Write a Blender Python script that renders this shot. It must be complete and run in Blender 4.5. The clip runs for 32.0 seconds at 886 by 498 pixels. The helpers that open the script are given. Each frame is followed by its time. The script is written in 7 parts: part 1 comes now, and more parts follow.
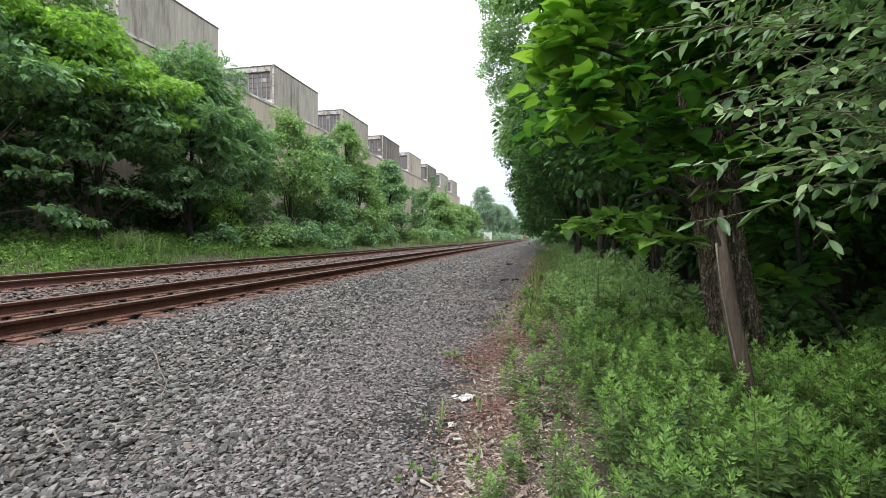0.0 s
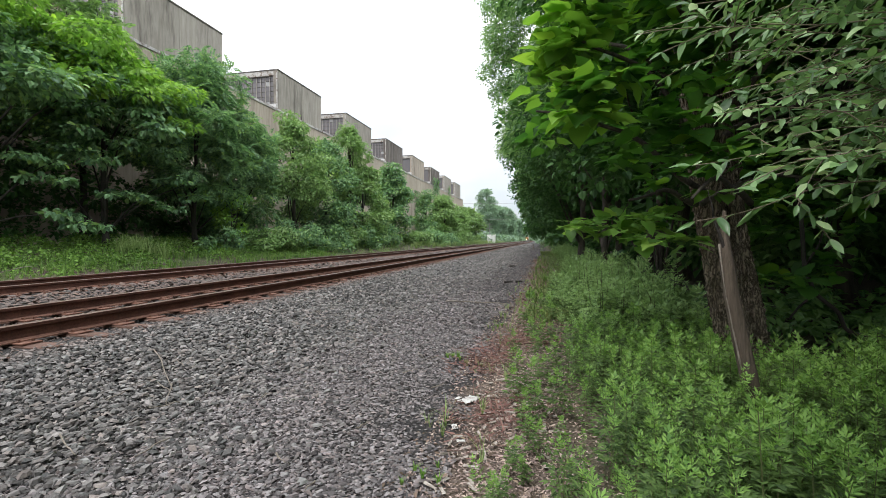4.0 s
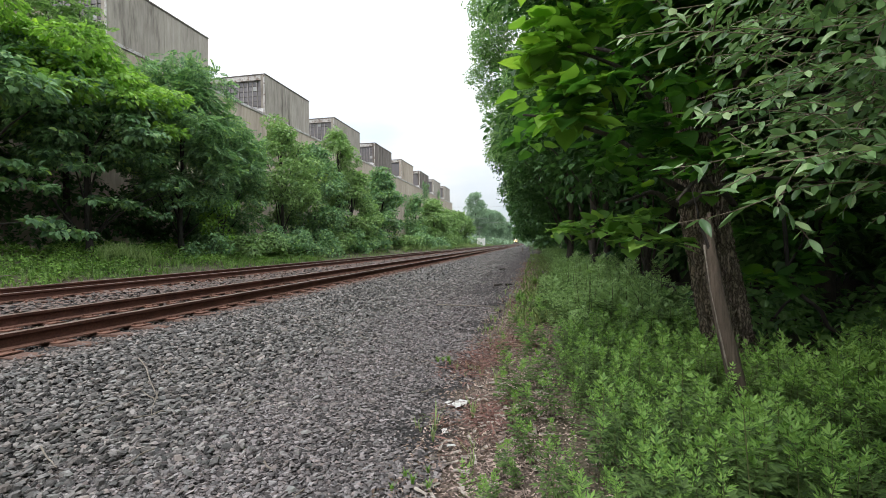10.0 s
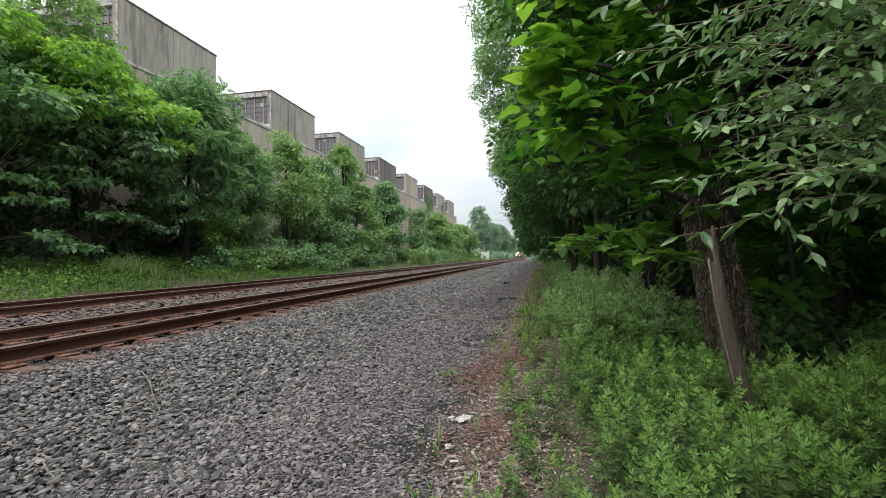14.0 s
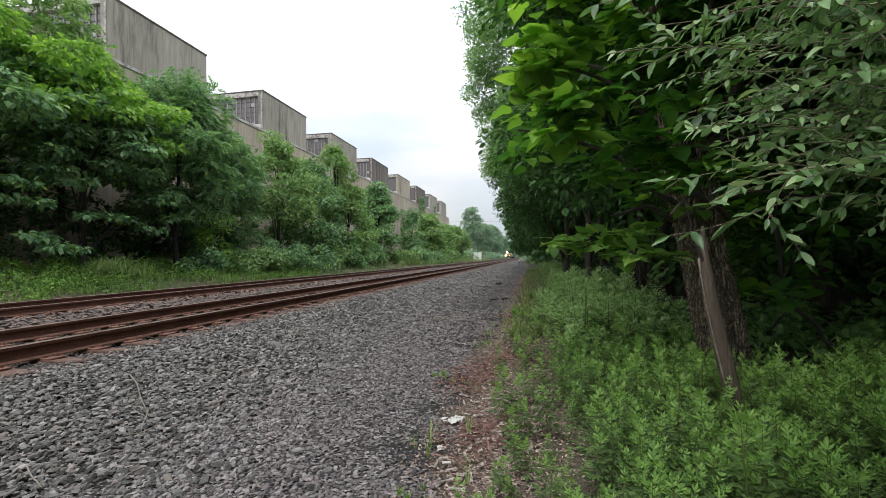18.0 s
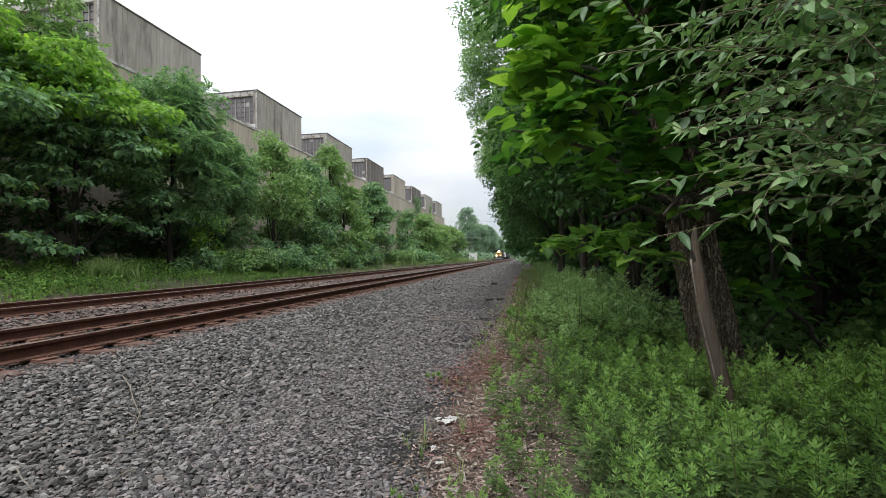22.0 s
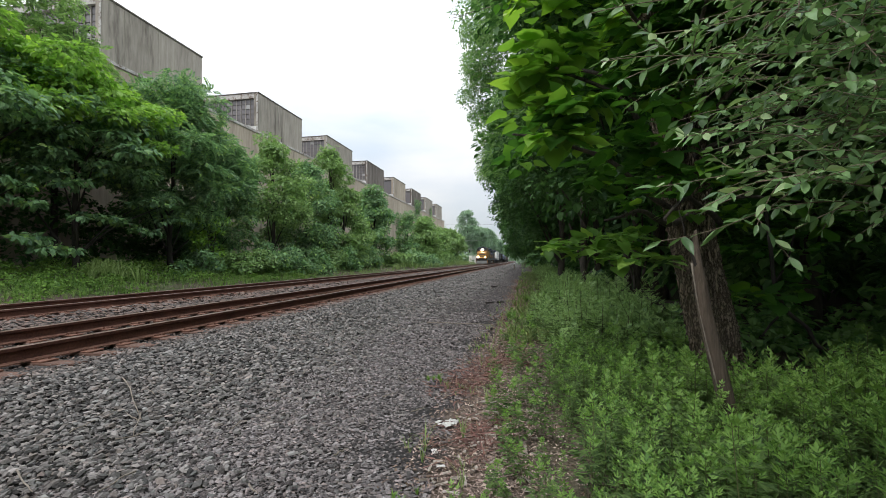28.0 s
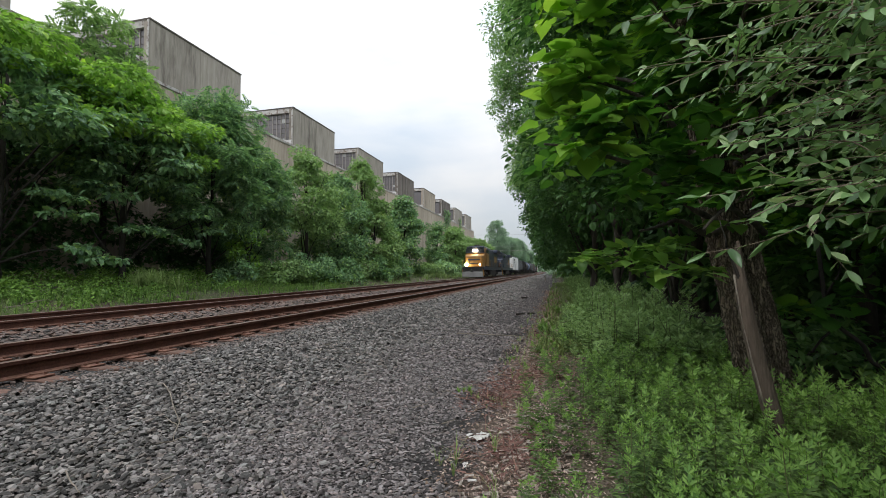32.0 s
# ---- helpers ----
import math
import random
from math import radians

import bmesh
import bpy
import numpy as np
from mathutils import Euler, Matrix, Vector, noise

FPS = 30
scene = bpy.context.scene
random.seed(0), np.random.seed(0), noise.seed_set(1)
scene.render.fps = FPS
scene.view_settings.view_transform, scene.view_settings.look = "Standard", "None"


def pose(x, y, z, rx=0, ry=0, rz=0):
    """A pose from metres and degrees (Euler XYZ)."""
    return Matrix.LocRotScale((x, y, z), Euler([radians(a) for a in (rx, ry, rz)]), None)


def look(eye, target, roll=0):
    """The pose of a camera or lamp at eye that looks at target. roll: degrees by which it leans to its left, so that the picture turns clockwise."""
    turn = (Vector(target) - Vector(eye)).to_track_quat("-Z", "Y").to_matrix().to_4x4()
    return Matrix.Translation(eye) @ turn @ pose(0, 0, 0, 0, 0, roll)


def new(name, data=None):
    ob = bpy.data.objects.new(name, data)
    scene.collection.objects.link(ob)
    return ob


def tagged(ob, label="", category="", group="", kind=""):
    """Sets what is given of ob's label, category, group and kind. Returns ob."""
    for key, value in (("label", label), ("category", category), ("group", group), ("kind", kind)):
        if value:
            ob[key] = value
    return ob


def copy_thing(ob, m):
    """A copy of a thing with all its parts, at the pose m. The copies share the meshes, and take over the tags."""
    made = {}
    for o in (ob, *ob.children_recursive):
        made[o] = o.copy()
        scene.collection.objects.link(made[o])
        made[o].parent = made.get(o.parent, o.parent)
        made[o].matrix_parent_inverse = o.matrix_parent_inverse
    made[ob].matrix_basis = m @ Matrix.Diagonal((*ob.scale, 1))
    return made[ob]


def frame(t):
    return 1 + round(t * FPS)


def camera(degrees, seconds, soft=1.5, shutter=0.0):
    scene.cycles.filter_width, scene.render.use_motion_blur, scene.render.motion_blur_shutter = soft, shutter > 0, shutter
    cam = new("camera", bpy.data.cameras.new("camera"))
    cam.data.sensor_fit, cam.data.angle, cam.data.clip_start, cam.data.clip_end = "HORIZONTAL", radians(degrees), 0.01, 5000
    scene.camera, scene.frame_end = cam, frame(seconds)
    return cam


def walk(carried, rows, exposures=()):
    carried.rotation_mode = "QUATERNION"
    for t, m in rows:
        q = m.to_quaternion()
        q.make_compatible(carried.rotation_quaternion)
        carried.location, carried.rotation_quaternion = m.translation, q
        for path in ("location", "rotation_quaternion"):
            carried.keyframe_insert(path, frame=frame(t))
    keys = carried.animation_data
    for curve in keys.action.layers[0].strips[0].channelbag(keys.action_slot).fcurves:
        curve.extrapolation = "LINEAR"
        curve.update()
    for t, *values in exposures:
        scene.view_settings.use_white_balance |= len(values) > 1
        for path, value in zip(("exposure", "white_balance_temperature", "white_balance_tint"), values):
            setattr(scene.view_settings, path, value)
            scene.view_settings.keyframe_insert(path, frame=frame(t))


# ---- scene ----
cam = camera(88.8, 32.0, soft=0.45)
PATH = [
    (0, (0.007, -0.007, 1.275), (-0.417, 1.947, 1.226), -0.0),
    (0.5, (0.006, -0.009, 1.274), (-0.428, 1.943, 1.219), -0.1),
    (1, (0.011, -0.011, 1.277), (-0.435, 1.938, 1.219), -0.1),
    (1.5, (0.013, -0.013, 1.276), (-0.441, 1.934, 1.221), -0.2),
    (2, (0.017, -0.016, 1.276), (-0.438, 1.931, 1.227), -0.2),
    (2.5, (0.019, -0.015, 1.273), (-0.435, 1.932, 1.231), -0.2),
    (3, (0.017, -0.014, 1.275), (-0.434, 1.934, 1.233), -0.3),
    (3.5, (0.015, -0.013, 1.273), (-0.431, 1.936, 1.232), -0.3),
    (5.5, (0.02, -0.011, 1.272), (-0.402, 1.943, 1.244), -0.6),
    (6, (0.023, -0.01, 1.273), (-0.397, 1.945, 1.245), -0.6),
    (6.5, (0.024, -0.009, 1.273), (-0.396, 1.946, 1.247), -0.7),
    (7, (0.023, -0.008, 1.274), (-0.39, 1.949, 1.249), -0.7),
    (7.5, (0.024, -0.009, 1.271), (-0.385, 1.949, 1.248), -0.8),
    (8, (0.024, -0.007, 1.273), (-0.384, 1.951, 1.247), -0.8),
    (8.5, (0.028, -0.01, 1.272), (-0.378, 1.948, 1.249), -0.8),
    (9, (0.028, -0.009, 1.272), (-0.375, 1.949, 1.25), -0.8),
    (9.5, (0.027, -0.009, 1.274), (-0.372, 1.951, 1.251), -0.8),
    (10, (0.025, -0.008, 1.273), (-0.371, 1.952, 1.251), -0.9),
    (10.5, (0.025, -0.004, 1.273), (-0.368, 1.957, 1.249), -0.9),
    (11, (0.025, -0.003, 1.271), (-0.367, 1.958, 1.246), -0.9),
    (11.5, (0.023, -0.003, 1.272), (-0.366, 1.959, 1.246), -0.9),
    (12, (0.024, -0.002, 1.269), (-0.364, 1.959, 1.245), -0.9),
    (12.5, (0.028, -0.002, 1.269), (-0.361, 1.96, 1.251), -0.9),
    (13, (0.03, -0.004, 1.27), (-0.363, 1.957, 1.267), -0.9),
    (13.5, (0.031, -0.005, 1.269), (-0.371, 1.954, 1.289), -0.9),
    (14, (0.032, -0.012, 1.271), (-0.381, 1.945, 1.31), -0.9),
    (14.5, (0.034, -0.011, 1.269), (-0.384, 1.945, 1.319), -0.9),
    (16.5, (0.038, 0.0, 1.271), (-0.365, 1.959, 1.322), -1.0),
    (17, (0.035, -0.003, 1.269), (-0.36, 1.957, 1.316), -1.0),
    (17.5, (0.035, -0.002, 1.268), (-0.353, 1.959, 1.313), -1.0),
    (18, (0.034, -0.001, 1.269), (-0.346, 1.962, 1.311), -1.0),
    (18.5, (0.034, 0.0, 1.269), (-0.34, 1.964, 1.307), -1.0),
    (19, (0.035, 0.003, 1.268), (-0.338, 1.967, 1.303), -1.0),
    (19.5, (0.034, 0.001, 1.268), (-0.329, 1.968, 1.3), -1.0),
    (20, (0.036, 0.003, 1.268), (-0.321, 1.971, 1.296), -1.0),
    (20.5, (0.04, 0.013, 1.272), (-0.321, 1.98, 1.305), -1.0),
    (21, (0.046, -0.002, 1.268), (-0.319, 1.964, 1.305), -1.0),
    (21.5, (0.052, -0.005, 1.266), (-0.311, 1.961, 1.306), -1.0),
    (22, (0.048, -0.002, 1.269), (-0.313, 1.964, 1.312), -1.0),
    (22.5, (0.041, -0.001, 1.268), (-0.314, 1.967, 1.314), -1.0),
    (23, (0.042, 0.004, 1.269), (-0.307, 1.972, 1.316), -1.0),
    (23.5, (0.041, 0.001, 1.27), (-0.304, 1.971, 1.32), -1.0),
    (24, (0.046, -0.003, 1.271), (-0.298, 1.966, 1.325), -0.9),
    (24.5, (0.051, -0.009, 1.27), (-0.293, 1.961, 1.328), -0.9),
    (25, (0.047, -0.011, 1.271), (-0.294, 1.959, 1.329), -0.9),
    (25.5, (0.039, -0.007, 1.27), (-0.301, 1.963, 1.328), -0.9),
    (27.5, (0.038, -0.008, 1.27), (-0.316, 1.96, 1.325), -0.8),
    (28, (0.038, -0.01, 1.272), (-0.322, 1.957, 1.327), -0.8),
    (28.5, (0.04, -0.009, 1.273), (-0.331, 1.955, 1.328), -0.8),
    (29, (0.037, -0.009, 1.273), (-0.341, 1.954, 1.336), -0.7),
    (29.5, (0.038, -0.011, 1.277), (-0.35, 1.949, 1.356), -0.7),
    (30, (0.035, 0.0, 1.28), (-0.373, 1.956, 1.367), -0.7),
    (30.5, (0.034, -0.008, 1.279), (-0.393, 1.943, 1.371), -0.7),
    (31, (0.034, -0.008, 1.279), (-0.414, 1.938, 1.375), -0.7),
    (31.5, (0.03, -0.005, 1.279), (-0.436, 1.937, 1.379), -0.7),
    (32, (0.025, -0.006, 1.276), (-0.461, 1.931, 1.378), -0.6),
]
walk(cam, [(t, look(eye, target, roll)) for t, eye, target, roll in PATH], exposures=[(0, 1.21), (4, 1.04), (9, 0.94), (14, 0.85), (17, 0.745), (19, 0.735), (25, 0.72), (29, 0.66), (32, 0.5)])

# ---- light ----
SUN_ELEV, SUN_ROT = radians(58), radians(205)
world = bpy.data.worlds.new("overcast_sky")
scene.world = world
world.use_nodes = True
wn, wl = world.node_tree.nodes, world.node_tree.links
wn.clear()
w_out = wn.new("ShaderNodeOutputWorld")
w_bg = wn.new("ShaderNodeBackground")
w_sky = wn.new("ShaderNodeTexSky")
w_sky.sky_type, w_sky.sun_disc = "NISHITA", False
w_sky.sun_elevation, w_sky.sun_rotation = SUN_ELEV, SUN_ROT
w_dim = wn.new("ShaderNodeVectorMath")
w_dim.operation = "SCALE"
w_dim.inputs["Scale"].default_value = 0.10
w_co = wn.new("ShaderNodeTexCoord")
w_map = wn.new("ShaderNodeMapping")
w_map.inputs["Scale"].default_value = (1.0, 1.0, 3.2)
w_noise = wn.new("ShaderNodeTexNoise")
w_noise.inputs["Scale"].default_value = 2.2
w_noise.inputs["Detail"].default_value = 5.0
w_ramp = wn.new("ShaderNodeValToRGB")
w_ramp.color_ramp.elements[0].position, w_ramp.color_ramp.elements[0].color = 0.36, (0.70, 0.78, 0.87, 1)
w_ramp.color_ramp.elements[1].position, w_ramp.color_ramp.elements[1].color = 0.62, (0.98, 0.98, 0.98, 1)
w_sep = wn.new("ShaderNodeSeparateXYZ")
w_high = wn.new("ShaderNodeMapRange")
w_high.inputs["From Min"].default_value, w_high.inputs["From Max"].default_value = 0.05, 0.75
w_high.inputs["To Min"].default_value, w_high.inputs["To Max"].default_value = 0.40, 1.31
w_lift = wn.new("ShaderNodeVectorMath")
w_lift.operation = "SCALE"
w_mix = wn.new("ShaderNodeMix")
w_mix.data_type = "RGBA"
w_mix.inputs["Factor"].default_value = 0.88
wl.new(w_sky.outputs["Color"], w_dim.inputs[0])
wl.new(w_co.outputs["Generated"], w_map.inputs["Vector"])
wl.new(w_map.outputs["Vector"], w_noise.inputs["Vector"])
wl.new(w_noise.outputs["Fac"], w_ramp.inputs["Fac"])
wl.new(w_dim.outputs["Vector"], w_mix.inputs["A"])
wl.new(w_co.outputs["Generated"], w_sep.inputs["Vector"])
wl.new(w_sep.outputs["Z"], w_high.inputs["Value"])
wl.new(w_ramp.outputs["Color"], w_lift.inputs[0])
wl.new(w_high.outputs["Result"], w_lift.inputs["Scale"])
wl.new(w_lift.outputs["Vector"], w_mix.inputs["B"])
wl.new(w_mix.outputs["Result"], w_bg.inputs["Color"])
wl.new(w_bg.outputs["Background"], w_out.inputs["Surface"])
w_bg.inputs["Strength"].default_value = 1.12

sun = new("sun", bpy.data.lights.new("sun", "SUN"))
sun.data.energy, sun.data.angle, sun.data.color = 0.9, radians(25), (1.0, 0.97, 0.92)
sun.matrix_world = look((0, 0, 60), (-60 * math.cos(SUN_ELEV) * math.sin(SUN_ROT), -60 * math.cos(SUN_ELEV) * math.cos(SUN_ROT), 60 - 60 * math.sin(SUN_ELEV)))

# ---- materials ----
def nodes_of(name):
    m = bpy.data.materials.new(name)
    m.use_nodes = True
    nt = m.node_tree
    return m, nt.nodes, nt.links, nt.nodes["Principled BSDF"]


def noise_node(n, l, vec, scale, detail=4.0, rough=0.55):
    t = n.new("ShaderNodeTexNoise")
    t.inputs["Scale"].default_value, t.inputs["Detail"].default_value, t.inputs["Roughness"].default_value = scale, detail, rough
    if vec is not None:
        l.new(vec, t.inputs["Vector"])
    return t


def ramp_node(n, l, fac, stops):
    r = n.new("ShaderNodeValToRGB")
    e = r.color_ramp.elements
    while len(e) < len(stops):
        e.new(0.5)
    for k, (p, c) in zip(e, stops):
        k.position, k.color = p, (*c, 1)
    l.new(fac, r.inputs["Fac"])
    return r


def mix_node(n, l, fac, a, b, mode="MIX"):
    x = n.new("ShaderNodeMix")
    x.data_type, x.blend_type = "RGBA", mode
    for key, v in (("Factor", fac), ("A", a), ("B", b)):
        if hasattr(v, "is_linked"):
            l.new(v, x.inputs[key])
        elif key == "Factor":
            x.inputs[key].default_value = v
        else:
            x.inputs[key].default_value = (*v, 1)
    return x.outputs["Result"]


def math_node(n, l, op, a, b=None, clamp=False):
    x = n.new("ShaderNodeMath")
    x.operation, x.use_clamp = op, clamp
    for i, v in enumerate((a, b)):
        if v is None:
            continue
        if hasattr(v, "is_linked"):
            l.new(v, x.inputs[i])
        else:
            x.inputs[i].default_value = v
    return x.outputs[0]


def bump_node(n, l, bsdf, height, strength, dist):
    b = n.new("ShaderNodeBump")
    b.inputs["Strength"].default_value, b.inputs["Distance"].default_value = strength, dist
    l.new(height, b.inputs["Height"])
    l.new(b.outputs["Normal"], bsdf.inputs["Normal"])


def surface(name, dark, light, grain=20.0, patch=1.5, rough=0.8, metal=0.0, bump=0.3, dist=0.01, stretch=(1, 1, 1), stain=None, stain_at=(0.5, 0.7)):
    """A worn surface: fine grain between two colours, larger patches, and stains of a third colour."""
    m, n, l, p = nodes_of(name)
    co = n.new("ShaderNodeTexCoord")
    mp = n.new("ShaderNodeMapping")
    mp.inputs["Scale"].default_value = stretch
    l.new(co.outputs["Object"], mp.inputs["Vector"])
    v = mp.outputs["Vector"]
    fine, big = noise_node(n, l, v, grain, 5.0, 0.65), noise_node(n, l, v, patch, 4.0)
    f = math_node(n, l, "ADD", math_node(n, l, "MULTIPLY", fine.outputs["Fac"], 0.55), math_node(n, l, "MULTIPLY", big.outputs["Fac"], 0.45))
    col = ramp_node(n, l, f, [(0.36, dark), (0.64, light)]).outputs["Color"]
    if stain:
        s = noise_node(n, l, v, patch * 2.3, 6.0, 0.7)
        r = ramp_node(n, l, s.outputs["Fac"], [(stain_at[0], (0, 0, 0)), (stain_at[1], (1, 1, 1))])
        col = mix_node(n, l, r.outputs["Color"], col, stain)
    l.new(col, p.inputs["Base Color"])
    p.inputs["Roughness"].default_value, p.inputs["Metallic"].default_value = rough, metal
    bump_node(n, l, p, fine.outputs["Fac"], bump, dist)
    return m


def foliage(name, dark, light, through_part=0.35, gloss=0.45, yellow=None):
    """Leaves: each leaf (island) takes its own tone; part of the light passes through."""
    m, n, l, p = nodes_of(name)
    g = n.new("ShaderNodeNewGeometry")
    co = n.new("ShaderNodeTexCoord")
    big = noise_node(n, l, co.outputs["Object"], 0.9, 3.0)
    f = math_node(n, l, "ADD", math_node(n, l, "MULTIPLY", g.outputs["Random Per Island"], 0.6), math_node(n, l, "MULTIPLY", big.outputs["Fac"], 0.45))
    # a leaf reflects about as much as it lets through: the tones are the sum of both
    dark, light = tuple(1.7 * c * k for c, k in zip(dark, (1, 1, 1.25))), tuple(1.7 * c * k for c, k in zip(light, (1, 1, 1.25)))
    yellow = tuple(1.5 * c for c in yellow) if yellow else None
    stops = [(0.15, dark), (0.62, light)]
    if yellow:
        stops += [(0.72, light), (0.95, yellow)]
    col = ramp_node(n, l, f, stops).outputs["Color"]
    l.new(col, p.inputs["Base Color"])
    p.inputs["Roughness"].default_value = gloss
    p.inputs["Specular IOR Level"].default_value = 0.35
    tr = n.new("ShaderNodeBsdfTranslucent")
    bright = mix_node(n, l, 1.0, col, (1.1, 1.18, 0.75), "MULTIPLY")
    l.new(bright, tr.inputs["Color"])
    mx = n.new("ShaderNodeMixShader")
    mx.inputs["Fac"].default_value = through_part
    l.new(p.outputs["BSDF"], mx.inputs[1])
    l.new(tr.outputs["BSDF"], mx.inputs[2])
    l.new(mx.outputs["Shader"], n["Material Output"].inputs["Surface"])
    return m


def painted(name, color, rough=0.5, metal=0.0, dirt=(0.05, 0.04, 0.03), amount=0.35, scale=3.0):
    m, n, l, p = nodes_of(name)
    co = n.new("ShaderNodeTexCoord")
    d = noise_node(n, l, co.outputs["Object"], scale, 6.0, 0.65)
    r = ramp_node(n, l, d.outputs["Fac"], [(0.4, (0, 0, 0)), (0.75, (1, 1, 1))])
    fac = math_node(n, l, "MULTIPLY", r.outputs["Color"], amount)
    l.new(mix_node(n, l, fac, color, dirt), p.inputs["Base Color"])
    p.inputs["Roughness"].default_value, p.inputs["Metallic"].default_value = rough, metal
    return m


def glow(name, color, strength):
    m, n, l, p = nodes_of(name)
    p.inputs["Base Color"].default_value = (*color, 1)
    p.inputs["Emission Color"].default_value = (*color, 1)
    p.inputs["Emission Strength"].default_value = strength
    return m


def ground_material():
    """Gravel, ballast, leaf litter, woodland soil and grassy bank, by the plan's strips."""
    m, n, l, p = nodes_of("ground_mix")
    co = n.new("ShaderNodeTexCoord")
    v = co.outputs["Object"]
    sep = n.new("ShaderNodeSeparateXYZ")
    l.new(v, sep.inputs["Vector"])
    x, y = sep.outputs["X"], sep.outputs["Y"]
    bend = math_node(n, l, "MULTIPLY", math_node(n, l, "MULTIPLY", y, y), 1 / 33000)
    x = math_node(n, l, "ADD", x, bend)
    wob = noise_node(n, l, v, 1.1, 5.0, 0.65)
    x = math_node(n, l, "ADD", x, math_node(n, l, "MULTIPLY", math_node(n, l, "SUBTRACT", wob.outputs["Fac"], 0.5), 0.9))
    vor = n.new("ShaderNodeTexVoronoi")
    vor.inputs["Scale"].default_value = 26.0
    l.new(v, vor.inputs["Vector"])
    vor2 = n.new("ShaderNodeTexVoronoi")
    vor2.inputs["Scale"].default_value = 60.0
    l.new(v, vor2.inputs["Vector"])
    fine = noise_node(n, l, v, 45.0, 4.0, 0.7)
    big = noise_node(n, l, v, 0.7, 4.0, 0.6)
    # crushed stone: a tone for each piece, shade painted dark between the pieces
    tone = n.new("ShaderNodeSeparateColor")
    l.new(vor.outputs["Color"], tone.inputs["Color"])
    tone2 = n.new("ShaderNodeSeparateColor")
    l.new(vor2.outputs["Color"], tone2.inputs["Color"])
    stone = ramp_node(n, l, tone.outputs["Red"], [(0.0, (0.03, 0.029, 0.029)), (0.6, (0.12, 0.114, 0.11)), (1.0, (0.33, 0.315, 0.30))]).outputs["Color"]
    path = ramp_node(n, l, tone2.outputs["Red"], [(0.0, (0.035, 0.031, 0.031)), (0.7, (0.104, 0.092, 0.09)), (1.0, (0.24, 0.215, 0.207))]).outputs["Color"]
    gap = ramp_node(n, l, vor.outputs["Distance"], [(0.25, (1.25, 1.25, 1.25)), (0.62, (0.2, 0.2, 0.2))]).outputs["Color"]
    gap2 = ramp_node(n, l, vor2.outputs["Distance"], [(0.25, (1.25, 1.25, 1.25)), (0.62, (0.25, 0.25, 0.25))]).outputs["Color"]
    stone, path = mix_node(n, l, 1.0, stone, gap, "MULTIPLY"), mix_node(n, l, 1.0, path, gap2, "MULTIPLY")
    # painted gap shade: ground under the loose stones darkens nearby
    gap_shade = n.new("ShaderNodeMapRange")
    gap_shade.inputs["From Min"].default_value, gap_shade.inputs["From Max"].default_value = 5.0, 13.0
    gap_shade.inputs["To Min"].default_value, gap_shade.inputs["To Max"].default_value = 0.35, 1.0
    l.new(y, gap_shade.inputs["Value"])
    stone, path = mix_node(n, l, gap_shade.outputs["Result"], (0.022, 0.02, 0.019), stone), mix_node(n, l, gap_shade.outputs["Result"], (0.026, 0.0245, 0.0245), path)
    worn = n.new("ShaderNodeMapping")
    worn.inputs["Scale"].default_value = (2.2, 0.25, 1)
    l.new(v, worn.inputs["Vector"])
    streak = ramp_node(n, l, noise_node(n, l, worn.outputs["Vector"], 1.0, 5.0, 0.65).outputs["Fac"], [(0.35, (0.42, 0.4, 0.4)), (0.6, (1.0, 0.98, 0.98))]).outputs["Color"]
    stone, path = mix_node(n, l, 1.0, stone, streak, "MULTIPLY"), mix_node(n, l, 1.0, path, streak, "MULTIPLY")
    litter = ramp_node(n, l, fine.outputs["Fac"], [(0.3, (0.03, 0.022, 0.017)), (0.5, (0.12, 0.088, 0.068)), (0.72, (0.32, 0.255, 0.205))]).outputs["Color"]
    soil = ramp_node(n, l, fine.outputs["Fac"], [(0.3, (0.02, 0.016, 0.01)), (0.7, (0.07, 0.06, 0.03))]).outputs["Color"]
    grass = ramp_node(n, l, fine.outputs["Fac"], [(0.3, (0.03, 0.05, 0.014)), (0.7, (0.10, 0.13, 0.036))]).outputs["Color"]
    dirt = ramp_node(n, l, fine.outputs["Fac"], [(0.3, (0.05, 0.034, 0.026)), (0.7, (0.17, 0.125, 0.098))]).outputs["Color"]
    grass = mix_node(n, l, ramp_node(n, l, big.outputs["Fac"], [(0.46, (0, 0, 0)), (0.56, (1, 1, 1))]).outputs["Color"], grass, dirt)
    far_field = ramp_node(n, l, big.outputs["Fac"], [(0.3, (0.04, 0.07, 0.02)), (0.7, (0.08, 0.12, 0.03))]).outputs["Color"]

    def band(lo, hi):
        mr = n.new("ShaderNodeMapRange")
        mr.inputs["From Min"].default_value, mr.inputs["From Max"].default_value = lo, hi
        l.new(x, mr.inputs["Value"])
        return mr.outputs["Result"]

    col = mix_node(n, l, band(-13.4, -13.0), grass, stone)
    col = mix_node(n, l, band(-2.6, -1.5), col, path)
    near_strip = n.new("ShaderNodeMapRange")
    near_strip.inputs["From Min"].default_value, near_strip.inputs["From Max"].default_value = 40.0, 18.0
    l.new(y, near_strip.inputs["Value"])
    col = mix_node(n, l, math_node(n, l, "MULTIPLY", band(-0.68, -0.5), near_strip.outputs["Result"]), col, litter)
    verge = ramp_node(n, l, fine.outputs["Fac"], [(0.3, (0.035, 0.03, 0.017)), (0.5, (0.085, 0.075, 0.042)), (0.72, (0.19, 0.165, 0.11))]).outputs["Color"]
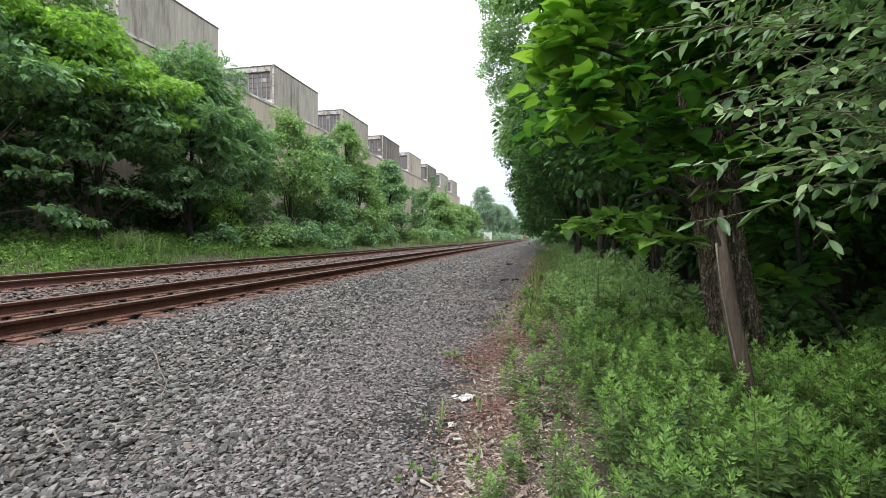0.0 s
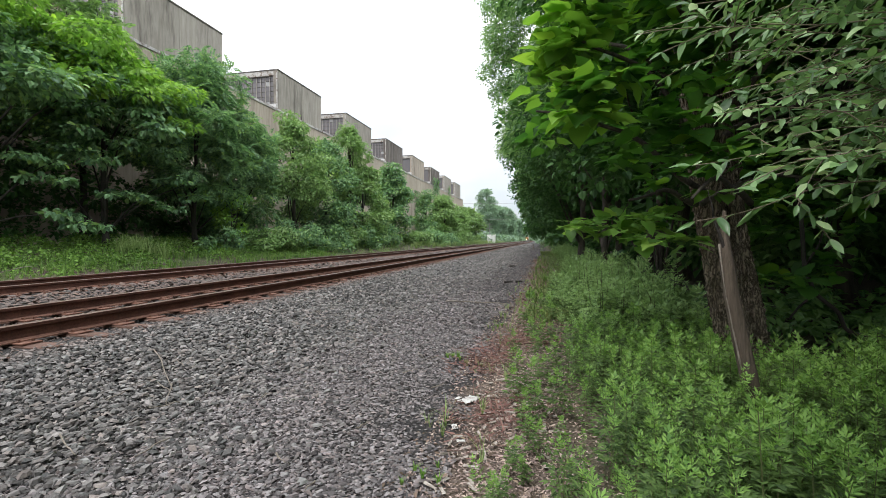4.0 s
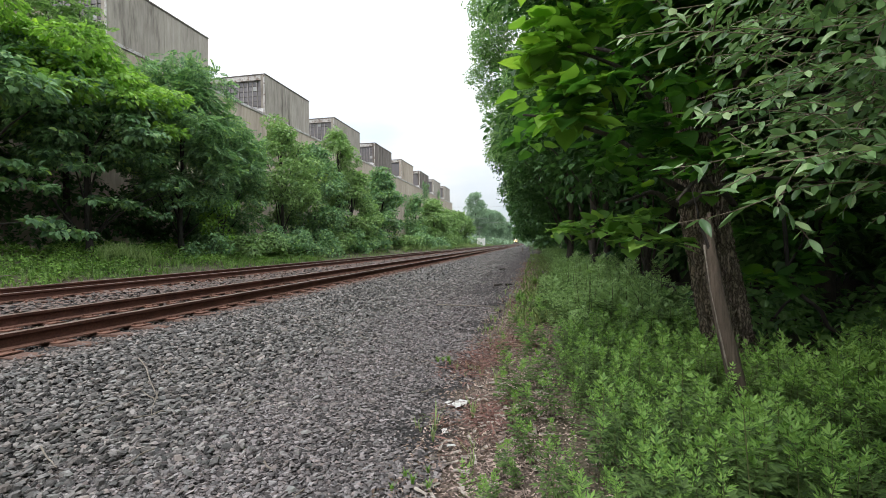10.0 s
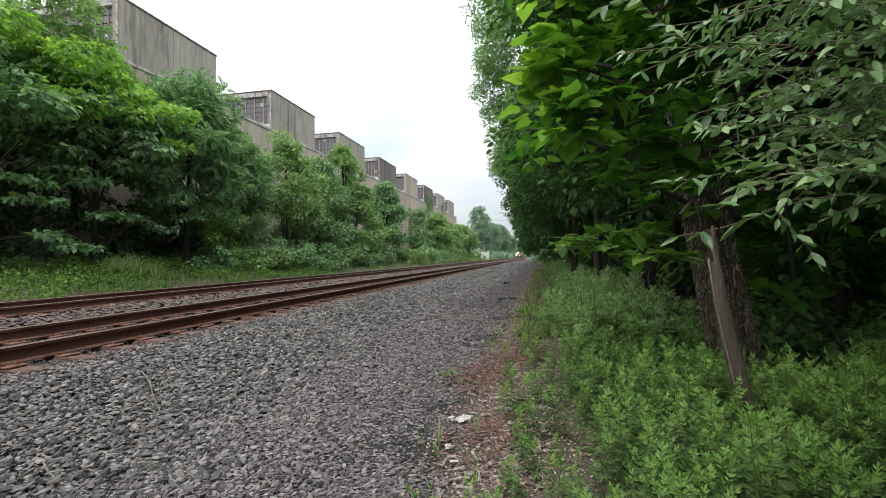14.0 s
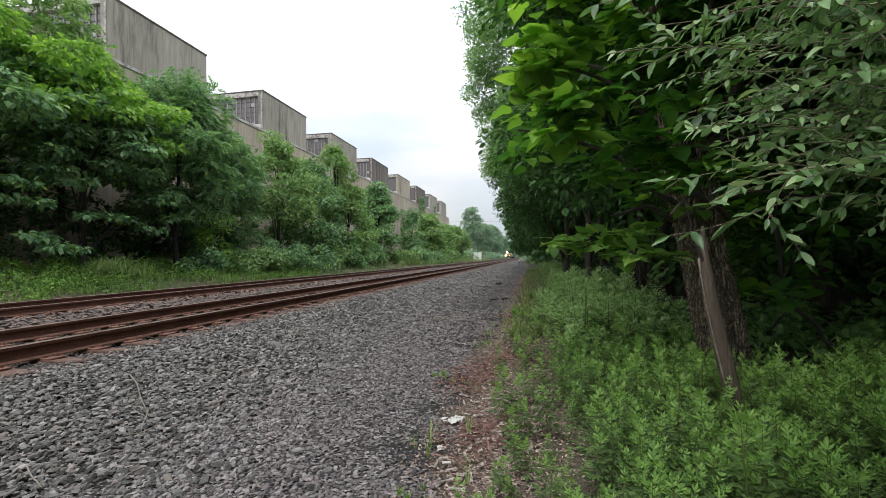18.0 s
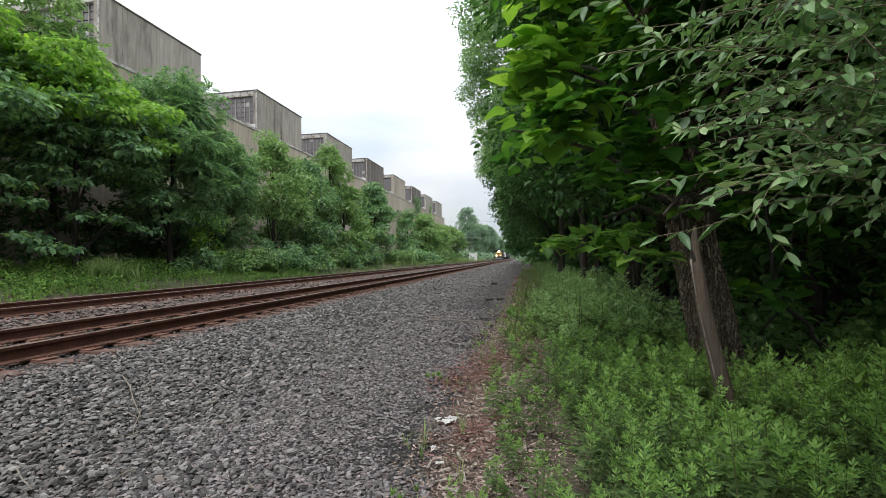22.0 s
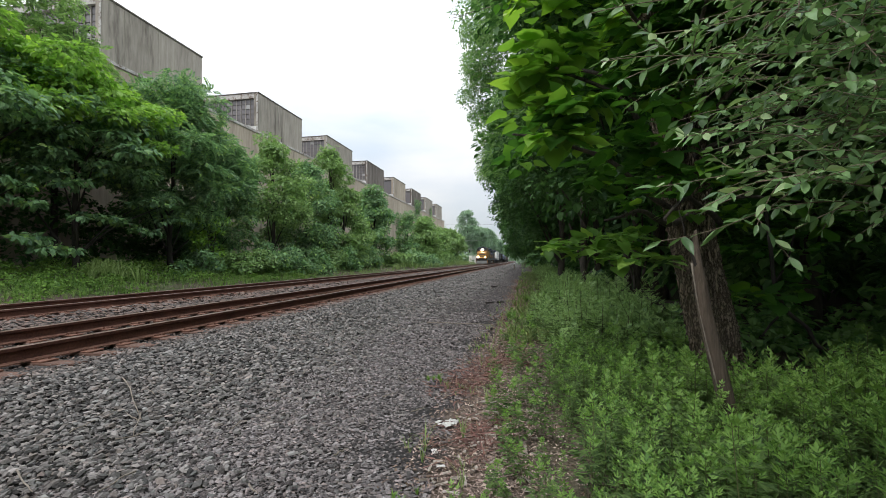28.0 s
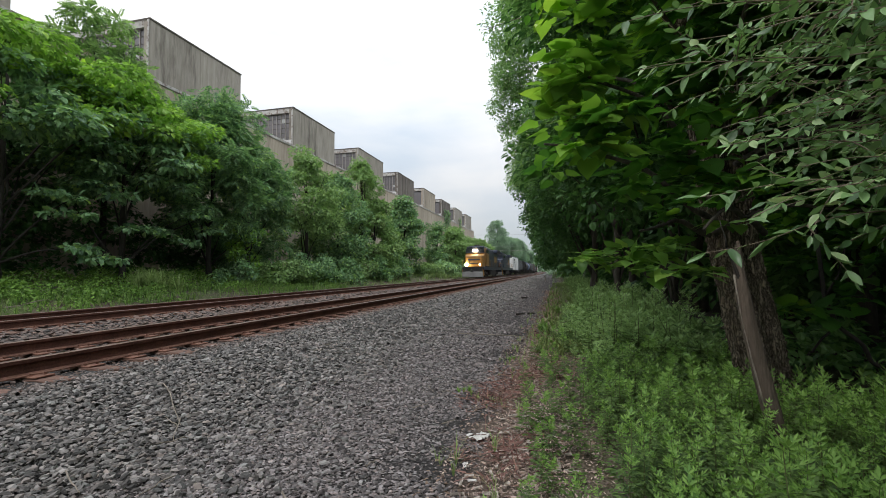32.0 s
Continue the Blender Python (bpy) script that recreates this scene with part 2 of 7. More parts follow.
    col = mix_node(n, l, band(-0.05, 0.5), col, verge)
    col = mix_node(n, l, band(0.6, 1.6), col, soil)
    col = mix_node(n, l, band(30.0, 40.0), col, far_field)
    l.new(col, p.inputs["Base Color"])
    p.inputs["Roughness"].default_value = 0.9
    h = math_node(n, l, "ADD", vor.outputs["Distance"], fine.outputs["Fac"])
    bump_node(n, l, p, h, 0.7, 0.03)
    return m


def stone_material(name, stops, rust=None):
    m, n, l, p = nodes_of(name)
    g = n.new("ShaderNodeNewGeometry")
    co = n.new("ShaderNodeTexCoord")
    fine = noise_node(n, l, co.outputs["Object"], 70.0, 4.0, 0.7)
    big = noise_node(n, l, co.outputs["Object"], 0.8, 3.0)
    f = math_node(n, l, "ADD", math_node(n, l, "MULTIPLY", g.outputs["Random Per Island"], 0.75), math_node(n, l, "MULTIPLY", fine.outputs["Fac"], 0.36))
    col = ramp_node(n, l, f, stops).outputs["Color"]
    warm = ramp_node(n, l, big.outputs["Fac"], [(0.45, (1.03, 1, 1.02)), (0.75, (1.045, 0.995, 1.0))]).outputs["Color"]
    col = mix_node(n, l, 1.0, col, warm, "MULTIPLY")
    other = math_node(n, l, "FRACT", math_node(n, l, "MULTIPLY", g.outputs["Random Per Island"], 37.7))
    tint = ramp_node(n, l, other, [(0.0, (1.07, 0.98, 0.93)), (0.35, (1.0, 1.0, 1.0)), (0.7, (1.0, 1.0, 1.0)), (1.0, (0.95, 1.02, 1.02))]).outputs["Color"]
    col = mix_node(n, l, 1.0, col, tint, "MULTIPLY")
    if rust:
        sep = n.new("ShaderNodeSeparateXYZ")
        l.new(co.outputs["Object"], sep.inputs["Vector"])
        mr = n.new("ShaderNodeMapRange")
        mr.inputs["From Min"].default_value, mr.inputs["From Max"].default_value, mr.inputs["To Max"].default_value = -4.5, -5.2, 0.8
        l.new(sep.outputs["X"], mr.inputs["Value"])
        col = mix_node(n, l, math_node(n, l, "MULTIPLY", mr.outputs["Result"], g.outputs["Random Per Island"]), col, rust)
    l.new(col, p.inputs["Base Color"])
    p.inputs["Roughness"].default_value = 0.85
    bump_node(n, l, p, fine.outputs["Fac"], 0.5, 0.006)
    return m


def bark_material(name, dark, light, cell=30.0, stretch=0.17):
    """Scaly bark: long plates parted by dark cracks, with a grey-green bloom."""
    m, n, l, p = nodes_of(name)
    co = n.new("ShaderNodeTexCoord")
    mp = n.new("ShaderNodeMapping")
    mp.inputs["Scale"].default_value = (1, 1, stretch)
    l.new(co.outputs["Object"], mp.inputs["Vector"])
    wob = noise_node(n, l, co.outputs["Object"], 9.0, 3.0)
    v = mix_node(n, l, 0.06, mp.outputs["Vector"], wob.outputs["Color"])
    vor = n.new("ShaderNodeTexVoronoi")
    vor.feature = "DISTANCE_TO_EDGE"
    vor.inputs["Scale"].default_value = cell
    l.new(v, vor.inputs["Vector"])
    fine = noise_node(n, l, mp.outputs["Vector"], 110.0, 4.0, 0.7)
    crack = ramp_node(n, l, vor.outputs["Distance"], [(0.0, (0, 0, 0)), (0.3, (1, 1, 1))]).outputs["Color"]
    tone = ramp_node(n, l, fine.outputs["Fac"], [(0.3, tuple(0.55 * c for c in light)), (0.7, light)]).outputs["Color"]
    col = mix_node(n, l, crack, dark, tone)
    moss = ramp_node(n, l, noise_node(n, l, co.outputs["Object"], 4.0, 5.0, 0.7).outputs["Fac"], [(0.55, (0, 0, 0)), (0.8, (0.6, 0.6, 0.6))]).outputs["Color"]
    col = mix_node(n, l, moss, col, (0.09, 0.10, 0.06))
    l.new(col, p.inputs["Base Color"])
    p.inputs["Roughness"].default_value = 0.95
    bump_node(n, l, p, math_node(n, l, "ADD", crack, math_node(n, l, "MULTIPLY", fine.outputs["Fac"], 0.4)), 1.0, 0.012)
    return m


M_GROUND = ground_material()
M_BALLAST = stone_material("ballast_stone", [(0.15, (0.02, 0.02, 0.0195)), (0.4, (0.107, 0.104, 0.098)), (0.72, (0.192, 0.184, 0.173)), (0.98, (0.325, 0.31, 0.29))], rust=(0.16, 0.085, 0.06))
M_GRAVEL = stone_material("path_gravel", [(0.17, (0.029, 0.026, 0.026)), (0.5, (0.127, 0.116, 0.113)), (0.84, (0.23, 0.212, 0.207)), (1.0, (0.395, 0.368, 0.36))])
M_RAIL = surface("rusty_rail", (0.045, 0.018, 0.012), (0.14, 0.056, 0.036), 40, 3, 0.75, 0.35, 0.4, 0.003)
M_RAILTOP = surface("worn_rail_head", (0.13, 0.078, 0.055), (0.27, 0.2, 0.165), 30, 2, 0.4, 0.7, 0.15, 0.002)
M_TIE = surface("weathered_tie", (0.055, 0.029, 0.021), (0.19, 0.106, 0.078), 14, 3, 0.9, 0, 0.7, 0.01, (1, 8, 8))
M_PLATE = surface("rust_plate", (0.085, 0.038, 0.025), (0.26, 0.13, 0.09), 35, 5, 0.85, 0.2, 0.3, 0.003)
M_CONCRETE = surface("stained_concrete", (0.245, 0.216, 0.182), (0.44, 0.396, 0.342), 3.0, 0.25, 0.9, 0, 0.25, 0.02, (1, 1.6, 0.22), stain=(0.085, 0.072, 0.058), stain_at=(0.54, 0.72))
M_WALL = surface("tan_stained_concrete", (0.32, 0.262, 0.205), (0.52, 0.442, 0.36), 3.0, 0.25, 0.9, 0, 0.25, 0.02, (1, 1.6, 0.22), stain=(0.12, 0.095, 0.07), stain_at=(0.56, 0.8))
M_SOOT = surface("sooty_concrete", (0.10, 0.082, 0.072), (0.25, 0.215, 0.19), 3.0, 0.25, 0.9, 0, 0.25, 0.02, (1, 1.6, 0.22), stain=(0.05, 0.04, 0.034), stain_at=(0.5, 0.72))
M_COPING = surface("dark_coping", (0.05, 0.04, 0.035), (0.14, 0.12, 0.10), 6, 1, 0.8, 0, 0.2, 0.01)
M_PALECOP = surface("pale_flashing", (0.30, 0.28, 0.26), (0.62, 0.60, 0.57), 8, 1.2, 0.7, 0, 0.3, 0.01, stain=(0.16, 0.11, 0.08), stain_at=(0.5, 0.62))
M_SILL = surface("white_sill_panel", (0.5, 0.49, 0.48), (0.82, 0.81, 0.8), 8, 1.2, 0.6, 0, 0.2, 0.01, stain=(0.35, 0.3, 0.27), stain_at=(0.55, 0.7))
M_ROOF = surface("roof_gravel", (0.12, 0.11, 0.1), (0.25, 0.24, 0.22), 20, 1, 0.95)
M_BARK = bark_material("furrowed_bark", (0.06, 0.044, 0.032), (0.44, 0.35, 0.265), 36.0, 0.1)
M_BARK2 = surface("smooth_bark", (0.03, 0.025, 0.02), (0.115, 0.095, 0.078), 25, 4, 0.9, 0, 0.6, 0.02, (1, 1, 0.3))
M_DARKBARK = surface("dark_bark", (0.012, 0.010, 0.008), (0.045, 0.036, 0.029), 25, 4, 0.8, 0, 0.6, 0.02, (1, 1, 0.3))
M_DEADWOOD = surface("bare_deadwood", (0.045, 0.034, 0.025), (0.17, 0.13, 0.098), 60, 6, 0.9, 0, 0.8, 0.012, (1, 1, 0.05), stain=(0.06, 0.045, 0.034), stain_at=(0.52, 0.7))
M_TWIG = surface("dry_twig", (0.11, 0.09, 0.07), (0.3, 0.26, 0.215), 50, 8, 0.8, 0, 0.4, 0.004)
M_CHIP = surface("bleached_wood", (0.24, 0.2, 0.17), (0.58, 0.53, 0.47), 50, 8, 0.8, 0, 0.4, 0.004)
M_STEM = surface("green_stem", (0.05, 0.07, 0.02), (0.13, 0.14, 0.05), 40, 8, 0.7)
M_OLIVESTEM = surface("olive_branch", (0.12, 0.088, 0.058), (0.29, 0.235, 0.175), 60, 9, 0.7)

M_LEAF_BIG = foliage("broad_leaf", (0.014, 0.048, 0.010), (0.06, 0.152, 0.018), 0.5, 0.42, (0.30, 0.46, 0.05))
# darker copy, for leaves that stand in shade
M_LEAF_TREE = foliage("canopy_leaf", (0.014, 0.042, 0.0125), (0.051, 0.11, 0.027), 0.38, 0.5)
# lighter copy for near brush: sunlight through the trees put into colour
M_LEAF_EDGE = foliage("lit_edge_leaf", (0.026, 0.07, 0.022), (0.105, 0.19, 0.05), 0.45, 0.4)
# distance haze put into a paler, bluer leaf colour
M_LEAF_FAR = foliage("hazed_far_leaf", (0.08, 0.128, 0.078), (0.17, 0.238, 0.138), 0.42, 0.6)
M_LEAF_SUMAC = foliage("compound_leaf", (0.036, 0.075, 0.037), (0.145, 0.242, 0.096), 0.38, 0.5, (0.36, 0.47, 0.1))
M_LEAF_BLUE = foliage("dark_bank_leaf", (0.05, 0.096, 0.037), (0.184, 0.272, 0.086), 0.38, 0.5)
# lime of one shrub, and the sunlit tops painted onto the bank trees
M_LEAF_LIME = foliage("lime_and_lit_top_leaf", (0.06, 0.125, 0.022), (0.165, 0.28, 0.045), 0.42, 0.5, (0.34, 0.48, 0.06))
# lit copy of the canopy leaf: sunlight put into the upper leaves' colour
M_LEAF_SUNLIT = foliage("sunlit_canopy_leaf", (0.046, 0.096, 0.034), (0.142, 0.236, 0.072), 0.5, 0.5)
# broad leaf again, brighter: light passing through is put into its colour
M_LEAF_BACKLIT = foliage("backlit_broad_leaf", (0.045, 0.104, 0.012), (0.128, 0.243, 0.027), 0.5, 0.42, (0.31, 0.45, 0.055))
M_LEAF_COVER = foliage("vine_leaf", (0.034, 0.075, 0.014), (0.12, 0.21, 0.034), 0.3, 0.55, (0.16, 0.25, 0.042))
M_LEAF_OLIVE = foliage("silvery_leaf", (0.024, 0.054, 0.02), (0.118, 0.2, 0.064), 0.3, 0.3, (0.42, 0.49, 0.28))
# lit copy of the broad leaf: the lowest boughs' brightness is in its colour
M_LEAF_LOW = foliage("lit_low_leaf", (0.04, 0.092, 0.016), (0.125, 0.225, 0.038), 0.5, 0.42, (0.28, 0.38, 0.08))
M_WEED = foliage("weed_leaf", (0.0168, 0.036, 0.010), (0.08, 0.13, 0.030), 0.3, 0.6)
M_WEEDTIP = foliage("young_weed_leaf", (0.065, 0.138, 0.0265), (0.143, 0.243, 0.045), 0.35, 0.6)
M_WEEDMID = foliage("mid_weed_leaf", (0.078, 0.136, 0.046), (0.19, 0.28, 0.088), 0.35, 0.6)
M_GRASS = foliage("grass_blade", (0.07, 0.11, 0.03), (0.19, 0.25, 0.08), 0.3, 0.5)
M_BANKGRASS = foliage("bank_grass_blade", (0.045, 0.095, 0.018), (0.13, 0.215, 0.045), 0.3, 0.5, (0.2, 0.22, 0.07))
M_VERGE = foliage("verge_blade", (0.05, 0.075, 0.022), (0.14, 0.18, 0.055), 0.3, 0.6, (0.2, 0.2, 0.085))
M_DRY = foliage("dry_leaf", (0.03, 0.02, 0.011), (0.15, 0.107, 0.066), 0.1, 0.8, (0.30, 0.25, 0.17))
M_MULCH = foliage("bark_mulch", (0.05, 0.036, 0.025), (0.275, 0.21, 0.15), 0.05, 0.9, (0.56, 0.49, 0.39))
M_REDLITTER = foliage("russet_leaf", (0.045, 0.026, 0.017), (0.19, 0.12, 0.08), 0.1, 0.9, (0.3, 0.23, 0.17))
M_RUSTLITTER = foliage("red_brown_litter", (0.04, 0.02, 0.014), (0.15, 0.08, 0.055), 0.1, 0.9, (0.22, 0.14, 0.1))

M_WHITEBOX = painted("white_enclosure", (0.8, 0.8, 0.78), 0.5, 0, (0.4, 0.37, 0.33), 0.3)
M_STEEL = painted("grey_steel", (0.3, 0.3, 0.3), 0.5, 0.6)
M_WOODPOLE = surface("utility_wood", (0.09, 0.07, 0.055), (0.2, 0.165, 0.13), 20, 3, 0.9, 0, 0.5, 0.01, (1, 1, 0.1))
M_PAPER = painted("crumpled_white", (0.6, 0.59, 0.57), 0.6, 0, (0.35, 0.3, 0.25), 0.3, 30)
M_YELLOW = painted("yellow_enamel", (0.33, 0.165, 0.03), 0.45, 0, (0.09, 0.055, 0.03), 0.85)
M_NAVY = painted("dark_blue_enamel", (0.018, 0.028, 0.055), 0.4, 0, (0.06, 0.05, 0.045), 0.6)
M_BLACK = painted("black_steel", (0.02, 0.02, 0.021), 0.6, 0.2, (0.09, 0.07, 0.055), 0.6)
M_CARWHITE = painted("white_car_paint", (0.8, 0.8, 0.79), 0.5, 0, (0.35, 0.32, 0.28), 0.5, 1.5)
M_CARBLUE = painted("blue_car_paint", (0.06, 0.12, 0.25), 0.5, 0, (0.08, 0.07, 0.06), 0.5, 1.5)
M_CARGREY = painted("grey_car_paint", (0.16, 0.17, 0.18), 0.55, 0, (0.07, 0.06, 0.05), 0.6, 1.5)
M_CARBROWN = painted("brown_car_paint", (0.13, 0.06, 0.045), 0.6, 0, (0.06, 0.05, 0.04), 0.6, 1.5)
M_GLASS = painted("dark_cab_glass", (0.03, 0.035, 0.04), 0.08, 0, (0.05, 0.05, 0.05), 0.2)
M_PANE = painted("grimy_pane", (0.17, 0.16, 0.17), 0.25, 0, (0.20, 0.18, 0.16), 0.6, 1.2)
M_PANELIGHT = painted("pale_pane", (0.42, 0.42, 0.42), 0.4, 0, (0.25, 0.22, 0.2), 0.5, 1.2)
M_MULLION = painted("rusted_window_bar", (0.42, 0.39, 0.36), 0.7, 0, (0.12, 0.07, 0.05), 0.6)
M_LAMP = glow("headlight_glow", (1.0, 0.87, 0.62), 60.0)
M_LAMP2 = glow("small_light_glow", (1.0, 0.66, 0.27), 14.0)

# ---- shape helpers ----
def bend(y):
    """The line's gentle curve to the west, in metres aside at y metres ahead."""
    return -y * y / 33000


def mesh_of(name, verts, faces, mats, index=None, smooth=False):
    """A mesh from arrays; faces: arrays of one width each; index: a material number for each face."""
    me = bpy.data.meshes.new(name)
    v = np.asarray(verts, np.float32)
    me.vertices.add(len(v))
    me.vertices.foreach_set("co", v.ravel())
    faces = [np.asarray(f, np.int32) for f in (faces if isinstance(faces, list) else [faces]) if len(f)]
    loops = np.concatenate([f.ravel() for f in faces])
    total = np.concatenate([np.full(len(f), f.shape[1], np.int32) for f in faces])
    me.loops.add(len(loops))
    me.loops.foreach_set("vertex_index", loops)
    me.polygons.add(len(total))
    me.polygons.foreach_set("loop_start", np.concatenate([[0], np.cumsum(total)[:-1]]).astype(np.int32))
    me.polygons.foreach_set("loop_total", total)
    for m in mats if isinstance(mats, (list, tuple)) else [mats]:
        me.materials.append(m)
    if index is not None:
        me.polygons.foreach_set("material_index", np.asarray(index, np.int32))
    me.polygons.foreach_set("use_smooth", np.full(len(total), smooth))
    me.update(calc_edges=True)
    return me


def part(name, data, material, parent, label=""):
    """Links a bmesh or a mesh as one object under a thing or a part."""
    if isinstance(data, bmesh.types.BMesh):
        me = bpy.data.meshes.new(name)
        data.to_mesh(me)
        data.free()
        me.materials.append(material)
        data = me
    ob = new(name, data)
    ob.parent = parent
    return tagged(ob, label) if label else ob


def thing(name, at, label, category, group="", kind=""):
    ob = new(name)
    ob.matrix_basis = at if isinstance(at, Matrix) else pose(*at)
    ob.empty_display_size = 0.2
    return tagged(ob, label, category, group, kind)


def box(bm, c, s, bevel=0.0, m=None):
    """Adds a box of centre c and size s to bm, with edges rounded by bevel."""
    got = bmesh.ops.create_cube(bm, size=1.0, matrix=(m or Matrix()) @ Matrix.LocRotScale(c, None, s))
    if bevel:
        edges = list({e for v in got["verts"] for e in v.link_edges})
        bmesh.ops.bevel(bm, geom=edges, offset=bevel, segments=1, affect="EDGES")
    return bm


def boxes(*rows, bevel=0.0):
    bm = bmesh.new()
    for c, s in rows:
        box(bm, c, s, bevel)
    return bm


def cyl(bm, a, b, r, r2=None, n=12):
    a, b = Vector(a), Vector(b)
    turn = (b - a).to_track_quat("Z", "Y").to_matrix().to_4x4()
    bmesh.ops.create_cone(bm, cap_ends=True, segments=n, radius1=r, radius2=r if r2 is None else r2, depth=(b - a).length, matrix=Matrix.Translation((a + b) / 2) @ turn)
    return bm


def tube(points, radii, sides=8, rough=0.0, rng=None):
    """Vertices and faces of a round, tapered limb along points."""
    p, r = np.asarray(points, float), np.asarray(radii, float)
    t = np.gradient(p, axis=0)
    t /= np.linalg.norm(t, axis=1, keepdims=True) + 1e-9
    ref = np.where(np.abs(t[:, 2:]) > 0.9, [[1.0, 0, 0]], [[0, 0, 1.0]])
    a = np.cross(t, ref)
    a /= np.linalg.norm(a, axis=1, keepdims=True)
    b = np.cross(t, a)
    ang = np.linspace(0, 2 * np.pi, sides, endpoint=False)
    rr = r[:, None] * (1 + (rough * rng.standard_normal((len(p), sides)) if rough else np.zeros((len(p), sides))))
    v = p[:, None] + rr[..., None] * (np.cos(ang)[None, :, None] * a[:, None] + np.sin(ang)[None, :, None] * b[:, None])
    i = np.arange(len(p) - 1)[:, None] * sides
    k, k2 = np.arange(sides)[None], (np.arange(sides)[None] + 1) % sides
    f = np.stack([i + k, i + k2, i + k2 + sides, i + k + sides], -1).reshape(-1, 4)
    v = np.concatenate([v.reshape(-1, 3), p[:1], p[-1:]])
    n = len(v)
    k, k2 = np.arange(sides), (np.arange(sides) + 1) % sides
    caps = np.concatenate([np.stack([k2, k, np.full(sides, n - 2)], -1), np.stack([k + n - 2 - sides, k2 + n - 2 - sides, np.full(sides, n - 1)], -1)])
    return v, [f, caps]


def bark_tube(points, radii, rng, sides=44, rings=70, depth=0.10):
    """A thick trunk with long furrows between its ridges."""
    p, r = np.asarray(points, float), np.asarray(radii, float)
    t0, t = np.linspace(0, 1, len(p)), np.linspace(0, 1, rings)
    q = np.stack([np.interp(t, t0, p[:, k]) for k in range(3)], -1)
    r = np.interp(t, t0, r)
    v, f = tube(q, r, sides)
    ang = np.linspace(0, 2 * np.pi, sides, endpoint=False)[None]
    h = q[:, 2:3]
    ridge = np.abs(np.sin(5.5 * ang + 0.9 * np.sin(4.1 * h + 1.3) + 0.5 * np.sin(9.7 * h))) + 0.5 * np.abs(np.sin(9 * ang - 1.1 * np.sin(6.3 * h)))
    ridge = ridge + 0.35 * rng.standard_normal(ridge.shape)
    k = 1 + depth * (ridge - 0.9)
    body = v[: rings * sides].reshape(rings, sides, 3)
    v[: rings * sides] = (q[:, None] + (body - q[:, None]) * k[..., None]).reshape(-1, 3)
    return v, f


def joined(pieces):
    """Joins (vertices, [faces]) pieces into one."""
    vs, fs, n = [], {}, 0
    for v, some in pieces:
        for f in some:
            fs.setdefault(f.shape[1], []).append(f + n)
        vs.append(v)
        n += len(v)
    return np.concatenate(vs), [np.concatenate(f) for f in fs.values()]


def scattered(tv, tf, place, yaw, size, lean=None, lean_to=None):
    """Copies of a template at places, turned by yaw, scaled by size, leaning by lean radians towards lean_to."""
    tv, n = np.asarray(tv, float), len(place)
    size = np.broadcast_to(np.asarray(size, float).reshape(n, -1), (n, 3))
    v = tv[None] * size[:, None]
    c, s = np.cos(yaw)[:, None], np.sin(yaw)[:, None]
    v = np.stack([v[..., 0] * c - v[..., 1] * s, v[..., 0] * s + v[..., 1] * c, v[..., 2]], -1)
    if lean is not None:
        ca, sa = np.cos(lean_to)[:, None], np.sin(lean_to)[:, None]
        u = v[..., 0] * ca + v[..., 1] * sa
        w = -v[..., 0] * sa + v[..., 1] * ca
        cl, sl = np.cos(lean)[:, None], np.sin(lean)[:, None]
        u, z = u * cl + v[..., 2] * sl, -u * sl + v[..., 2] * cl
        v = np.stack([u * ca - w * sa, u * sa + w * ca, z], -1)
    v = v + np.asarray(place)[:, None]
    off = (np.arange(n) * len(tv))[:, None, None]
    return v.reshape(-1, 3), [(np.asarray(f)[None] + off).reshape(-1, np.asarray(f).shape[1]) for f in tf]


def unit(v):
    return v / (np.linalg.norm(v, axis=-1, keepdims=True) + 1e-9)


def leaves(place, axis, up, size, template):
    """Leaves at places: each grows along axis with its upper side towards up."""
    tv, tf = template
    tv = np.asarray(tv, float)
    d = unit(np.asarray(axis, float))
    s = unit(np.cross(d, up))
    u = np.cross(s, d)
    z = np.asarray(size, float)[:, None, None]
    v = place[:, None] + z * (tv[None, :, :1] * s[:, None] + tv[None, :, 1:2] * d[:, None] + tv[None, :, 2:] * u[:, None])
    off = (np.arange(len(place)) * len(tv))[:, None, None]
    return v.reshape(-1, 3), [(np.asarray(f)[None] + off).reshape(-1, np.asarray(f).shape[1]) for f in tf]


LEAF_SIMPLE = ([(0, 0, 0), (-0.38, 0.42, 0.09), (0, 1, -0.1), (0.38, 0.42, 0.09)], [[(0, 2, 1), (0, 3, 2)]])
HEART_EDGE = [(0, 0), (0.2, -0.09), (0.38, -0.03), (0.48, 0.16), (0.46, 0.38), (0.34, 0.62), (0.16, 0.85)]
LEAF_HEART = ([(0, 0.38, -0.03), *[(-x, y, 0.16 * x) for x, y in HEART_EDGE], (0, 1.06, -0.2), *[(x, y, 0.16 * x) for x, y in HEART_EDGE[:0:-1]]], [[(0, i + 1, i % 14 + 2 if i < 13 else 1) for i in range(14)]])
LEAF_OVAL = ([(0, 0, 0), (-0.38, 0.28, 0.06), (-0.3, 0.68, 0.05), (0, 1.02, -0.14), (0.3, 0.68, 0.05), (0.38, 0.28, 0.06)], [[(0, 3, 2, 1), (0, 5, 4, 3)]])
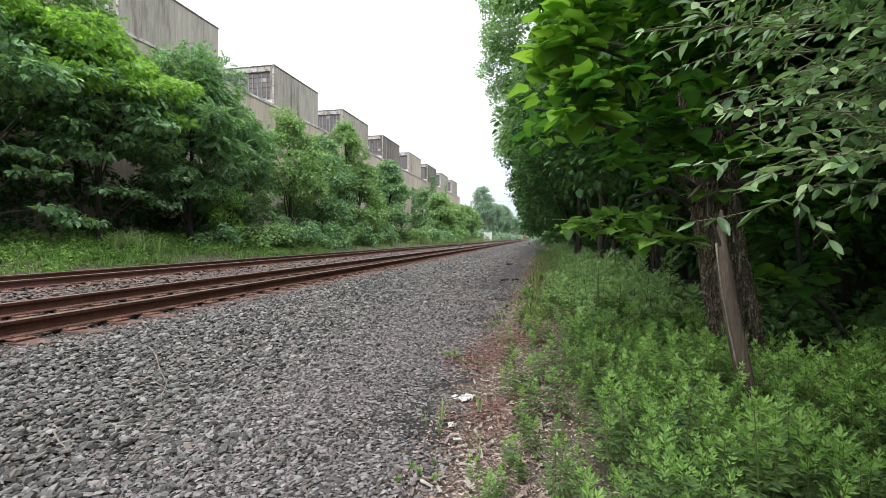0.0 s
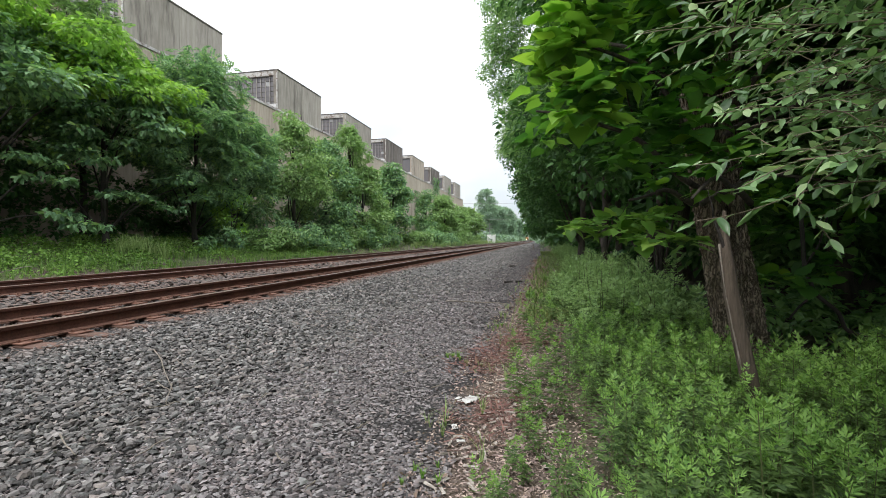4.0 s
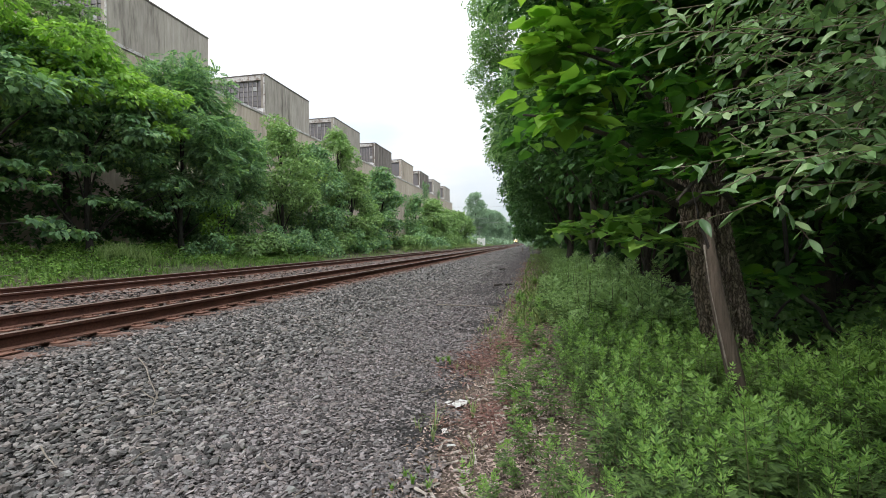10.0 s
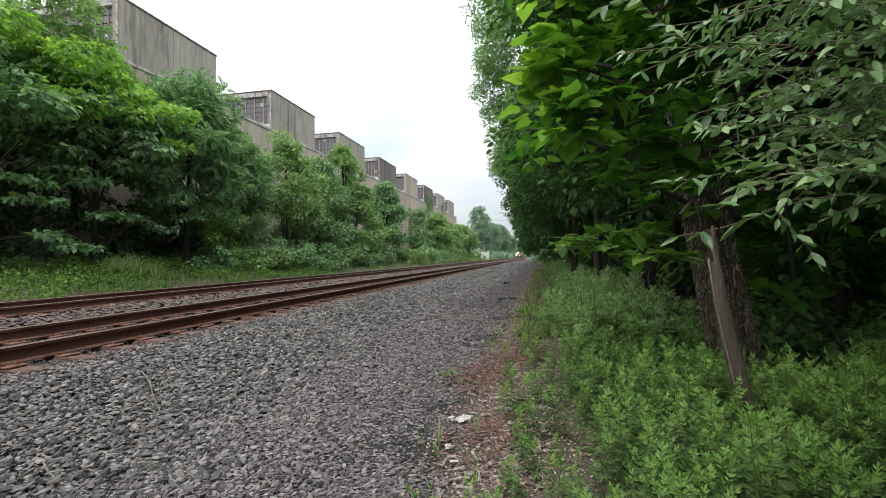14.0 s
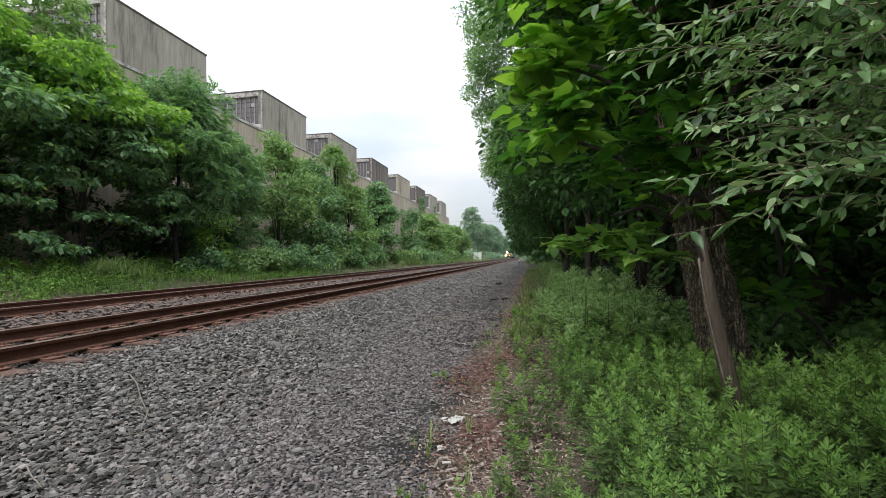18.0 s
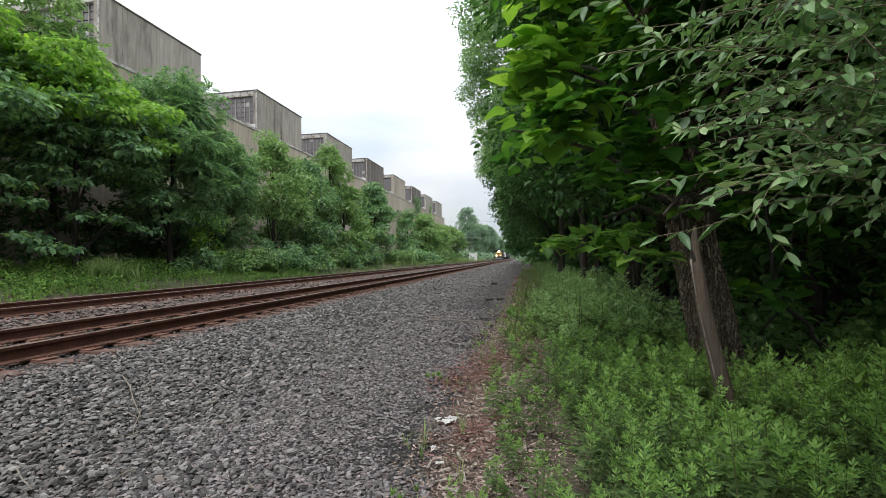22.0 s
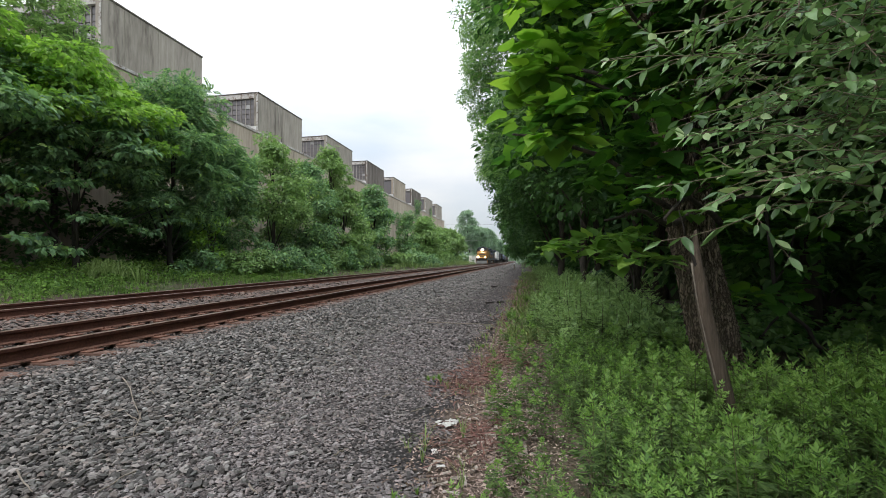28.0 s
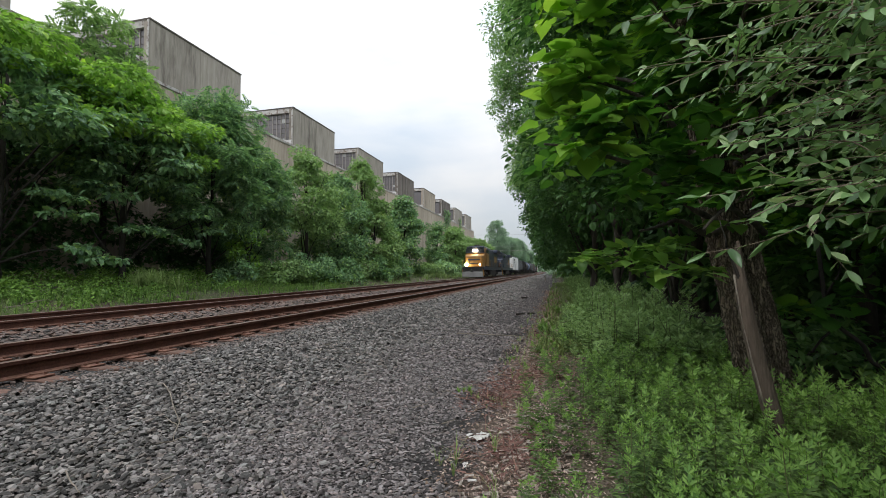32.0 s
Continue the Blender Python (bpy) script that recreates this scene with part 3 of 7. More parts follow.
LEAF_LANCE = ([(0, 0, 0), (-0.19, 0.25, 0.05), (-0.23, 0.6, 0.05), (0, 1, -0.1), (0.23, 0.6, 0.05), (0.19, 0.25, 0.05), (0, 0.45, -0.02)],
              [[(6, 1, 0), (6, 2, 1), (6, 3, 2), (6, 4, 3), (6, 5, 4), (6, 0, 5)]])


def blade(edge, fold, droop, wave, hook=0.0):
    """A leaf of two curved halves along a midrib; edge: (midrib, margin, half width) from stalk to tip."""
    v = []
    for i, (c, m, w) in enumerate(edge):
        z, s = -droop * c * c, wave * math.sin(1.9 * i + 0.7)
        v += [(hook * c * c - w, m, z + (fold + s) * w), (hook * c * c, c, z), (hook * c * c + w, m, z + (fold - s) * w)]
    f = [(a + k, a + k + 1, a + k + 4, a + k + 3) for a in range(0, 3 * len(edge) - 3, 3) for k in (0, 1)]
    return v, [f]


BROAD_EDGE = [(0, -0.04, 0.1), (0.04, -0.06, 0.25), (0.1, 0.0, 0.37), (0.22, 0.13, 0.45), (0.38, 0.31, 0.475), (0.54, 0.49, 0.43), (0.7, 0.67, 0.32), (0.84, 0.82, 0.19), (0.96, 0.95, 0.07), (1.07, 1.06, 0.006)]
SLIM_EDGE = [(0, 0, 0.012), (0.14, 0.12, 0.105), (0.34, 0.32, 0.18), (0.56, 0.55, 0.195), (0.78, 0.78, 0.132), (1.0, 1.0, 0.01)]
LEAF_BROAD = [blade(BROAD_EDGE, 0.2, 0.18, 0.08, 0.05), blade(BROAD_EDGE, 0.34, 0.27, 0.11, -0.08), blade(BROAD_EDGE, 0.05, 0.12, 0.06, 0.04), blade(BROAD_EDGE, -0.16, 0.22, 0.11, -0.03)]
LEAF_SLIM = [blade(SLIM_EDGE, 0.3, 0.15, 0.12, 0.06), blade(SLIM_EDGE, 0.5, 0.32, 0.18, -0.1), blade(SLIM_EDGE, 0.12, 0.05, 0.1, 0.03), blade(SLIM_EDGE, -0.2, 0.28, 0.15, -0.05)]


def compound(pairs=6, droop=0.35):
    v, f = [], []
    for i in range(pairs):
        t = (i + 0.6) / pairs
        z = -droop * t * t
        for side in (-1, 1):
            w = 0.34 * (1 - 0.5 * abs(t - 0.45))
            n = len(v)
            v += [(0.0, t, z), (side * w * 0.5, t - 0.05, z - 0.02), (side * w, t + 0.12, z - 0.10), (side * w * 0.45, t + 0.16, z + 0.0)]
            f += [(n, n + 1, n + 2), (n, n + 2, n + 3)] if side > 0 else [(n, n + 2, n + 1), (n, n + 3, n + 2)]
    return v, [f]


LEAF_COMPOUND = compound()

# ---- ground ----
GX = np.array([-900, -300, -120, -60, -30, -22, -19, -17, -15.2, -14, -13.3, -12.9, -12.6, -12.3, -9.9, -9.5, -8.9, -8.4, -8.0, -7.6, -4.7, -4.3, -4.0, -3.5, -3.0, -2.5, -2.1, -1.5, -1, -0.6, -0.2, 0.3, 1, 2, 3.5, 6, 10, 16, 30, 60, 120, 300, 900.0])
GZ = np.array([1.1, 1.1, 1.1, 1.1, 1.1, 1.1, 1.0, 0.85, 0.62, 0.42, 0.28, 0.21, 0.19, 0.19, 0.19, 0.16, 0.09, 0.09, 0.14, 0.19, 0.19, 0.17, 0.135, 0.08, 0.03, 0.0, -0.01, 0, 0, 0, 0, 0.0, -0.02, -0.04, -0.06, -0.1, -0.15, -0.2, -0.2, 0, 0, 0, 0])


def ground_z(x, y):
    return np.interp(np.asarray(x, float) - bend(np.asarray(y, float)), GX, GZ)


def build_ground():
    ys = np.concatenate([[-900, -300, -100, -40, -15], np.arange(-6, 30, 1.0), np.arange(30, 120, 5.0), np.arange(120, 900, 30.0), [950, 1500, 3000]])
    gx, gy = np.meshgrid(GX, ys)
    wob = np.where((np.abs(gx) < 30), 0.012 * np.sin(gx * 3.1 + gy * 1.7) * np.cos(gy * 2.3), 0)
    v = np.stack([gx + bend(gy) * (np.abs(gy) < 1000), gy, np.interp(gx, GX, GZ) + wob], -1).reshape(-1, 3)
    nx = len(GX)
    i, j = np.meshgrid(np.arange(nx - 1), np.arange(len(ys) - 1))
    a = (j * nx + i).ravel()
    ob = new("ground", mesh_of("ground", v, np.stack([a, a + 1, a + 1 + nx, a + nx], -1), M_GROUND, smooth=True))
    tagged(ob, "grey gravel track bed beside leaf litter and grassy bank", "ground", kind="structure")


build_ground()

# ---- railway ----
RAIL_TOP, RAIL_H = 0.42, 0.18


def rail_mesh(offset):
    prof = [(-0.075, 0), (0.075, 0), (0.075, 0.012), (0.02, 0.03), (0.012, 0.06), (0.012, 0.125), (0.036, 0.138), (0.036, 0.172), (0.028, 0.18), (-0.028, 0.18), (-0.036, 0.172), (-0.036, 0.138), (-0.012, 0.125), (-0.012, 0.06), (-0.02, 0.03), (-0.075, 0.012)]
    ys = np.concatenate([np.arange(-30, 120, 5.0), np.arange(120, 1000, 20.0)])
    v = np.array([(offset + px + bend(y), y, RAIL_TOP - RAIL_H + pz) for y in ys for px, pz in prof])
    k = len(prof)
    f, mi = [], []
    for j in range(len(ys) - 1):
        for i in range(k):
            f.append((j * k + i, j * k + (i + 1) % k, (j + 1) * k + (i + 1) % k, (j + 1) * k + i))
            mi.append(1 if i in (7, 8, 9) else 2 if i in (1, 2, 14, 15) else 0)
    return mesh_of("rail", v, np.array(f), [M_RAIL, M_RAILTOP, M_PLATE], mi)


def tie_mesh(rng):
    bm = bmesh.new()
    box(bm, (0, 0, -0.085), (2.6, 0.22, 0.17), 0.012)
    for v in bm.verts:
        v.co += Vector(rng.uniform(-0.008, 0.008, 3))
    me = bpy.data.meshes.new("tie")
    bm.to_mesh(me)
    bm.free()
    me.materials.append(M_TIE)
    return me


def plate_mesh():
    bm = bmesh.new()
    box(bm, (0, 0, 0.009), (0.42, 0.2, 0.018), 0.004)
    for sx, sy in ((-0.1, 0.06), (0.1, -0.06), (0.14, 0.05), (-0.14, -0.05)):
        cyl(bm, (sx, sy, 0.01), (sx, sy, 0.045), 0.014, 0.017, 6)
    me = bpy.data.meshes.new("tie_plate")
    bm.to_mesh(me)
    bm.free()
    me.materials.append(M_PLATE)
    return me


def railway(center, label, seed):
    rng = np.random.default_rng(seed)
    track = thing("railway_track", (0, 0, 0), label, "railway track", "railway tracks", "structure")
    for s in (-0.7525, 0.7525):
        part("rail", rail_mesh(center + s), None, track, "rusted steel rail with a worn head")
    ties, plate = [tie_mesh(rng) for _ in range(4)], plate_mesh()
    y, far = -3.0, []
    while y < 400:
        yy, xx = y + rng.uniform(-0.03, 0.03), center + bend(y) + rng.uniform(-0.05, 0.05)
        if y < 75:
            t = part("tie", ties[int(rng.integers(4))], None, track)
            t.matrix_basis = pose(xx, yy, RAIL_TOP - RAIL_H - 0.018, 0, 0, rng.uniform(-1.5, 1.5))
            if y < 45:
                for s in (-0.7525, 0.7525):
                    q = part("tie_plate", plate, None, t)
                    q.matrix_basis = pose(center + bend(y) + s - xx, 0, 0.002, 0, 0, rng.uniform(-1, 1))
        else:
            far.append((xx, yy, RAIL_TOP - RAIL_H - 0.018))
        y += 0.55
    tv = [(-1.3, -0.11, -0.15), (1.3, -0.11, -0.15), (1.3, 0.11, -0.15), (-1.3, 0.11, -0.15), (-1.3, -0.11, 0), (1.3, -0.11, 0), (1.3, 0.11, 0), (-1.3, 0.11, 0)]
    tf = [[(4, 5, 6, 7), (0, 1, 5, 4), (1, 2, 6, 5), (2, 3, 7, 6), (3, 0, 4, 7)]]
    v, f = scattered(tv, tf, np.array(far), np.zeros(len(far)), np.ones(len(far)))
    tagged(part("far_ties", mesh_of("far_ties", v, f, M_TIE), None, track), kind="stuff")


NEAR_TRACK, FAR_TRACK = -6.14, -11.14
railway(NEAR_TRACK, "rusty rails on weathered brown wooden ties in grey ballast", 3)
railway(FAR_TRACK, "rusty railway track of the far line in grey ballast", 4)


def stones(name, label, mat, seed, strips, chips=False):
    """Crushed stone: angular slabs lying close together in strips (x0, x1, y0, y1, per m2, size0, size1, fade0, fade1);
    past fade0 towards fade1 they grow rarer."""
    rng = np.random.default_rng(seed)
    kinds = []
    for _ in range(16):
        if chips:
            c = np.array([(-1, -1, -0.4), (1, -1, -0.4), (1, 1, -0.4), (-1, 1, -0.4), (0, 0, 0.8)]) * 0.5 + rng.uniform(-0.2, 0.2, (5, 3))
        else:
            a = np.linspace(0, 2 * np.pi, 5, endpoint=False) + rng.uniform(-0.45, 0.45, 5)
            r = rng.uniform(0.34, 0.66, 5)
            ring = np.stack([r * np.cos(a), r * np.sin(a)], -1)
            cap = ring * rng.uniform(0.5, 0.85) + rng.uniform(-0.12, 0.12, 2)
            tilt = rng.uniform(-0.8, 0.8, 2)
            c = np.concatenate([np.column_stack([ring, np.full(5, -0.5) + rng.uniform(-0.1, 0.35, 5)]), np.column_stack([cap, 0.45 + cap @ tilt + rng.uniform(-0.05, 0.05, 5)])])
        kinds.append(c)
    side = [(i, (i + 1) % 5, 5 + (i + 1) % 5, 5 + i) for i in range(5)]
    faces = [[(0, 1, 4), (1, 2, 4), (2, 3, 4), (3, 0, 4)]] if chips else [side, [(5, 6, 7, 8, 9)]]
    out = []
    for x0, x1, y0, y1, per, s0, s1, *fade in strips:
        step = per ** -0.5
        gx, gy = np.meshgrid(np.arange(x0, x1, step), np.arange(y0, y1, step))
        x, y = (gx + rng.uniform(-0.55, 0.55, gx.shape) * step).ravel(), (gy + rng.uniform(-0.55, 0.55, gy.shape) * step).ravel()
        if fade:
            keep = rng.uniform(0, 1, len(x)) < np.clip((x + 0.35 * np.sin(2.1 * y + 1.3 * np.sin(5 * y)) - fade[1]) / (fade[0] - fade[1]), 0.03, 1)
            x, y = x[keep], y[keep]
        n = len(x)
        base = rng.uniform(0, 1, n) ** 1.5 * (s1 - s0) + s0
        size = base[:, None] * np.stack([rng.uniform(1.05, 1.7, n), rng.uniform(0.75, 1.15, n), rng.uniform(0.2, 0.48, n)], -1)
        z = ground_z(x + bend(y), y) + base * rng.uniform(0.0, 0.8, n)
        kind = rng.integers(0, len(kinds), n)
        for k, c in enumerate(kinds):
            w = kind == k
            if w.any():
                out.append(scattered(c, faces, np.stack([x + bend(y), y, z], -1)[w], rng.uniform(0, 6.28, w.sum()), size[w], rng.normal(0, 0.34, w.sum()), rng.uniform(0, 6.28, w.sum())))
    v, f = joined(out)
    tagged(new(name, mesh_of(name, v, f, mat)), label, "ballast", kind="stuff")


stones("ballast", "coarse grey crushed stone ballast with rusty dust near the rails", M_BALLAST, 11, [
    (-4.92, -1.2, 1.0, 4.2, 1350, 0.022, 0.054, -2.65, -1.75), (-4.92, -1.6, 4.2, 8.0, 800, 0.028, 0.058, -2.75, -2.0), (-4.92, -1.5, 8.0, 14.0, 330, 0.034, 0.068, -2.9, -1.5), (-7.6, -5.75, 1.0, 20.0, 150, 0.03, 0.055), (-5.75, -4.9, 1.0, 14.0, 330, 0.02, 0.04)])
stones("ballast", "grey crushed stone ballast along the railway tracks", M_BALLAST, 15, [
    (-5.0, -1.3, 14.0, 26.0, 230, 0.036, 0.066, -2.9, -1.3), (-5.0, -1.3, 26, 48, 110, 0.04, 0.075, -2.9, -1.3), (-5.0, -1.8, 48, 120, 26, 0.06, 0.11, -2.9, -1.8), (-9.9, -7.6, 2.0, 16.0, 280, 0.038, 0.08), (-9.9, -7.6, 16.0, 40.0, 130, 0.05, 0.11), (-9.9, -7.6, 40, 110, 16, 0.08, 0.15),
    (-13.0, -9.9, 4.0, 24.0, 70, 0.05, 0.1), (-5.0, -1.2, -5.0, 1.0, 560, 0.03, 0.055, -2.75, -1.4), (-5.0, -1.4, -9.0, -5.0, 240, 0.04, 0.07, -2.5, -1.4), (-9.9, -7.6, -8.0, 2.0, 90, 0.05, 0.09), (-7.6, -5.0, -8.0, 1.0, 80, 0.05, 0.08)], chips=True)
stones("slate_chips", "fine slate-grey chippings of the trackside path", M_GRAVEL, 14, [
    (-2.7, -0.5, 1.0, 4.0, 4600, 0.012, 0.026, -0.78, -0.45), (-2.7, -0.5, 4.0, 6.5, 3200, 0.014, 0.028, -0.8, -0.5), (-2.7, -0.5, 6.5, 11.0, 900, 0.02, 0.042, -0.8, -0.4), (-2.7, -0.5, -5.0, 1.0, 1800, 0.014, 0.03, -0.78, -0.45), (-2.6, -0.45, -9.0, -5.0, 420, 0.022, 0.045, -0.9, -0.4)], chips=True)
stones("path_gravel", "fine dark grey gravel of the trackside path", M_GRAVEL, 12, [
    (-2.6, -0.5, 1.0, 6.5, 420, 0.017, 0.034, -1.2, -0.5), (-2.6, -0.5, 6.5, 10.0, 300, 0.02, 0.042, -1.2, -0.3), (-2.8, -0.2, 10, 20, 200, 0.02, 0.04), (-2.8, -0.25, 20, 36, 60, 0.026, 0.048), (-2.8, -0.3, 36, 90, 12, 0.04, 0.07)])

# ---- factory ----
WALL_X, WALL_TOP, TOP = -22.0, 12.3, 15.75
RIGHT_ENDS = (13.5, 27.75, 42.1, 55.6, 68.9, 82.0, 94.6, 107.0, 119.3)


def factory():
    f = thing("factory_building", (WALL_X, 0, 1.1), "long weathered concrete factory with stepped roof monitors", "building", kind="structure")
    z0 = -1.1
    part("wall", boxes(((-0.2, 50, 5.04), (0.4, 146, 12.28))), M_WALL, f, "stained brown concrete wall")
    part("wall", boxes(((-20, 123.2, 5.04), (39.2, 0.4, 12.28))), M_CONCRETE, f, "stained concrete end wall")
    part("roof", boxes(((-20, 50, 11.2), (39.2, 145.2, 0.3))), M_ROOF, f, "flat gravel roof")
    cop = boxes(((-0.17, 50, WALL_TOP + z0 + 0.06), (0.5, 146.2, 0.18)))
    part("coping", cop, M_PALECOP, f, "peeling pale metal flashing")
    rib = boxes(((0.004, 0, 5.0), (0.03, 0.04, 12.0)))
    me = bpy.data.meshes.new("panel_joint")
    rib.to_mesh(me)
    rib.free()
    me.materials.append(M_CONCRETE)
    for i in range(24):
        j = part("panel_joint", me, None, f)
        j.location = (0, -10 + i * 5.6, 0)
    bar_v = boxes(((0, 0, 0), (0.05, 0.06, 2.9)), bevel=0.008)
    mv = bpy.data.meshes.new("mullion")
    bar_v.to_mesh(mv)
    bar_v.free()
    mv.materials.append(M_MULLION)
    panes = []
    for mat in (M_PANE, M_PANELIGHT):
        bm = boxes(((0, 0, 0), (0.39, 0.02, 0.38)), bevel=0.006)
        me = bpy.data.meshes.new("pane")
        bm.to_mesh(me)
        bm.free()
        me.materials.append(mat)
        panes.append(me)
    rng = np.random.default_rng(5)
    for k, end in enumerate(RIGHT_ENDS):
        near, hi, lo = end - 7.6, TOP + z0, WALL_TOP + z0 - 0.02
        mid, h = (near + end) / 2, hi - lo
        mon = part("roof_monitor", boxes(((-0.2, mid, (hi + lo) / 2), (0.4, 7.6, h)), ((-8.0, end - 0.2, (hi + lo) / 2), (15.2, 0.4, h)), ((-15.8, mid, (hi + lo) / 2), (0.4, 7.6, h)), ((-8, near + 0.15, lo + 0.25), (15.2, 0.3, 0.5))), M_SOOT if k in (4, 6) else M_WALL if k == 5 else M_CONCRETE, f, "tall concrete roof monitor streaked with damp")
        part("monitor_roof", boxes(((-7.98, mid, hi + 0.05), (16.04, 7.66, 0.1))), M_COPING, mon, "dark roof edge")
        part("lintel", boxes(((-8, near + 0.15, hi - 0.2), (15.2, 0.32, 0.4))), M_PALECOP, mon, "pale peeling window head")
        part("corner_post", boxes(((-0.08, near - 0.03, (hi + lo) / 2), (0.14, 0.05, h)), bevel=0.01), M_PALECOP, mon, "pale weathered corner post")
        part("sill_panel", boxes(((-3.2, near - 0.015, lo + 0.35), (6.0, 0.03, 0.62))), M_SILL, mon, "white panel under the window")
        for s in range(3):
            j = part("panel_joint", boxes(((0.002, near + 1.4 + s * 2.4, (hi + lo) / 2), (0.03, 0.05, h - 0.1))), M_CONCRETE, mon)
        if k > 4:
            part("window_band", boxes(((-8, near + 0.2, lo + 1.65), (15, 0.05, 2.6))), M_PANE, mon, "grimy steel window band")
            continue
        for c in range(23):
            b = part("mullion", mv, None, mon)
            b.location = (-0.42 - c * 0.43, near + 0.16, lo + 1.75)
            for r in range(6):
                if c == 22:
                    continue
                p = part("pane", panes[int(rng.uniform() < (0.85 if r == 0 else 0.10))], None, mon)
                p.location = (-0.635 - c * 0.43, near + 0.2, lo + 0.70 + r * 0.43)
                p.rotation_euler = (rng.normal(0, 0.02), 0, rng.normal(0, 0.02))
        # dark sheet stands in for the unlit space behind the panes
        part("dark_backing", boxes(((-8, near + 0.9, lo + 1.6), (15, 0.1, 3.0))), M_COPING, mon, "dark sheet standing in for the unlit interior")


factory()

# ---- trees and plants ----
def crown_leaves(rng, clumps, per_m2, size, droop, template, flat=0.75, up_bias=0.5, tilt=0.6, lie=1.0):
    """Leaves over the outer faces of clumps (x, y, z, radius), each hanging outwards; lie: 0 for level leaves."""
    out = []
    for cx, cy, cz, r in clumps:
        n = max(8, int(per_m2 * 4 * math.pi * r * r * 0.75))
        d = unit(rng.standard_normal((n, 3)) + [0, 0, up_bias])
        rad = r * rng.uniform(0.5, 1.0, n) ** 0.8
        p = np.array([cx, cy, cz]) + d * rad[:, None] * [1, 1, flat]
        ax = unit((d * [1, 1, 0.5] * 0.9 + rng.standard_normal((n, 3)) * 0.45) * [1, 1, lie] - [0, 0, droop])
        up = unit(d * tilt + [0, 0, 0.95] + rng.standard_normal((n, 3)) * 0.5 * tilt)
        z = size * rng.uniform(0.6, 1.25, n)
        if isinstance(template, list):
            out += [leaves(p[i :: len(template)], ax[i :: len(template)], up[i :: len(template)], z[i :: len(template)], one) for i, one in enumerate(template)]
        else:
            out.append(leaves(p, ax, up, z, template))
    return joined(out)


def envelope(rng, c, r, n, clump, lower=-0.8):
    """n clumps within the ellipsoid of centre c and radii r, mostly near its skin."""
    d = unit(rng.standard_normal((n, 3)))
    d[:, 2] = np.where(d[:, 2] < lower, -d[:, 2], d[:, 2])
    k = rng.uniform(0.35, 1.0, n) ** 0.5
    p = np.array(c) + d * k[:, None] * np.array(r)
    return [(*q, clump * rng.uniform(0.65, 1.3)) for q in p]


def kept_clear(clumps, x, y):
    """Drops the clumps that would hang out too far over the path."""
    out = []
    for c in clumps:
        yy = max(1.0, y + c[1])
        high = (c[2] - 1.3) / yy
        if x + c[0] - bend(yy) - 0.85 * c[3] > -min(4.6, (0.05 if yy < 6 else 0.122 if yy < 9 else min(0.145, max(0.04, 0.29 * high + 0.035))) * yy):
            out.append(c)
    return out


def limb_path(rng, a, b, sag=0.12, n=7, wob=0.035):
    a, b = np.array(a, float), np.array(b, float)
    t = np.linspace(0, 1, n)[:, None]
    p = a + (b - a) * t
    length = np.linalg.norm(b - a)
    p[1:-1] += rng.normal(0, wob * length, (n - 2, 3))
    p[:, 2] += sag * length * np.sin(np.pi * t[:, 0]) * 0.6
    for _ in range(2):
        p[1:-1] = (p[:-2] + 2 * p[1:-1] + p[2:]) / 4
    return p


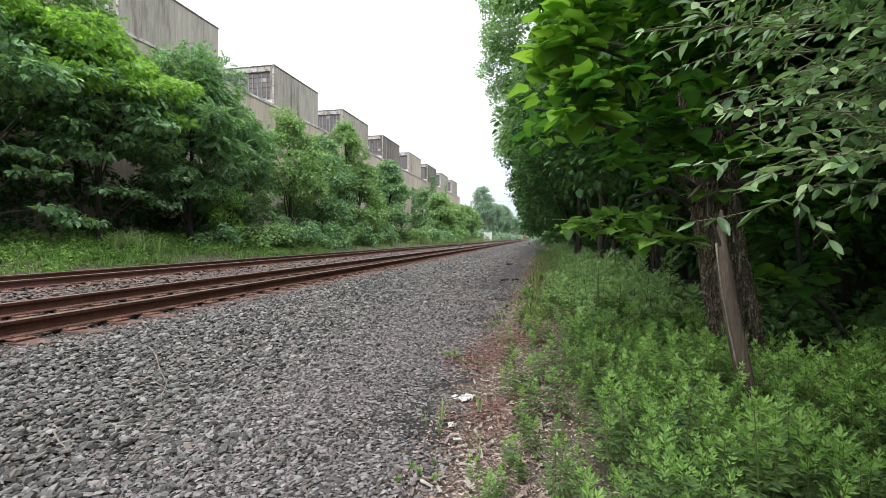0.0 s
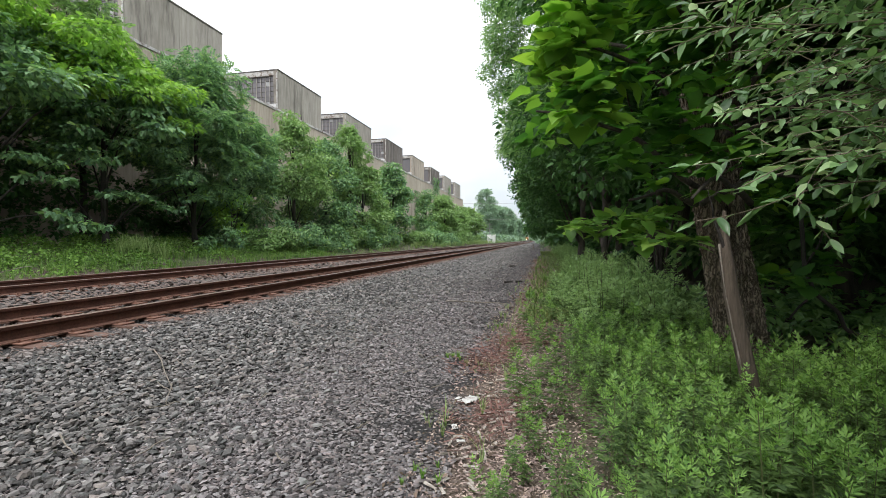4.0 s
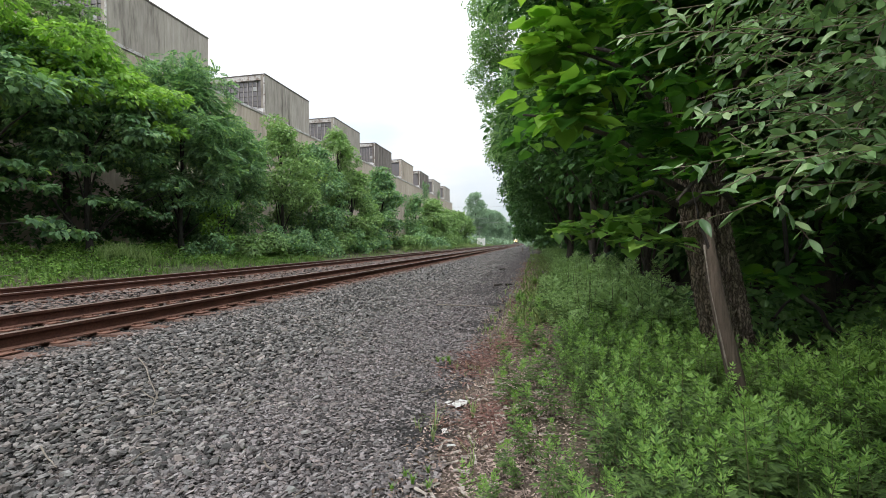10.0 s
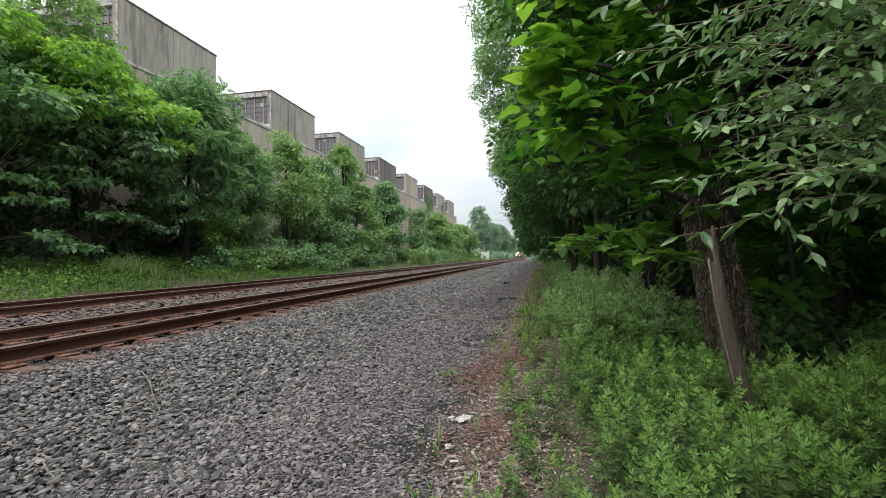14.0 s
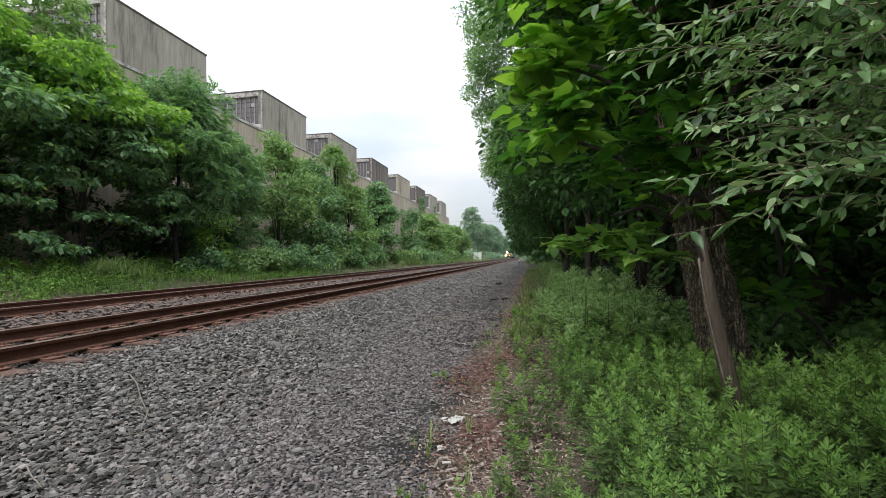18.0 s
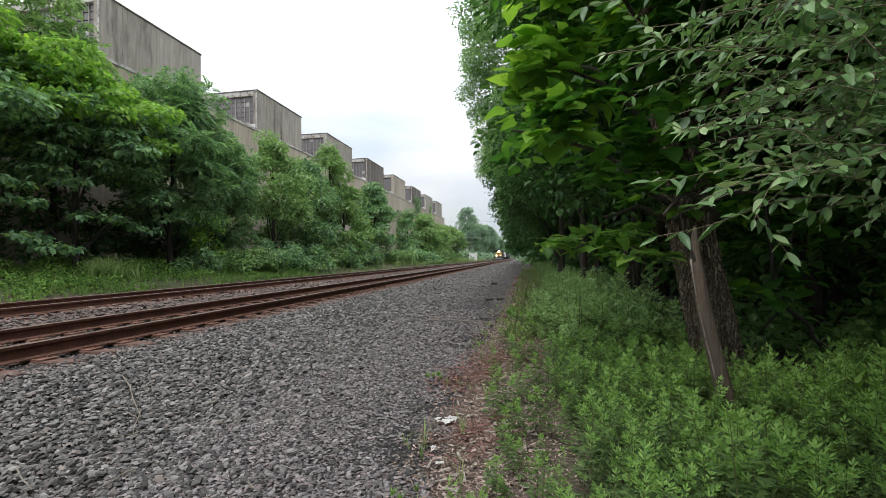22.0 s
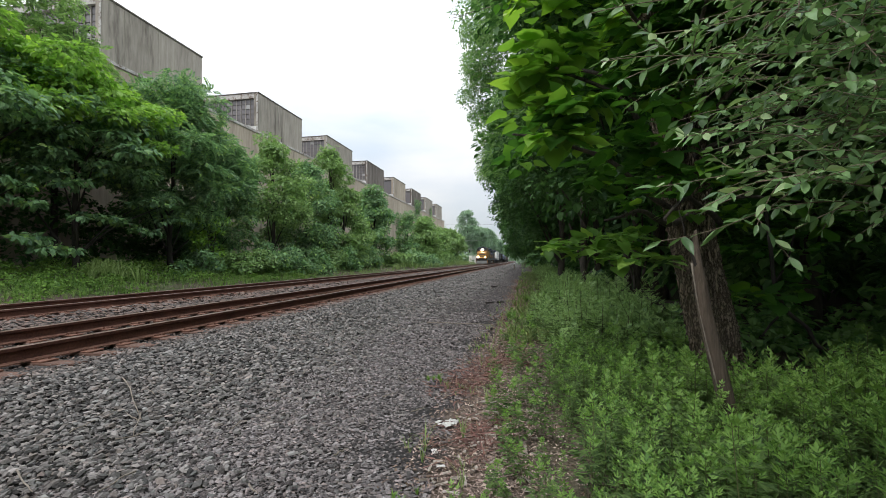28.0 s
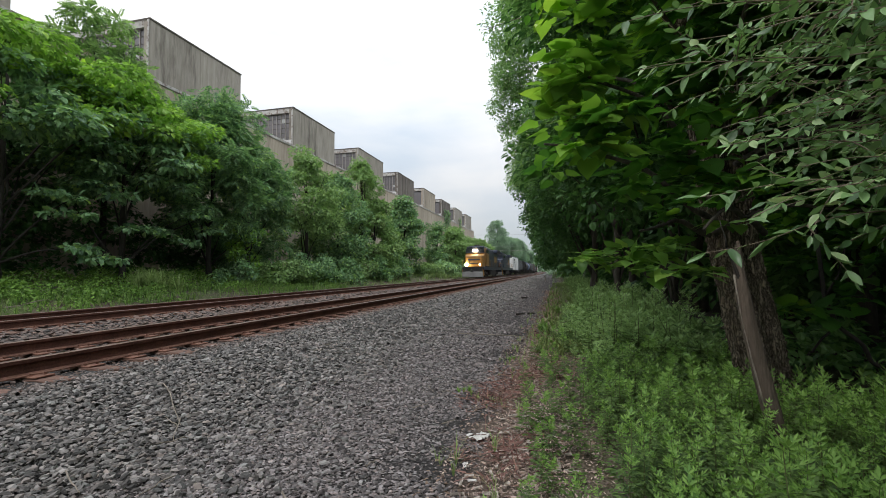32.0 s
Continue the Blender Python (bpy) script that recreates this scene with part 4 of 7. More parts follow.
def tree(name, label, at, height, clumps, leaf, size, per_m2, template=LEAF_SIMPLE, droop=0.5, trunk_r=0.15, lean=(0, 0), bark=None, limbs=7, seed=1, group="", trunks=1, flat=0.75, fine_side=None, lime_above=None, top_leaf=None, top_label="lime green leaves painted as a lit crown top"):
    """A tree: trunk, limbs out to its clumps, and a crown of single leaves. Clumps are relative to its foot."""
    rng = np.random.default_rng(seed)
    bark = bark or M_BARK2
    t = thing(name, (at[0], at[1], at[2]), label, "tree", group)
    for k in range(trunks):
        a = rng.uniform(0, 6.28)
        foot = (0.25 * k * math.cos(a), 0.25 * k * math.sin(a), -0.15)
        top = (foot[0] + lean[0] * height + 0.5 * k * math.cos(a), foot[1] + lean[1] * height + 0.5 * k * math.sin(a), height * 0.85)
        p = limb_path(rng, foot, top, 0.0, 10, 0.012)
        r = trunk_r * np.linspace(1, 0.22, 10)
        r[0] *= 1.35
        v, f = tube(p, r, 10, 0.05, rng)
        part("trunk", mesh_of("trunk", v, f, bark, smooth=True), None, t)
        order = rng.permutation(len(clumps))[: limbs // trunks]
        for i in order:
            c = np.array(clumps[i][:3])
            h = np.clip((c[2] - 0.25 * height) / height, 0.2, 0.85)
            start = p[int(h * 9)]
            v, f = tube(limb_path(rng, start, c, 0.1), trunk_r * np.linspace(0.35, 0.07, 7), 6)
            part("limb", mesh_of("limb", v, f, bark, smooth=True), None, t)
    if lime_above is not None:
        # upper clumps take a paler leaf: light on the crown put into colour
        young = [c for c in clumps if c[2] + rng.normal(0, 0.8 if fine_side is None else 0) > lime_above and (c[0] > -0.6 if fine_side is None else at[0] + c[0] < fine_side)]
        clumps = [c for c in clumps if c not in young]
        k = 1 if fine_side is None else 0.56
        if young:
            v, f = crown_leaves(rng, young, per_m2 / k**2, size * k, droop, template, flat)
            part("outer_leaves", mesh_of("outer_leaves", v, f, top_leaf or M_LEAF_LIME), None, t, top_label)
    if fine_side is None:
        v, f = crown_leaves(rng, clumps, per_m2, size, droop, template, flat)
    else:
        near = [c for c in clumps if at[0] + c[0] < fine_side]
        rest = [c for c in clumps if at[0] + c[0] >= fine_side]
        v, f = joined([g for g in (crown_leaves(rng, near, per_m2 * 2.0, size * 0.74, droop, template, flat) if near else None, crown_leaves(rng, rest, per_m2 * 0.28, size * 1.85, droop, template, flat) if rest else None) if g])
    part("crown", mesh_of("crown", v, f, leaf), None, t)
    return t


def bank_trees():
    """The trees between the far line and the factory."""
    G = "trees along the factory"
    rng = np.random.default_rng(21)
    rows = [
        # name, label, x, y, height, crown centre z, radii, clumps, clump size, leaf, leaf size, density, template, droop
        ("broadleaf_tree", "spreading broad-leaved tree with light green top over dark shade", -18.0, 11.0, 10.4, 7.3, (3.4, 4.6, 2.7), 74, 1.0, M_LEAF_SUMAC, 0.23, 28, LEAF_OVAL, 0.5),
        ("broadleaf_tree", "broad-leaved tree with tiers of bright green leaves", -17.6, 15.1, 9.6, 6.5, (3.2, 3.2, 2.7), 66, 0.85, M_LEAF_SUMAC, 0.22, 30, LEAF_OVAL, 0.5),
        ("sumac_tree", "dense feathery-leaved green tree beside the factory", -17.4, 19.8, 10.8, 6.2, (2.6, 2.7, 4.5), 84, 0.8, M_LEAF_SUMAC, 0.42, 11, LEAF_COMPOUND, 0.3),
        ("ailanthus_tree", "thin feathery tree standing close to the wall", -20.0, 16.2, 13.4, 11.0, (0.9, 2.7, 2.3), 46, 0.6, M_LEAF_BLUE, 0.46, 8, LEAF_COMPOUND, 0.35),
        ("sumac_tree", "feathery-leaved tree with a domed green crown", -17.8, 23.2, 9.6, 4.9, (2.3, 2.2, 4.4), 60, 0.8, M_LEAF_SUMAC, 0.42, 11, LEAF_COMPOUND, 0.3),
        ("maple_tree", "green tree with an uneven pointed crown", -17.2, 28.8, 10.9, 5.6, (2.5, 2.7, 4.6), 92, 0.75, M_LEAF_BLUE, 0.2, 30, LEAF_SIMPLE, 0.4),
        ("maple_tree", "dark green bushy tree on the bank", -17.2, 33.6, 10.2, 4.9, (2.4, 3.0, 4.6), 84, 0.75, M_LEAF_SUMAC, 0.22, 28, LEAF_SIMPLE, 0.4),
        ("ailanthus_tree", "sparse feathery tree rising against the wall", -17.5, 38.6, 12.4, 8.6, (1.6, 2.4, 3.4), 44, 0.7, M_LEAF_BLUE, 0.45, 9, LEAF_COMPOUND, 0.35),
        ("maple_tree", "bushy green tree on the bank", -17.0, 40.6, 9.2, 4.5, (2.2, 3.4, 3.8), 70, 0.9, M_LEAF_BLUE, 0.27, 20, LEAF_SIMPLE, 0.3),
        ("maple_tree", "dense dark green tree by the factory wall", -17.3, 50.3, 10.8, 5.4, (2.2, 3.5, 4.5), 94, 0.9, M_LEAF_SUMAC, 0.29, 20, LEAF_SIMPLE, 0.4),
        ("ivy_clad_tree", "slim ivy-clad green tree near the wall", -18.4, 69.6, 9.6, 5.2, (1.3, 2.2, 3.9), 46, 0.85, M_LEAF_SUMAC, 0.3, 16, LEAF_SIMPLE, 0.4),
        ("maple_tree", "green tree on the bank", -17.3, 77.5, 9.6, 4.9, (2.2, 4.0, 4.0), 66, 1.1, M_LEAF_BLUE, 0.34, 14, LEAF_SIMPLE, 0.3),
        ("maple_tree", "green tree on the bank", -17.2, 91.0, 8.6, 4.6, (2.4, 5.4, 3.4), 60, 1.2, M_LEAF_BLUE, 0.38, 11, LEAF_SIMPLE, 0.3),
        ("maple_tree", "green tree at the factory's far end", -17.6, 109.0, 9.6, 4.8, (2.6, 7.0, 3.8), 60, 1.4, M_LEAF_BLUE, 0.44, 9, LEAF_SIMPLE, 0.3),
    ]
    # leafy boughs that hang into the dark hollow under the two broad crowns: (y, z, of which tree)
    sprays = [(11.3, 4.0, 0), (11.9, 3.4, 0), (12.2, 2.25, 0), (13.0, 1.95, 1), (13.6, 4.3, 1), (14.4, 3.2, 1), (15.4, 3.1, 1), (16.9, 2.8, 1), (17.2, 4.1, 1), (18.4, 3.4, 1)]
    for i, (name, label, x, y, h, cz, rad, n, cl, leaf, size, per, tmp, droop) in enumerate(rows):
        z = float(ground_z(x, y))
        clumps = envelope(rng, (0, 0, cz - z), rad, n, cl)
        if i > 4:
            clumps = [(px * k, py * k, pz, r) for px, py, pz, r in clumps for k in [1 - 0.5 * max(0, (pz + z - cz) / rad[2])]]
        for sy, sz, which in sprays:
            if which == i:
                clumps += [(-16.1 + rng.uniform(-0.35, 0.3) - x, sy + d - y, sz - z - 0.12 * abs(d) + rng.uniform(-0.08, 0.08), rng.uniform(0.26, 0.4)) for d in (-0.5, -0.15, 0.2, 0.55)]
        tree(name, label, (x, y, z), h - z, clumps, leaf, size, per, tmp, droop, 0.10 + 0.004 * h, seed=40 + i, group=G, limbs=10, bark=M_DARKBARK, flat=0.32 if tmp is LEAF_OVAL else 0.55, lime_above=cz - z + (0.3, 0.25)[i] * rad[2] if i < 2 else None)
    t = thing("lime_shrub", (-16.2, 20.9, float(ground_z(-16.2, 20.9))), "bright yellow-green young shrub before the dark trees", "shrub")
    clumps = [(rng.uniform(-0.5, 0.5), rng.uniform(-0.9, 0.9), rng.uniform(1.0, 2.9), rng.uniform(0.3, 0.5)) for _ in range(16)]
    for c in clumps[:5]:
        v, f = tube(limb_path(rng, (0, 0, -0.1), c[:3]), np.linspace(0.03, 0.008, 7), 5)
        part("stem", mesh_of("stem", v, f, M_BARK2), None, t)
    v, f = crown_leaves(rng, clumps, 40, 0.17, 0.4, LEAF_SIMPLE, 0.4)
    part("foliage", mesh_of("foliage", v, f, M_LEAF_LIME), None, t)


bank_trees()


def shade_brush():
    """Dark brush added between the bank trees and the factory wall in place of deep shade."""
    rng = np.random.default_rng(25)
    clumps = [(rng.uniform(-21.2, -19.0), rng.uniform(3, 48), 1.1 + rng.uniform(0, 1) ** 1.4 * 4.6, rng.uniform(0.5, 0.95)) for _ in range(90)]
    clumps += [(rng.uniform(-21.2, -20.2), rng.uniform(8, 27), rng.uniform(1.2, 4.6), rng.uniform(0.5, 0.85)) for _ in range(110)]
    # upper clumps added to keep skylight off the wall below
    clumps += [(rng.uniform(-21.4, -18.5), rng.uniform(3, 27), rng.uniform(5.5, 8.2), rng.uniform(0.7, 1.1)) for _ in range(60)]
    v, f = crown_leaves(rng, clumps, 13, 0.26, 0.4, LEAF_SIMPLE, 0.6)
    tagged(new("shade_brush", mesh_of("shade_brush", v, f, M_LEAF_TREE)), "dark brush added in place of deep shade at the factory wall", "undergrowth", kind="stuff")


shade_brush()


def far_trees():
    """Woods on both sides of the line in the distance."""
    rng = np.random.default_rng(23)
    for i, (x, y, h, w) in enumerate([(-20, 148, 17.5, 4.6), (-21, 178, 15.5, 6), (-22, 204, 16.5, 6), (-19.5, 225, 17, 6), (-21, 265, 16, 7), (-21, 320, 17, 8), (-22, 390, 17, 10), (-24, 480, 18, 12), (-26, 600, 18, 14), (-30, 760, 20, 20)]):
        xx = x + bend(y) + 2
        clumps = envelope(rng, (0, 0, h * 0.52), (w * 0.75, w, h * 0.42), 60, w * 0.30)
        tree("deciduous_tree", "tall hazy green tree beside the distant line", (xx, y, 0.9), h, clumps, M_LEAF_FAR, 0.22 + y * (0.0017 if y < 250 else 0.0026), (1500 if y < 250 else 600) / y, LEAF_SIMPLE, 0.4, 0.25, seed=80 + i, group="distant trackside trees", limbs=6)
    for i, (x, y, h, w) in enumerate([(5.0, 26, 13, 4.2), (4.6, 36, 13, 4.6), (5.2, 48, 13, 5), (4.8, 62, 13, 5.5), (5.0, 80, 13, 6), (5, 104, 13, 7), (5, 134, 13, 8), (5, 175, 13, 9), (4, 230, 13, 10), (4, 300, 13, 12), (4, 400, 14, 14), (2, 560, 14, 16), (-2, 760, 15, 20)]):
        clumps = envelope(rng, (-2.2 if y < 140 else -1.0, 0, h * 0.54), (w * 1.25, w, h * 0.46), 110 if y < 70 else 70, w * 0.25, lower=-0.95)
        clumps = [c for c in clumps if c[2] - 0.6 * c[3] > 1.6]
        if y > 60:
            clumps += [(rng.uniform(-3.5, -1.5), rng.uniform(-w, w), rng.uniform(0.8, 3.0), 1.0) for _ in range(10)]
        clumps = kept_clear(clumps, x + bend(y), y)
        tree("deciduous_tree", "tall dense green tree overhanging the trackside path", (x + bend(y), y, -0.1), h, clumps, M_LEAF_TREE, 0.22 + y * 0.0036, 1300 / (y + 20) if y < 60 else 560 / y, LEAF_SIMPLE, 0.5, 0.2, seed=120 + i, group="trees along the path", limbs=8, fine_side=1.5 + bend(y) if y < 70 else None, lime_above=4.6 if y < 70 else None, top_leaf=M_LEAF_SUNLIT, top_label="outer leaves toned pale green for sunlight")


far_trees()


def far_undergrowth():
    rng = np.random.default_rng(27)
    clumps = []
    for y in np.concatenate([np.arange(126, 420, 3.0), np.arange(420, 980, 7.0)]):
        for x in (-18.5, -16.2):
            clumps.append((x + bend(y) + rng.normal(0, 0.7), y, 1.0 + rng.uniform(0, 1.4), 1.3 + y * 0.003))
        if y > 90:
            clumps.append((1.5 + bend(y) + rng.normal(0, 1.0), y, 0.8 + rng.uniform(0, 1.2), 1.2 + y * 0.003))
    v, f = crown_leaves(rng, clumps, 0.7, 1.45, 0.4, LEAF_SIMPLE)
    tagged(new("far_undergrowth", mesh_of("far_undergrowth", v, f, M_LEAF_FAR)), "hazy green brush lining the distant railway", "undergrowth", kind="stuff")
    clumps = [(rng.uniform(-190, 120), 1080 + rng.uniform(0, 60), rng.uniform(2, 14), rng.uniform(5, 9)) for _ in range(150)]
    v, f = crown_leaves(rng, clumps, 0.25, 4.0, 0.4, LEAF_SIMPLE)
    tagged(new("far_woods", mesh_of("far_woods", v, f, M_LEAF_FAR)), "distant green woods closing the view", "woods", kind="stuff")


far_undergrowth()


def path_trees():
    """The nearer trees on the path's wooded side."""
    rng = np.random.default_rng(29)
    G = "trees along the path"
    # main broad-leaved tree with its twin trunk
    t = thing("twin_trunk_tree", (1.70, 4.6, 0), "large broad-leaved tree with a furrowed twin trunk", "tree", G)
    for way, r in (([(0.2, 0.3, -0.1), (0.1, 0.3, 0.35), (0.02, 0.3, 0.78), (-0.05, 0.3, 1.23), (-0.17, 0.3, 1.9), (-0.22, 0.35, 2.5), (-0.5, 0.4, 5.0), (-0.9, 0.4, 7.5)], 0.148), ([(0.34, 0.4, -0.1), (0.29, 0.4, 0.3), (0.24, 0.4, 0.67), (0.18, 0.4, 1.0), (0.11, 0.39, 1.35), (0.07, 0.38, 1.85), (0.04, 0.4, 2.6), (0.0, 0.5, 5.0), (-0.05, 0.5, 8.0)], 0.142)):
        way = np.array(way)
        k0, k1 = np.linspace(0, 1, len(way)), np.linspace(0, 1, 30)
        p = np.stack([np.interp(k1, k0, way[:, i]) for i in range(3)], -1)
        for _ in range(3):
            p[1:-1] = (p[:-2] + 2 * p[1:-1] + p[2:]) / 4
        rr = r * np.interp(p[:, 2], [-0.1, 0.3, 1.2, 8], [1.25, 1.0, 0.88, 0.4])
        v, f = bark_tube(p, rr, rng, 64, 150, 0.16)
        part("trunk", mesh_of("trunk", v, f, M_BARK, smooth=True), None, t, "thick grey-brown deeply furrowed trunk")
    tips = [(-1.75, -0.9, 2.3), (-1.5, -1.3, 2.7), (-1.2, -1.5, 3.4), (-1.7, 0.3, 3.4), (-0.6, -1.6, 3.2), (-1.0, -0.6, 1.6), (-0.7, -1.2, 1.55), (0.6, -1.8, 3.2), (1.6, -0.8, 2.6), (1.2, 0.4, 1.8), (2.2, 0.5, 3.0), (-1.6, 1.4, 4.8), (-1.6, -0.6, 5.4), (0.2, -1.2, 5.6)]
    for c in tips:
        p = limb_path(rng, (rng.uniform(-0.3, 0.2), 0.1, max(1.6, c[2] * 0.75)), c, 0.15, 9)
        v, f = tube(p, np.linspace(0.03, 0.009, 9), 7)
        part("limb", mesh_of("limb", v, f, M_BARK2, smooth=True), None, t)
    clumps = [(*c, 0.4) for c in tips if c[2] > 3.0]
    clumps += [(rng.uniform(-1.4, 3.0), rng.uniform(-1.0, 2.8), rng.uniform(3.3, 7.5), rng.uniform(0.4, 0.7)) for _ in range(85)]
    # overhead clumps, mostly out of view, added to shade the boughs below
    clumps += [(rng.uniform(-0.4, 3.0), rng.uniform(-1.6, 2.2), rng.uniform(3.5, 5.0), rng.uniform(0.4, 0.65)) for _ in range(34)]
    clumps += [(rng.uniform(0.2, 3.2), rng.uniform(-3.4, 0.5), rng.uniform(3.6, 5.4), rng.uniform(0.45, 0.7)) for _ in range(36)]
    # bright tier towards the path, sparse shaded middle, low tier, and shaded side
    for n, (x0, x1), (y0, y1), (z0, z1), (r0, r1) in (
            (20, (-0.25, 0.6), (3.3, 4.0), (2.1, 3.1), (0.16, 0.25)), (9, (-0.35, 1.25), (4.3, 5.2), (1.9, 2.7), (0.16, 0.26)),
            (11, (0.22, 1.1), (3.8, 4.3), (1.24, 1.52), (0.12, 0.19)), (24, (2.2, 4.3), (4.7, 6.2), (0.75, 1.9), (0.14, 0.26)), (10, (1.0, 1.65), (4.1, 4.6), (2.7, 3.4), (0.2, 0.3))):
        for _ in range(n):
            clumps.append((rng.uniform(x0, x1) - 1.70, rng.uniform(y0, y1) - 4.6, rng.uniform(z0, z1), rng.uniform(r0, r1)))
    clumps = kept_clear(clumps, 1.70, 4.6)
    clumps += [(rng.uniform(0.85, 1.65) - 1.70, rng.uniform(3.6, 4.2) - 4.6, rng.uniform(1.6, 2.5), rng.uniform(0.14, 0.24)) for _ in range(15)]
    # clumps towards the path get the colour that carries the backlight
    young = [c for c in clumps if 2.1 < c[2] < 3.1 and c[0] < -1.2 and c[1] < -0.3 and rng.uniform() < 0.8]
    clumps = [c for c in clumps if c not in young]
    v, f = crown_leaves(rng, young, 42, 0.165, 0.05, LEAF_BROAD, 0.3, 0.6, 0.26, 0.55)
    part("backlit_leaves", mesh_of("backlit_leaves", v, f, M_LEAF_BACKLIT, smooth=True), None, t, "bright lime green leaves with backlight put into their colour")
    tier = [c for c in clumps if c[2] < 1.65 and c[0] < 0]
    low, high = [c for c in clumps if c[2] < 4.3 and c not in tier], [c for c in clumps if c[2] >= 4.3]
    v, f = joined([crown_leaves(rng, low, 40, 0.158, 0.02, LEAF_BROAD, 0.36, 0.5, 0.3, 0.55), crown_leaves(rng, high, 34, 0.17, 0.12, LEAF_OVAL, 0.42, 0.5, 0.38)])
    part("crown", mesh_of("crown", v, f, M_LEAF_BIG, smooth=True), None, t, "large heart-shaped bright and dark green leaves")
    v, f = crown_leaves(np.random.default_rng(30), tier, 56, 0.13, 0.0, LEAF_BROAD, 0.3, 0.2, 0.16, 0.45)
    part("low_leaves", mesh_of("low_leaves", v, f, M_LEAF_LOW, smooth=True), None, t, "yellow-green leaves of the lowest boughs")
    # dead leaning stem before it
    d = thing("leaning_dead_trunk", (1.42, 3.3, 0), "bare split grey-brown dead sapling leaning among weeds", "tree trunk")
    way = np.array([(-0.02, 0, -0.1), (-0.09, 0, 0.31), (-0.13, 0, 0.49), (-0.17, 0.01, 0.72), (-0.21, 0.02, 0.94), (-0.225, 0.04, 1.13), (-0.235, 0.06, 1.28), (-0.232, 0.07, 1.36), (-0.225, 0.08, 1.46)])
    k0, k1 = np.linspace(0, 1, len(way)), np.linspace(0, 1, 26)
    p = np.stack([np.interp(k1, k0, way[:, i]) for i in range(3)], -1)
    for _ in range(3):
        p[1:-1] = (p[:-2] + 2 * p[1:-1] + p[2:]) / 4
    v, f = bark_tube(p, np.interp(p[:, 2], [-0.1, 0.3, 1.1, 1.3, 1.46], [0.06, 0.051, 0.043, 0.028, 0.01]), rng, 40, 90, 0.07)
    part("trunk", mesh_of("trunk", v, f, M_DEADWOOD, smooth=True), None, d)
    strip = p[5:19] + np.array([-0.042, -0.028, 0])
    v, f = tube(strip, 0.0048 + 0.002 * np.sin(np.linspace(0, 9, 14)), 6, 0.25, rng)
    part("split_strip", mesh_of("split_strip", v, f, M_TWIG, smooth=True), None, d, "pale stripped wood")
    for a, c, r in (((-0.225, 0.04, 1.1), (-0.31, 0.03, 1.42), 0.016), ((-0.31, 0.03, 1.42), (-0.35, 0.01, 1.6), 0.007)):
        v, f = tube(limb_path(rng, a, c, 0.05, 6), np.linspace(r, 0.35 * r, 6), 7)
        part("dead_twig", mesh_of("dead_twig", v, f, M_DARKBARK, smooth=True), None, d)
    # slender trees further along
    for i, (x, y, h, r, n) in enumerate([(1.85, 8.1, 8, 0.06, 40), (2.15, 10.2, 10, 0.085, 56), (1.55, 12.6, 11, 0.1, 60), (1.15, 16.2, 12, 0.12, 60), (3.2, 21.5, 12, 0.16, 60), (4.6, 8.5, 11, 0.17, 60), (6.0, 13.0, 12, 0.2, 60), (4.4, 16.0, 12, 0.2, 50)]):
        clumps = envelope(rng, (-0.9 if y > 10 else -0.3, 0, h * 0.58), (3.1 if y > 10 else 1.8, 2.4, h * 0.42), n, 0.85, lower=-0.9)
        clumps = [c for c in kept_clear(clumps, x, y) if c[2] - 0.6 * c[3] > 1.9 or (x + c[0] > 1.2 and c[2] > 1.7)]
        if i == 3:
            # sprays of its crown that lean out over the path
            for k, z in enumerate(np.arange(1.9, 11.6, 0.085)):
                reach = np.interp(z, [1.7, 2.5, 2.9, 3.5, 4.5, 5.4, 6.0, 6.7, 7.2, 7.7, 8.6, 9.8, 10.3, 11], [-0.4, -0.8, -1.2, -1.15, -1.75, -1.56, -1.8, -2.0, -2.4, -1.8, -2.2, -2.15, -1.7, -1.9])
                cr = rng.uniform(0.26, 0.44)
                clumps.append((reach + 0.9 * cr + (k % 3) * 0.5 - x, rng.uniform(-0.9, 0.9), z, cr))
        big = y < 10
        slim = tree("understorey_tree" if big else "deciduous_tree", "slender dark-barked tree rising from tall weeds", (x, y, -0.05), h, clumps, M_LEAF_TREE, 0.13 if big else 0.135, 46 if big and x < 4 else 24 if big else 60, LEAF_OVAL if big else LEAF_SIMPLE, 0.45, r, seed=160 + i, group=G, limbs=9, fine_side=None if big else 1.0, lime_above=None if big else 4.0, top_leaf=M_LEAF_SUNLIT, top_label="outer leaves toned pale green for sunlight")
        if i == 0:
            for pts, br in (([(1.2, 9.0, 6.5), (0.3, 9.0, 6.5), (-0.28, 9, 6.43), (-0.66, 9, 6.37), (-0.91, 9, 6.33), (-1.15, 9, 6.26), (-1.36, 9, 6.24)], 0.014), ([(-1.15, 9, 6.26), (-1.27, 9, 6.31), (-1.36, 9.03, 6.33)], 0.006)):
                q = np.array(pts) - [x, y, -0.05]
                v, f = tube(q, np.linspace(br, 0.35 * br, len(q)), 6)
                part("bare_branch", mesh_of("bare_branch", v, f, M_TWIG, smooth=True), None, slim, "leafless pale branch")
    # dark woods behind: one mass of foliage nobody could count
    clumps = []
    for _ in range(420):
        y = rng.uniform(2, 40)
        x = rng.uniform(4.5, 13) + 0.05 * y
        z = rng.uniform(0.3, 11) if x > 6 else rng.uniform(1.6, 11)
        clumps.append((x, y, z, rng.uniform(0.8, 1.5)))
    for _ in range(90):
        clumps.append((rng.uniform(3.4, 7), rng.uniform(6.2, 13), rng.uniform(0.5, 3.4), rng.uniform(0.4, 0.8)))
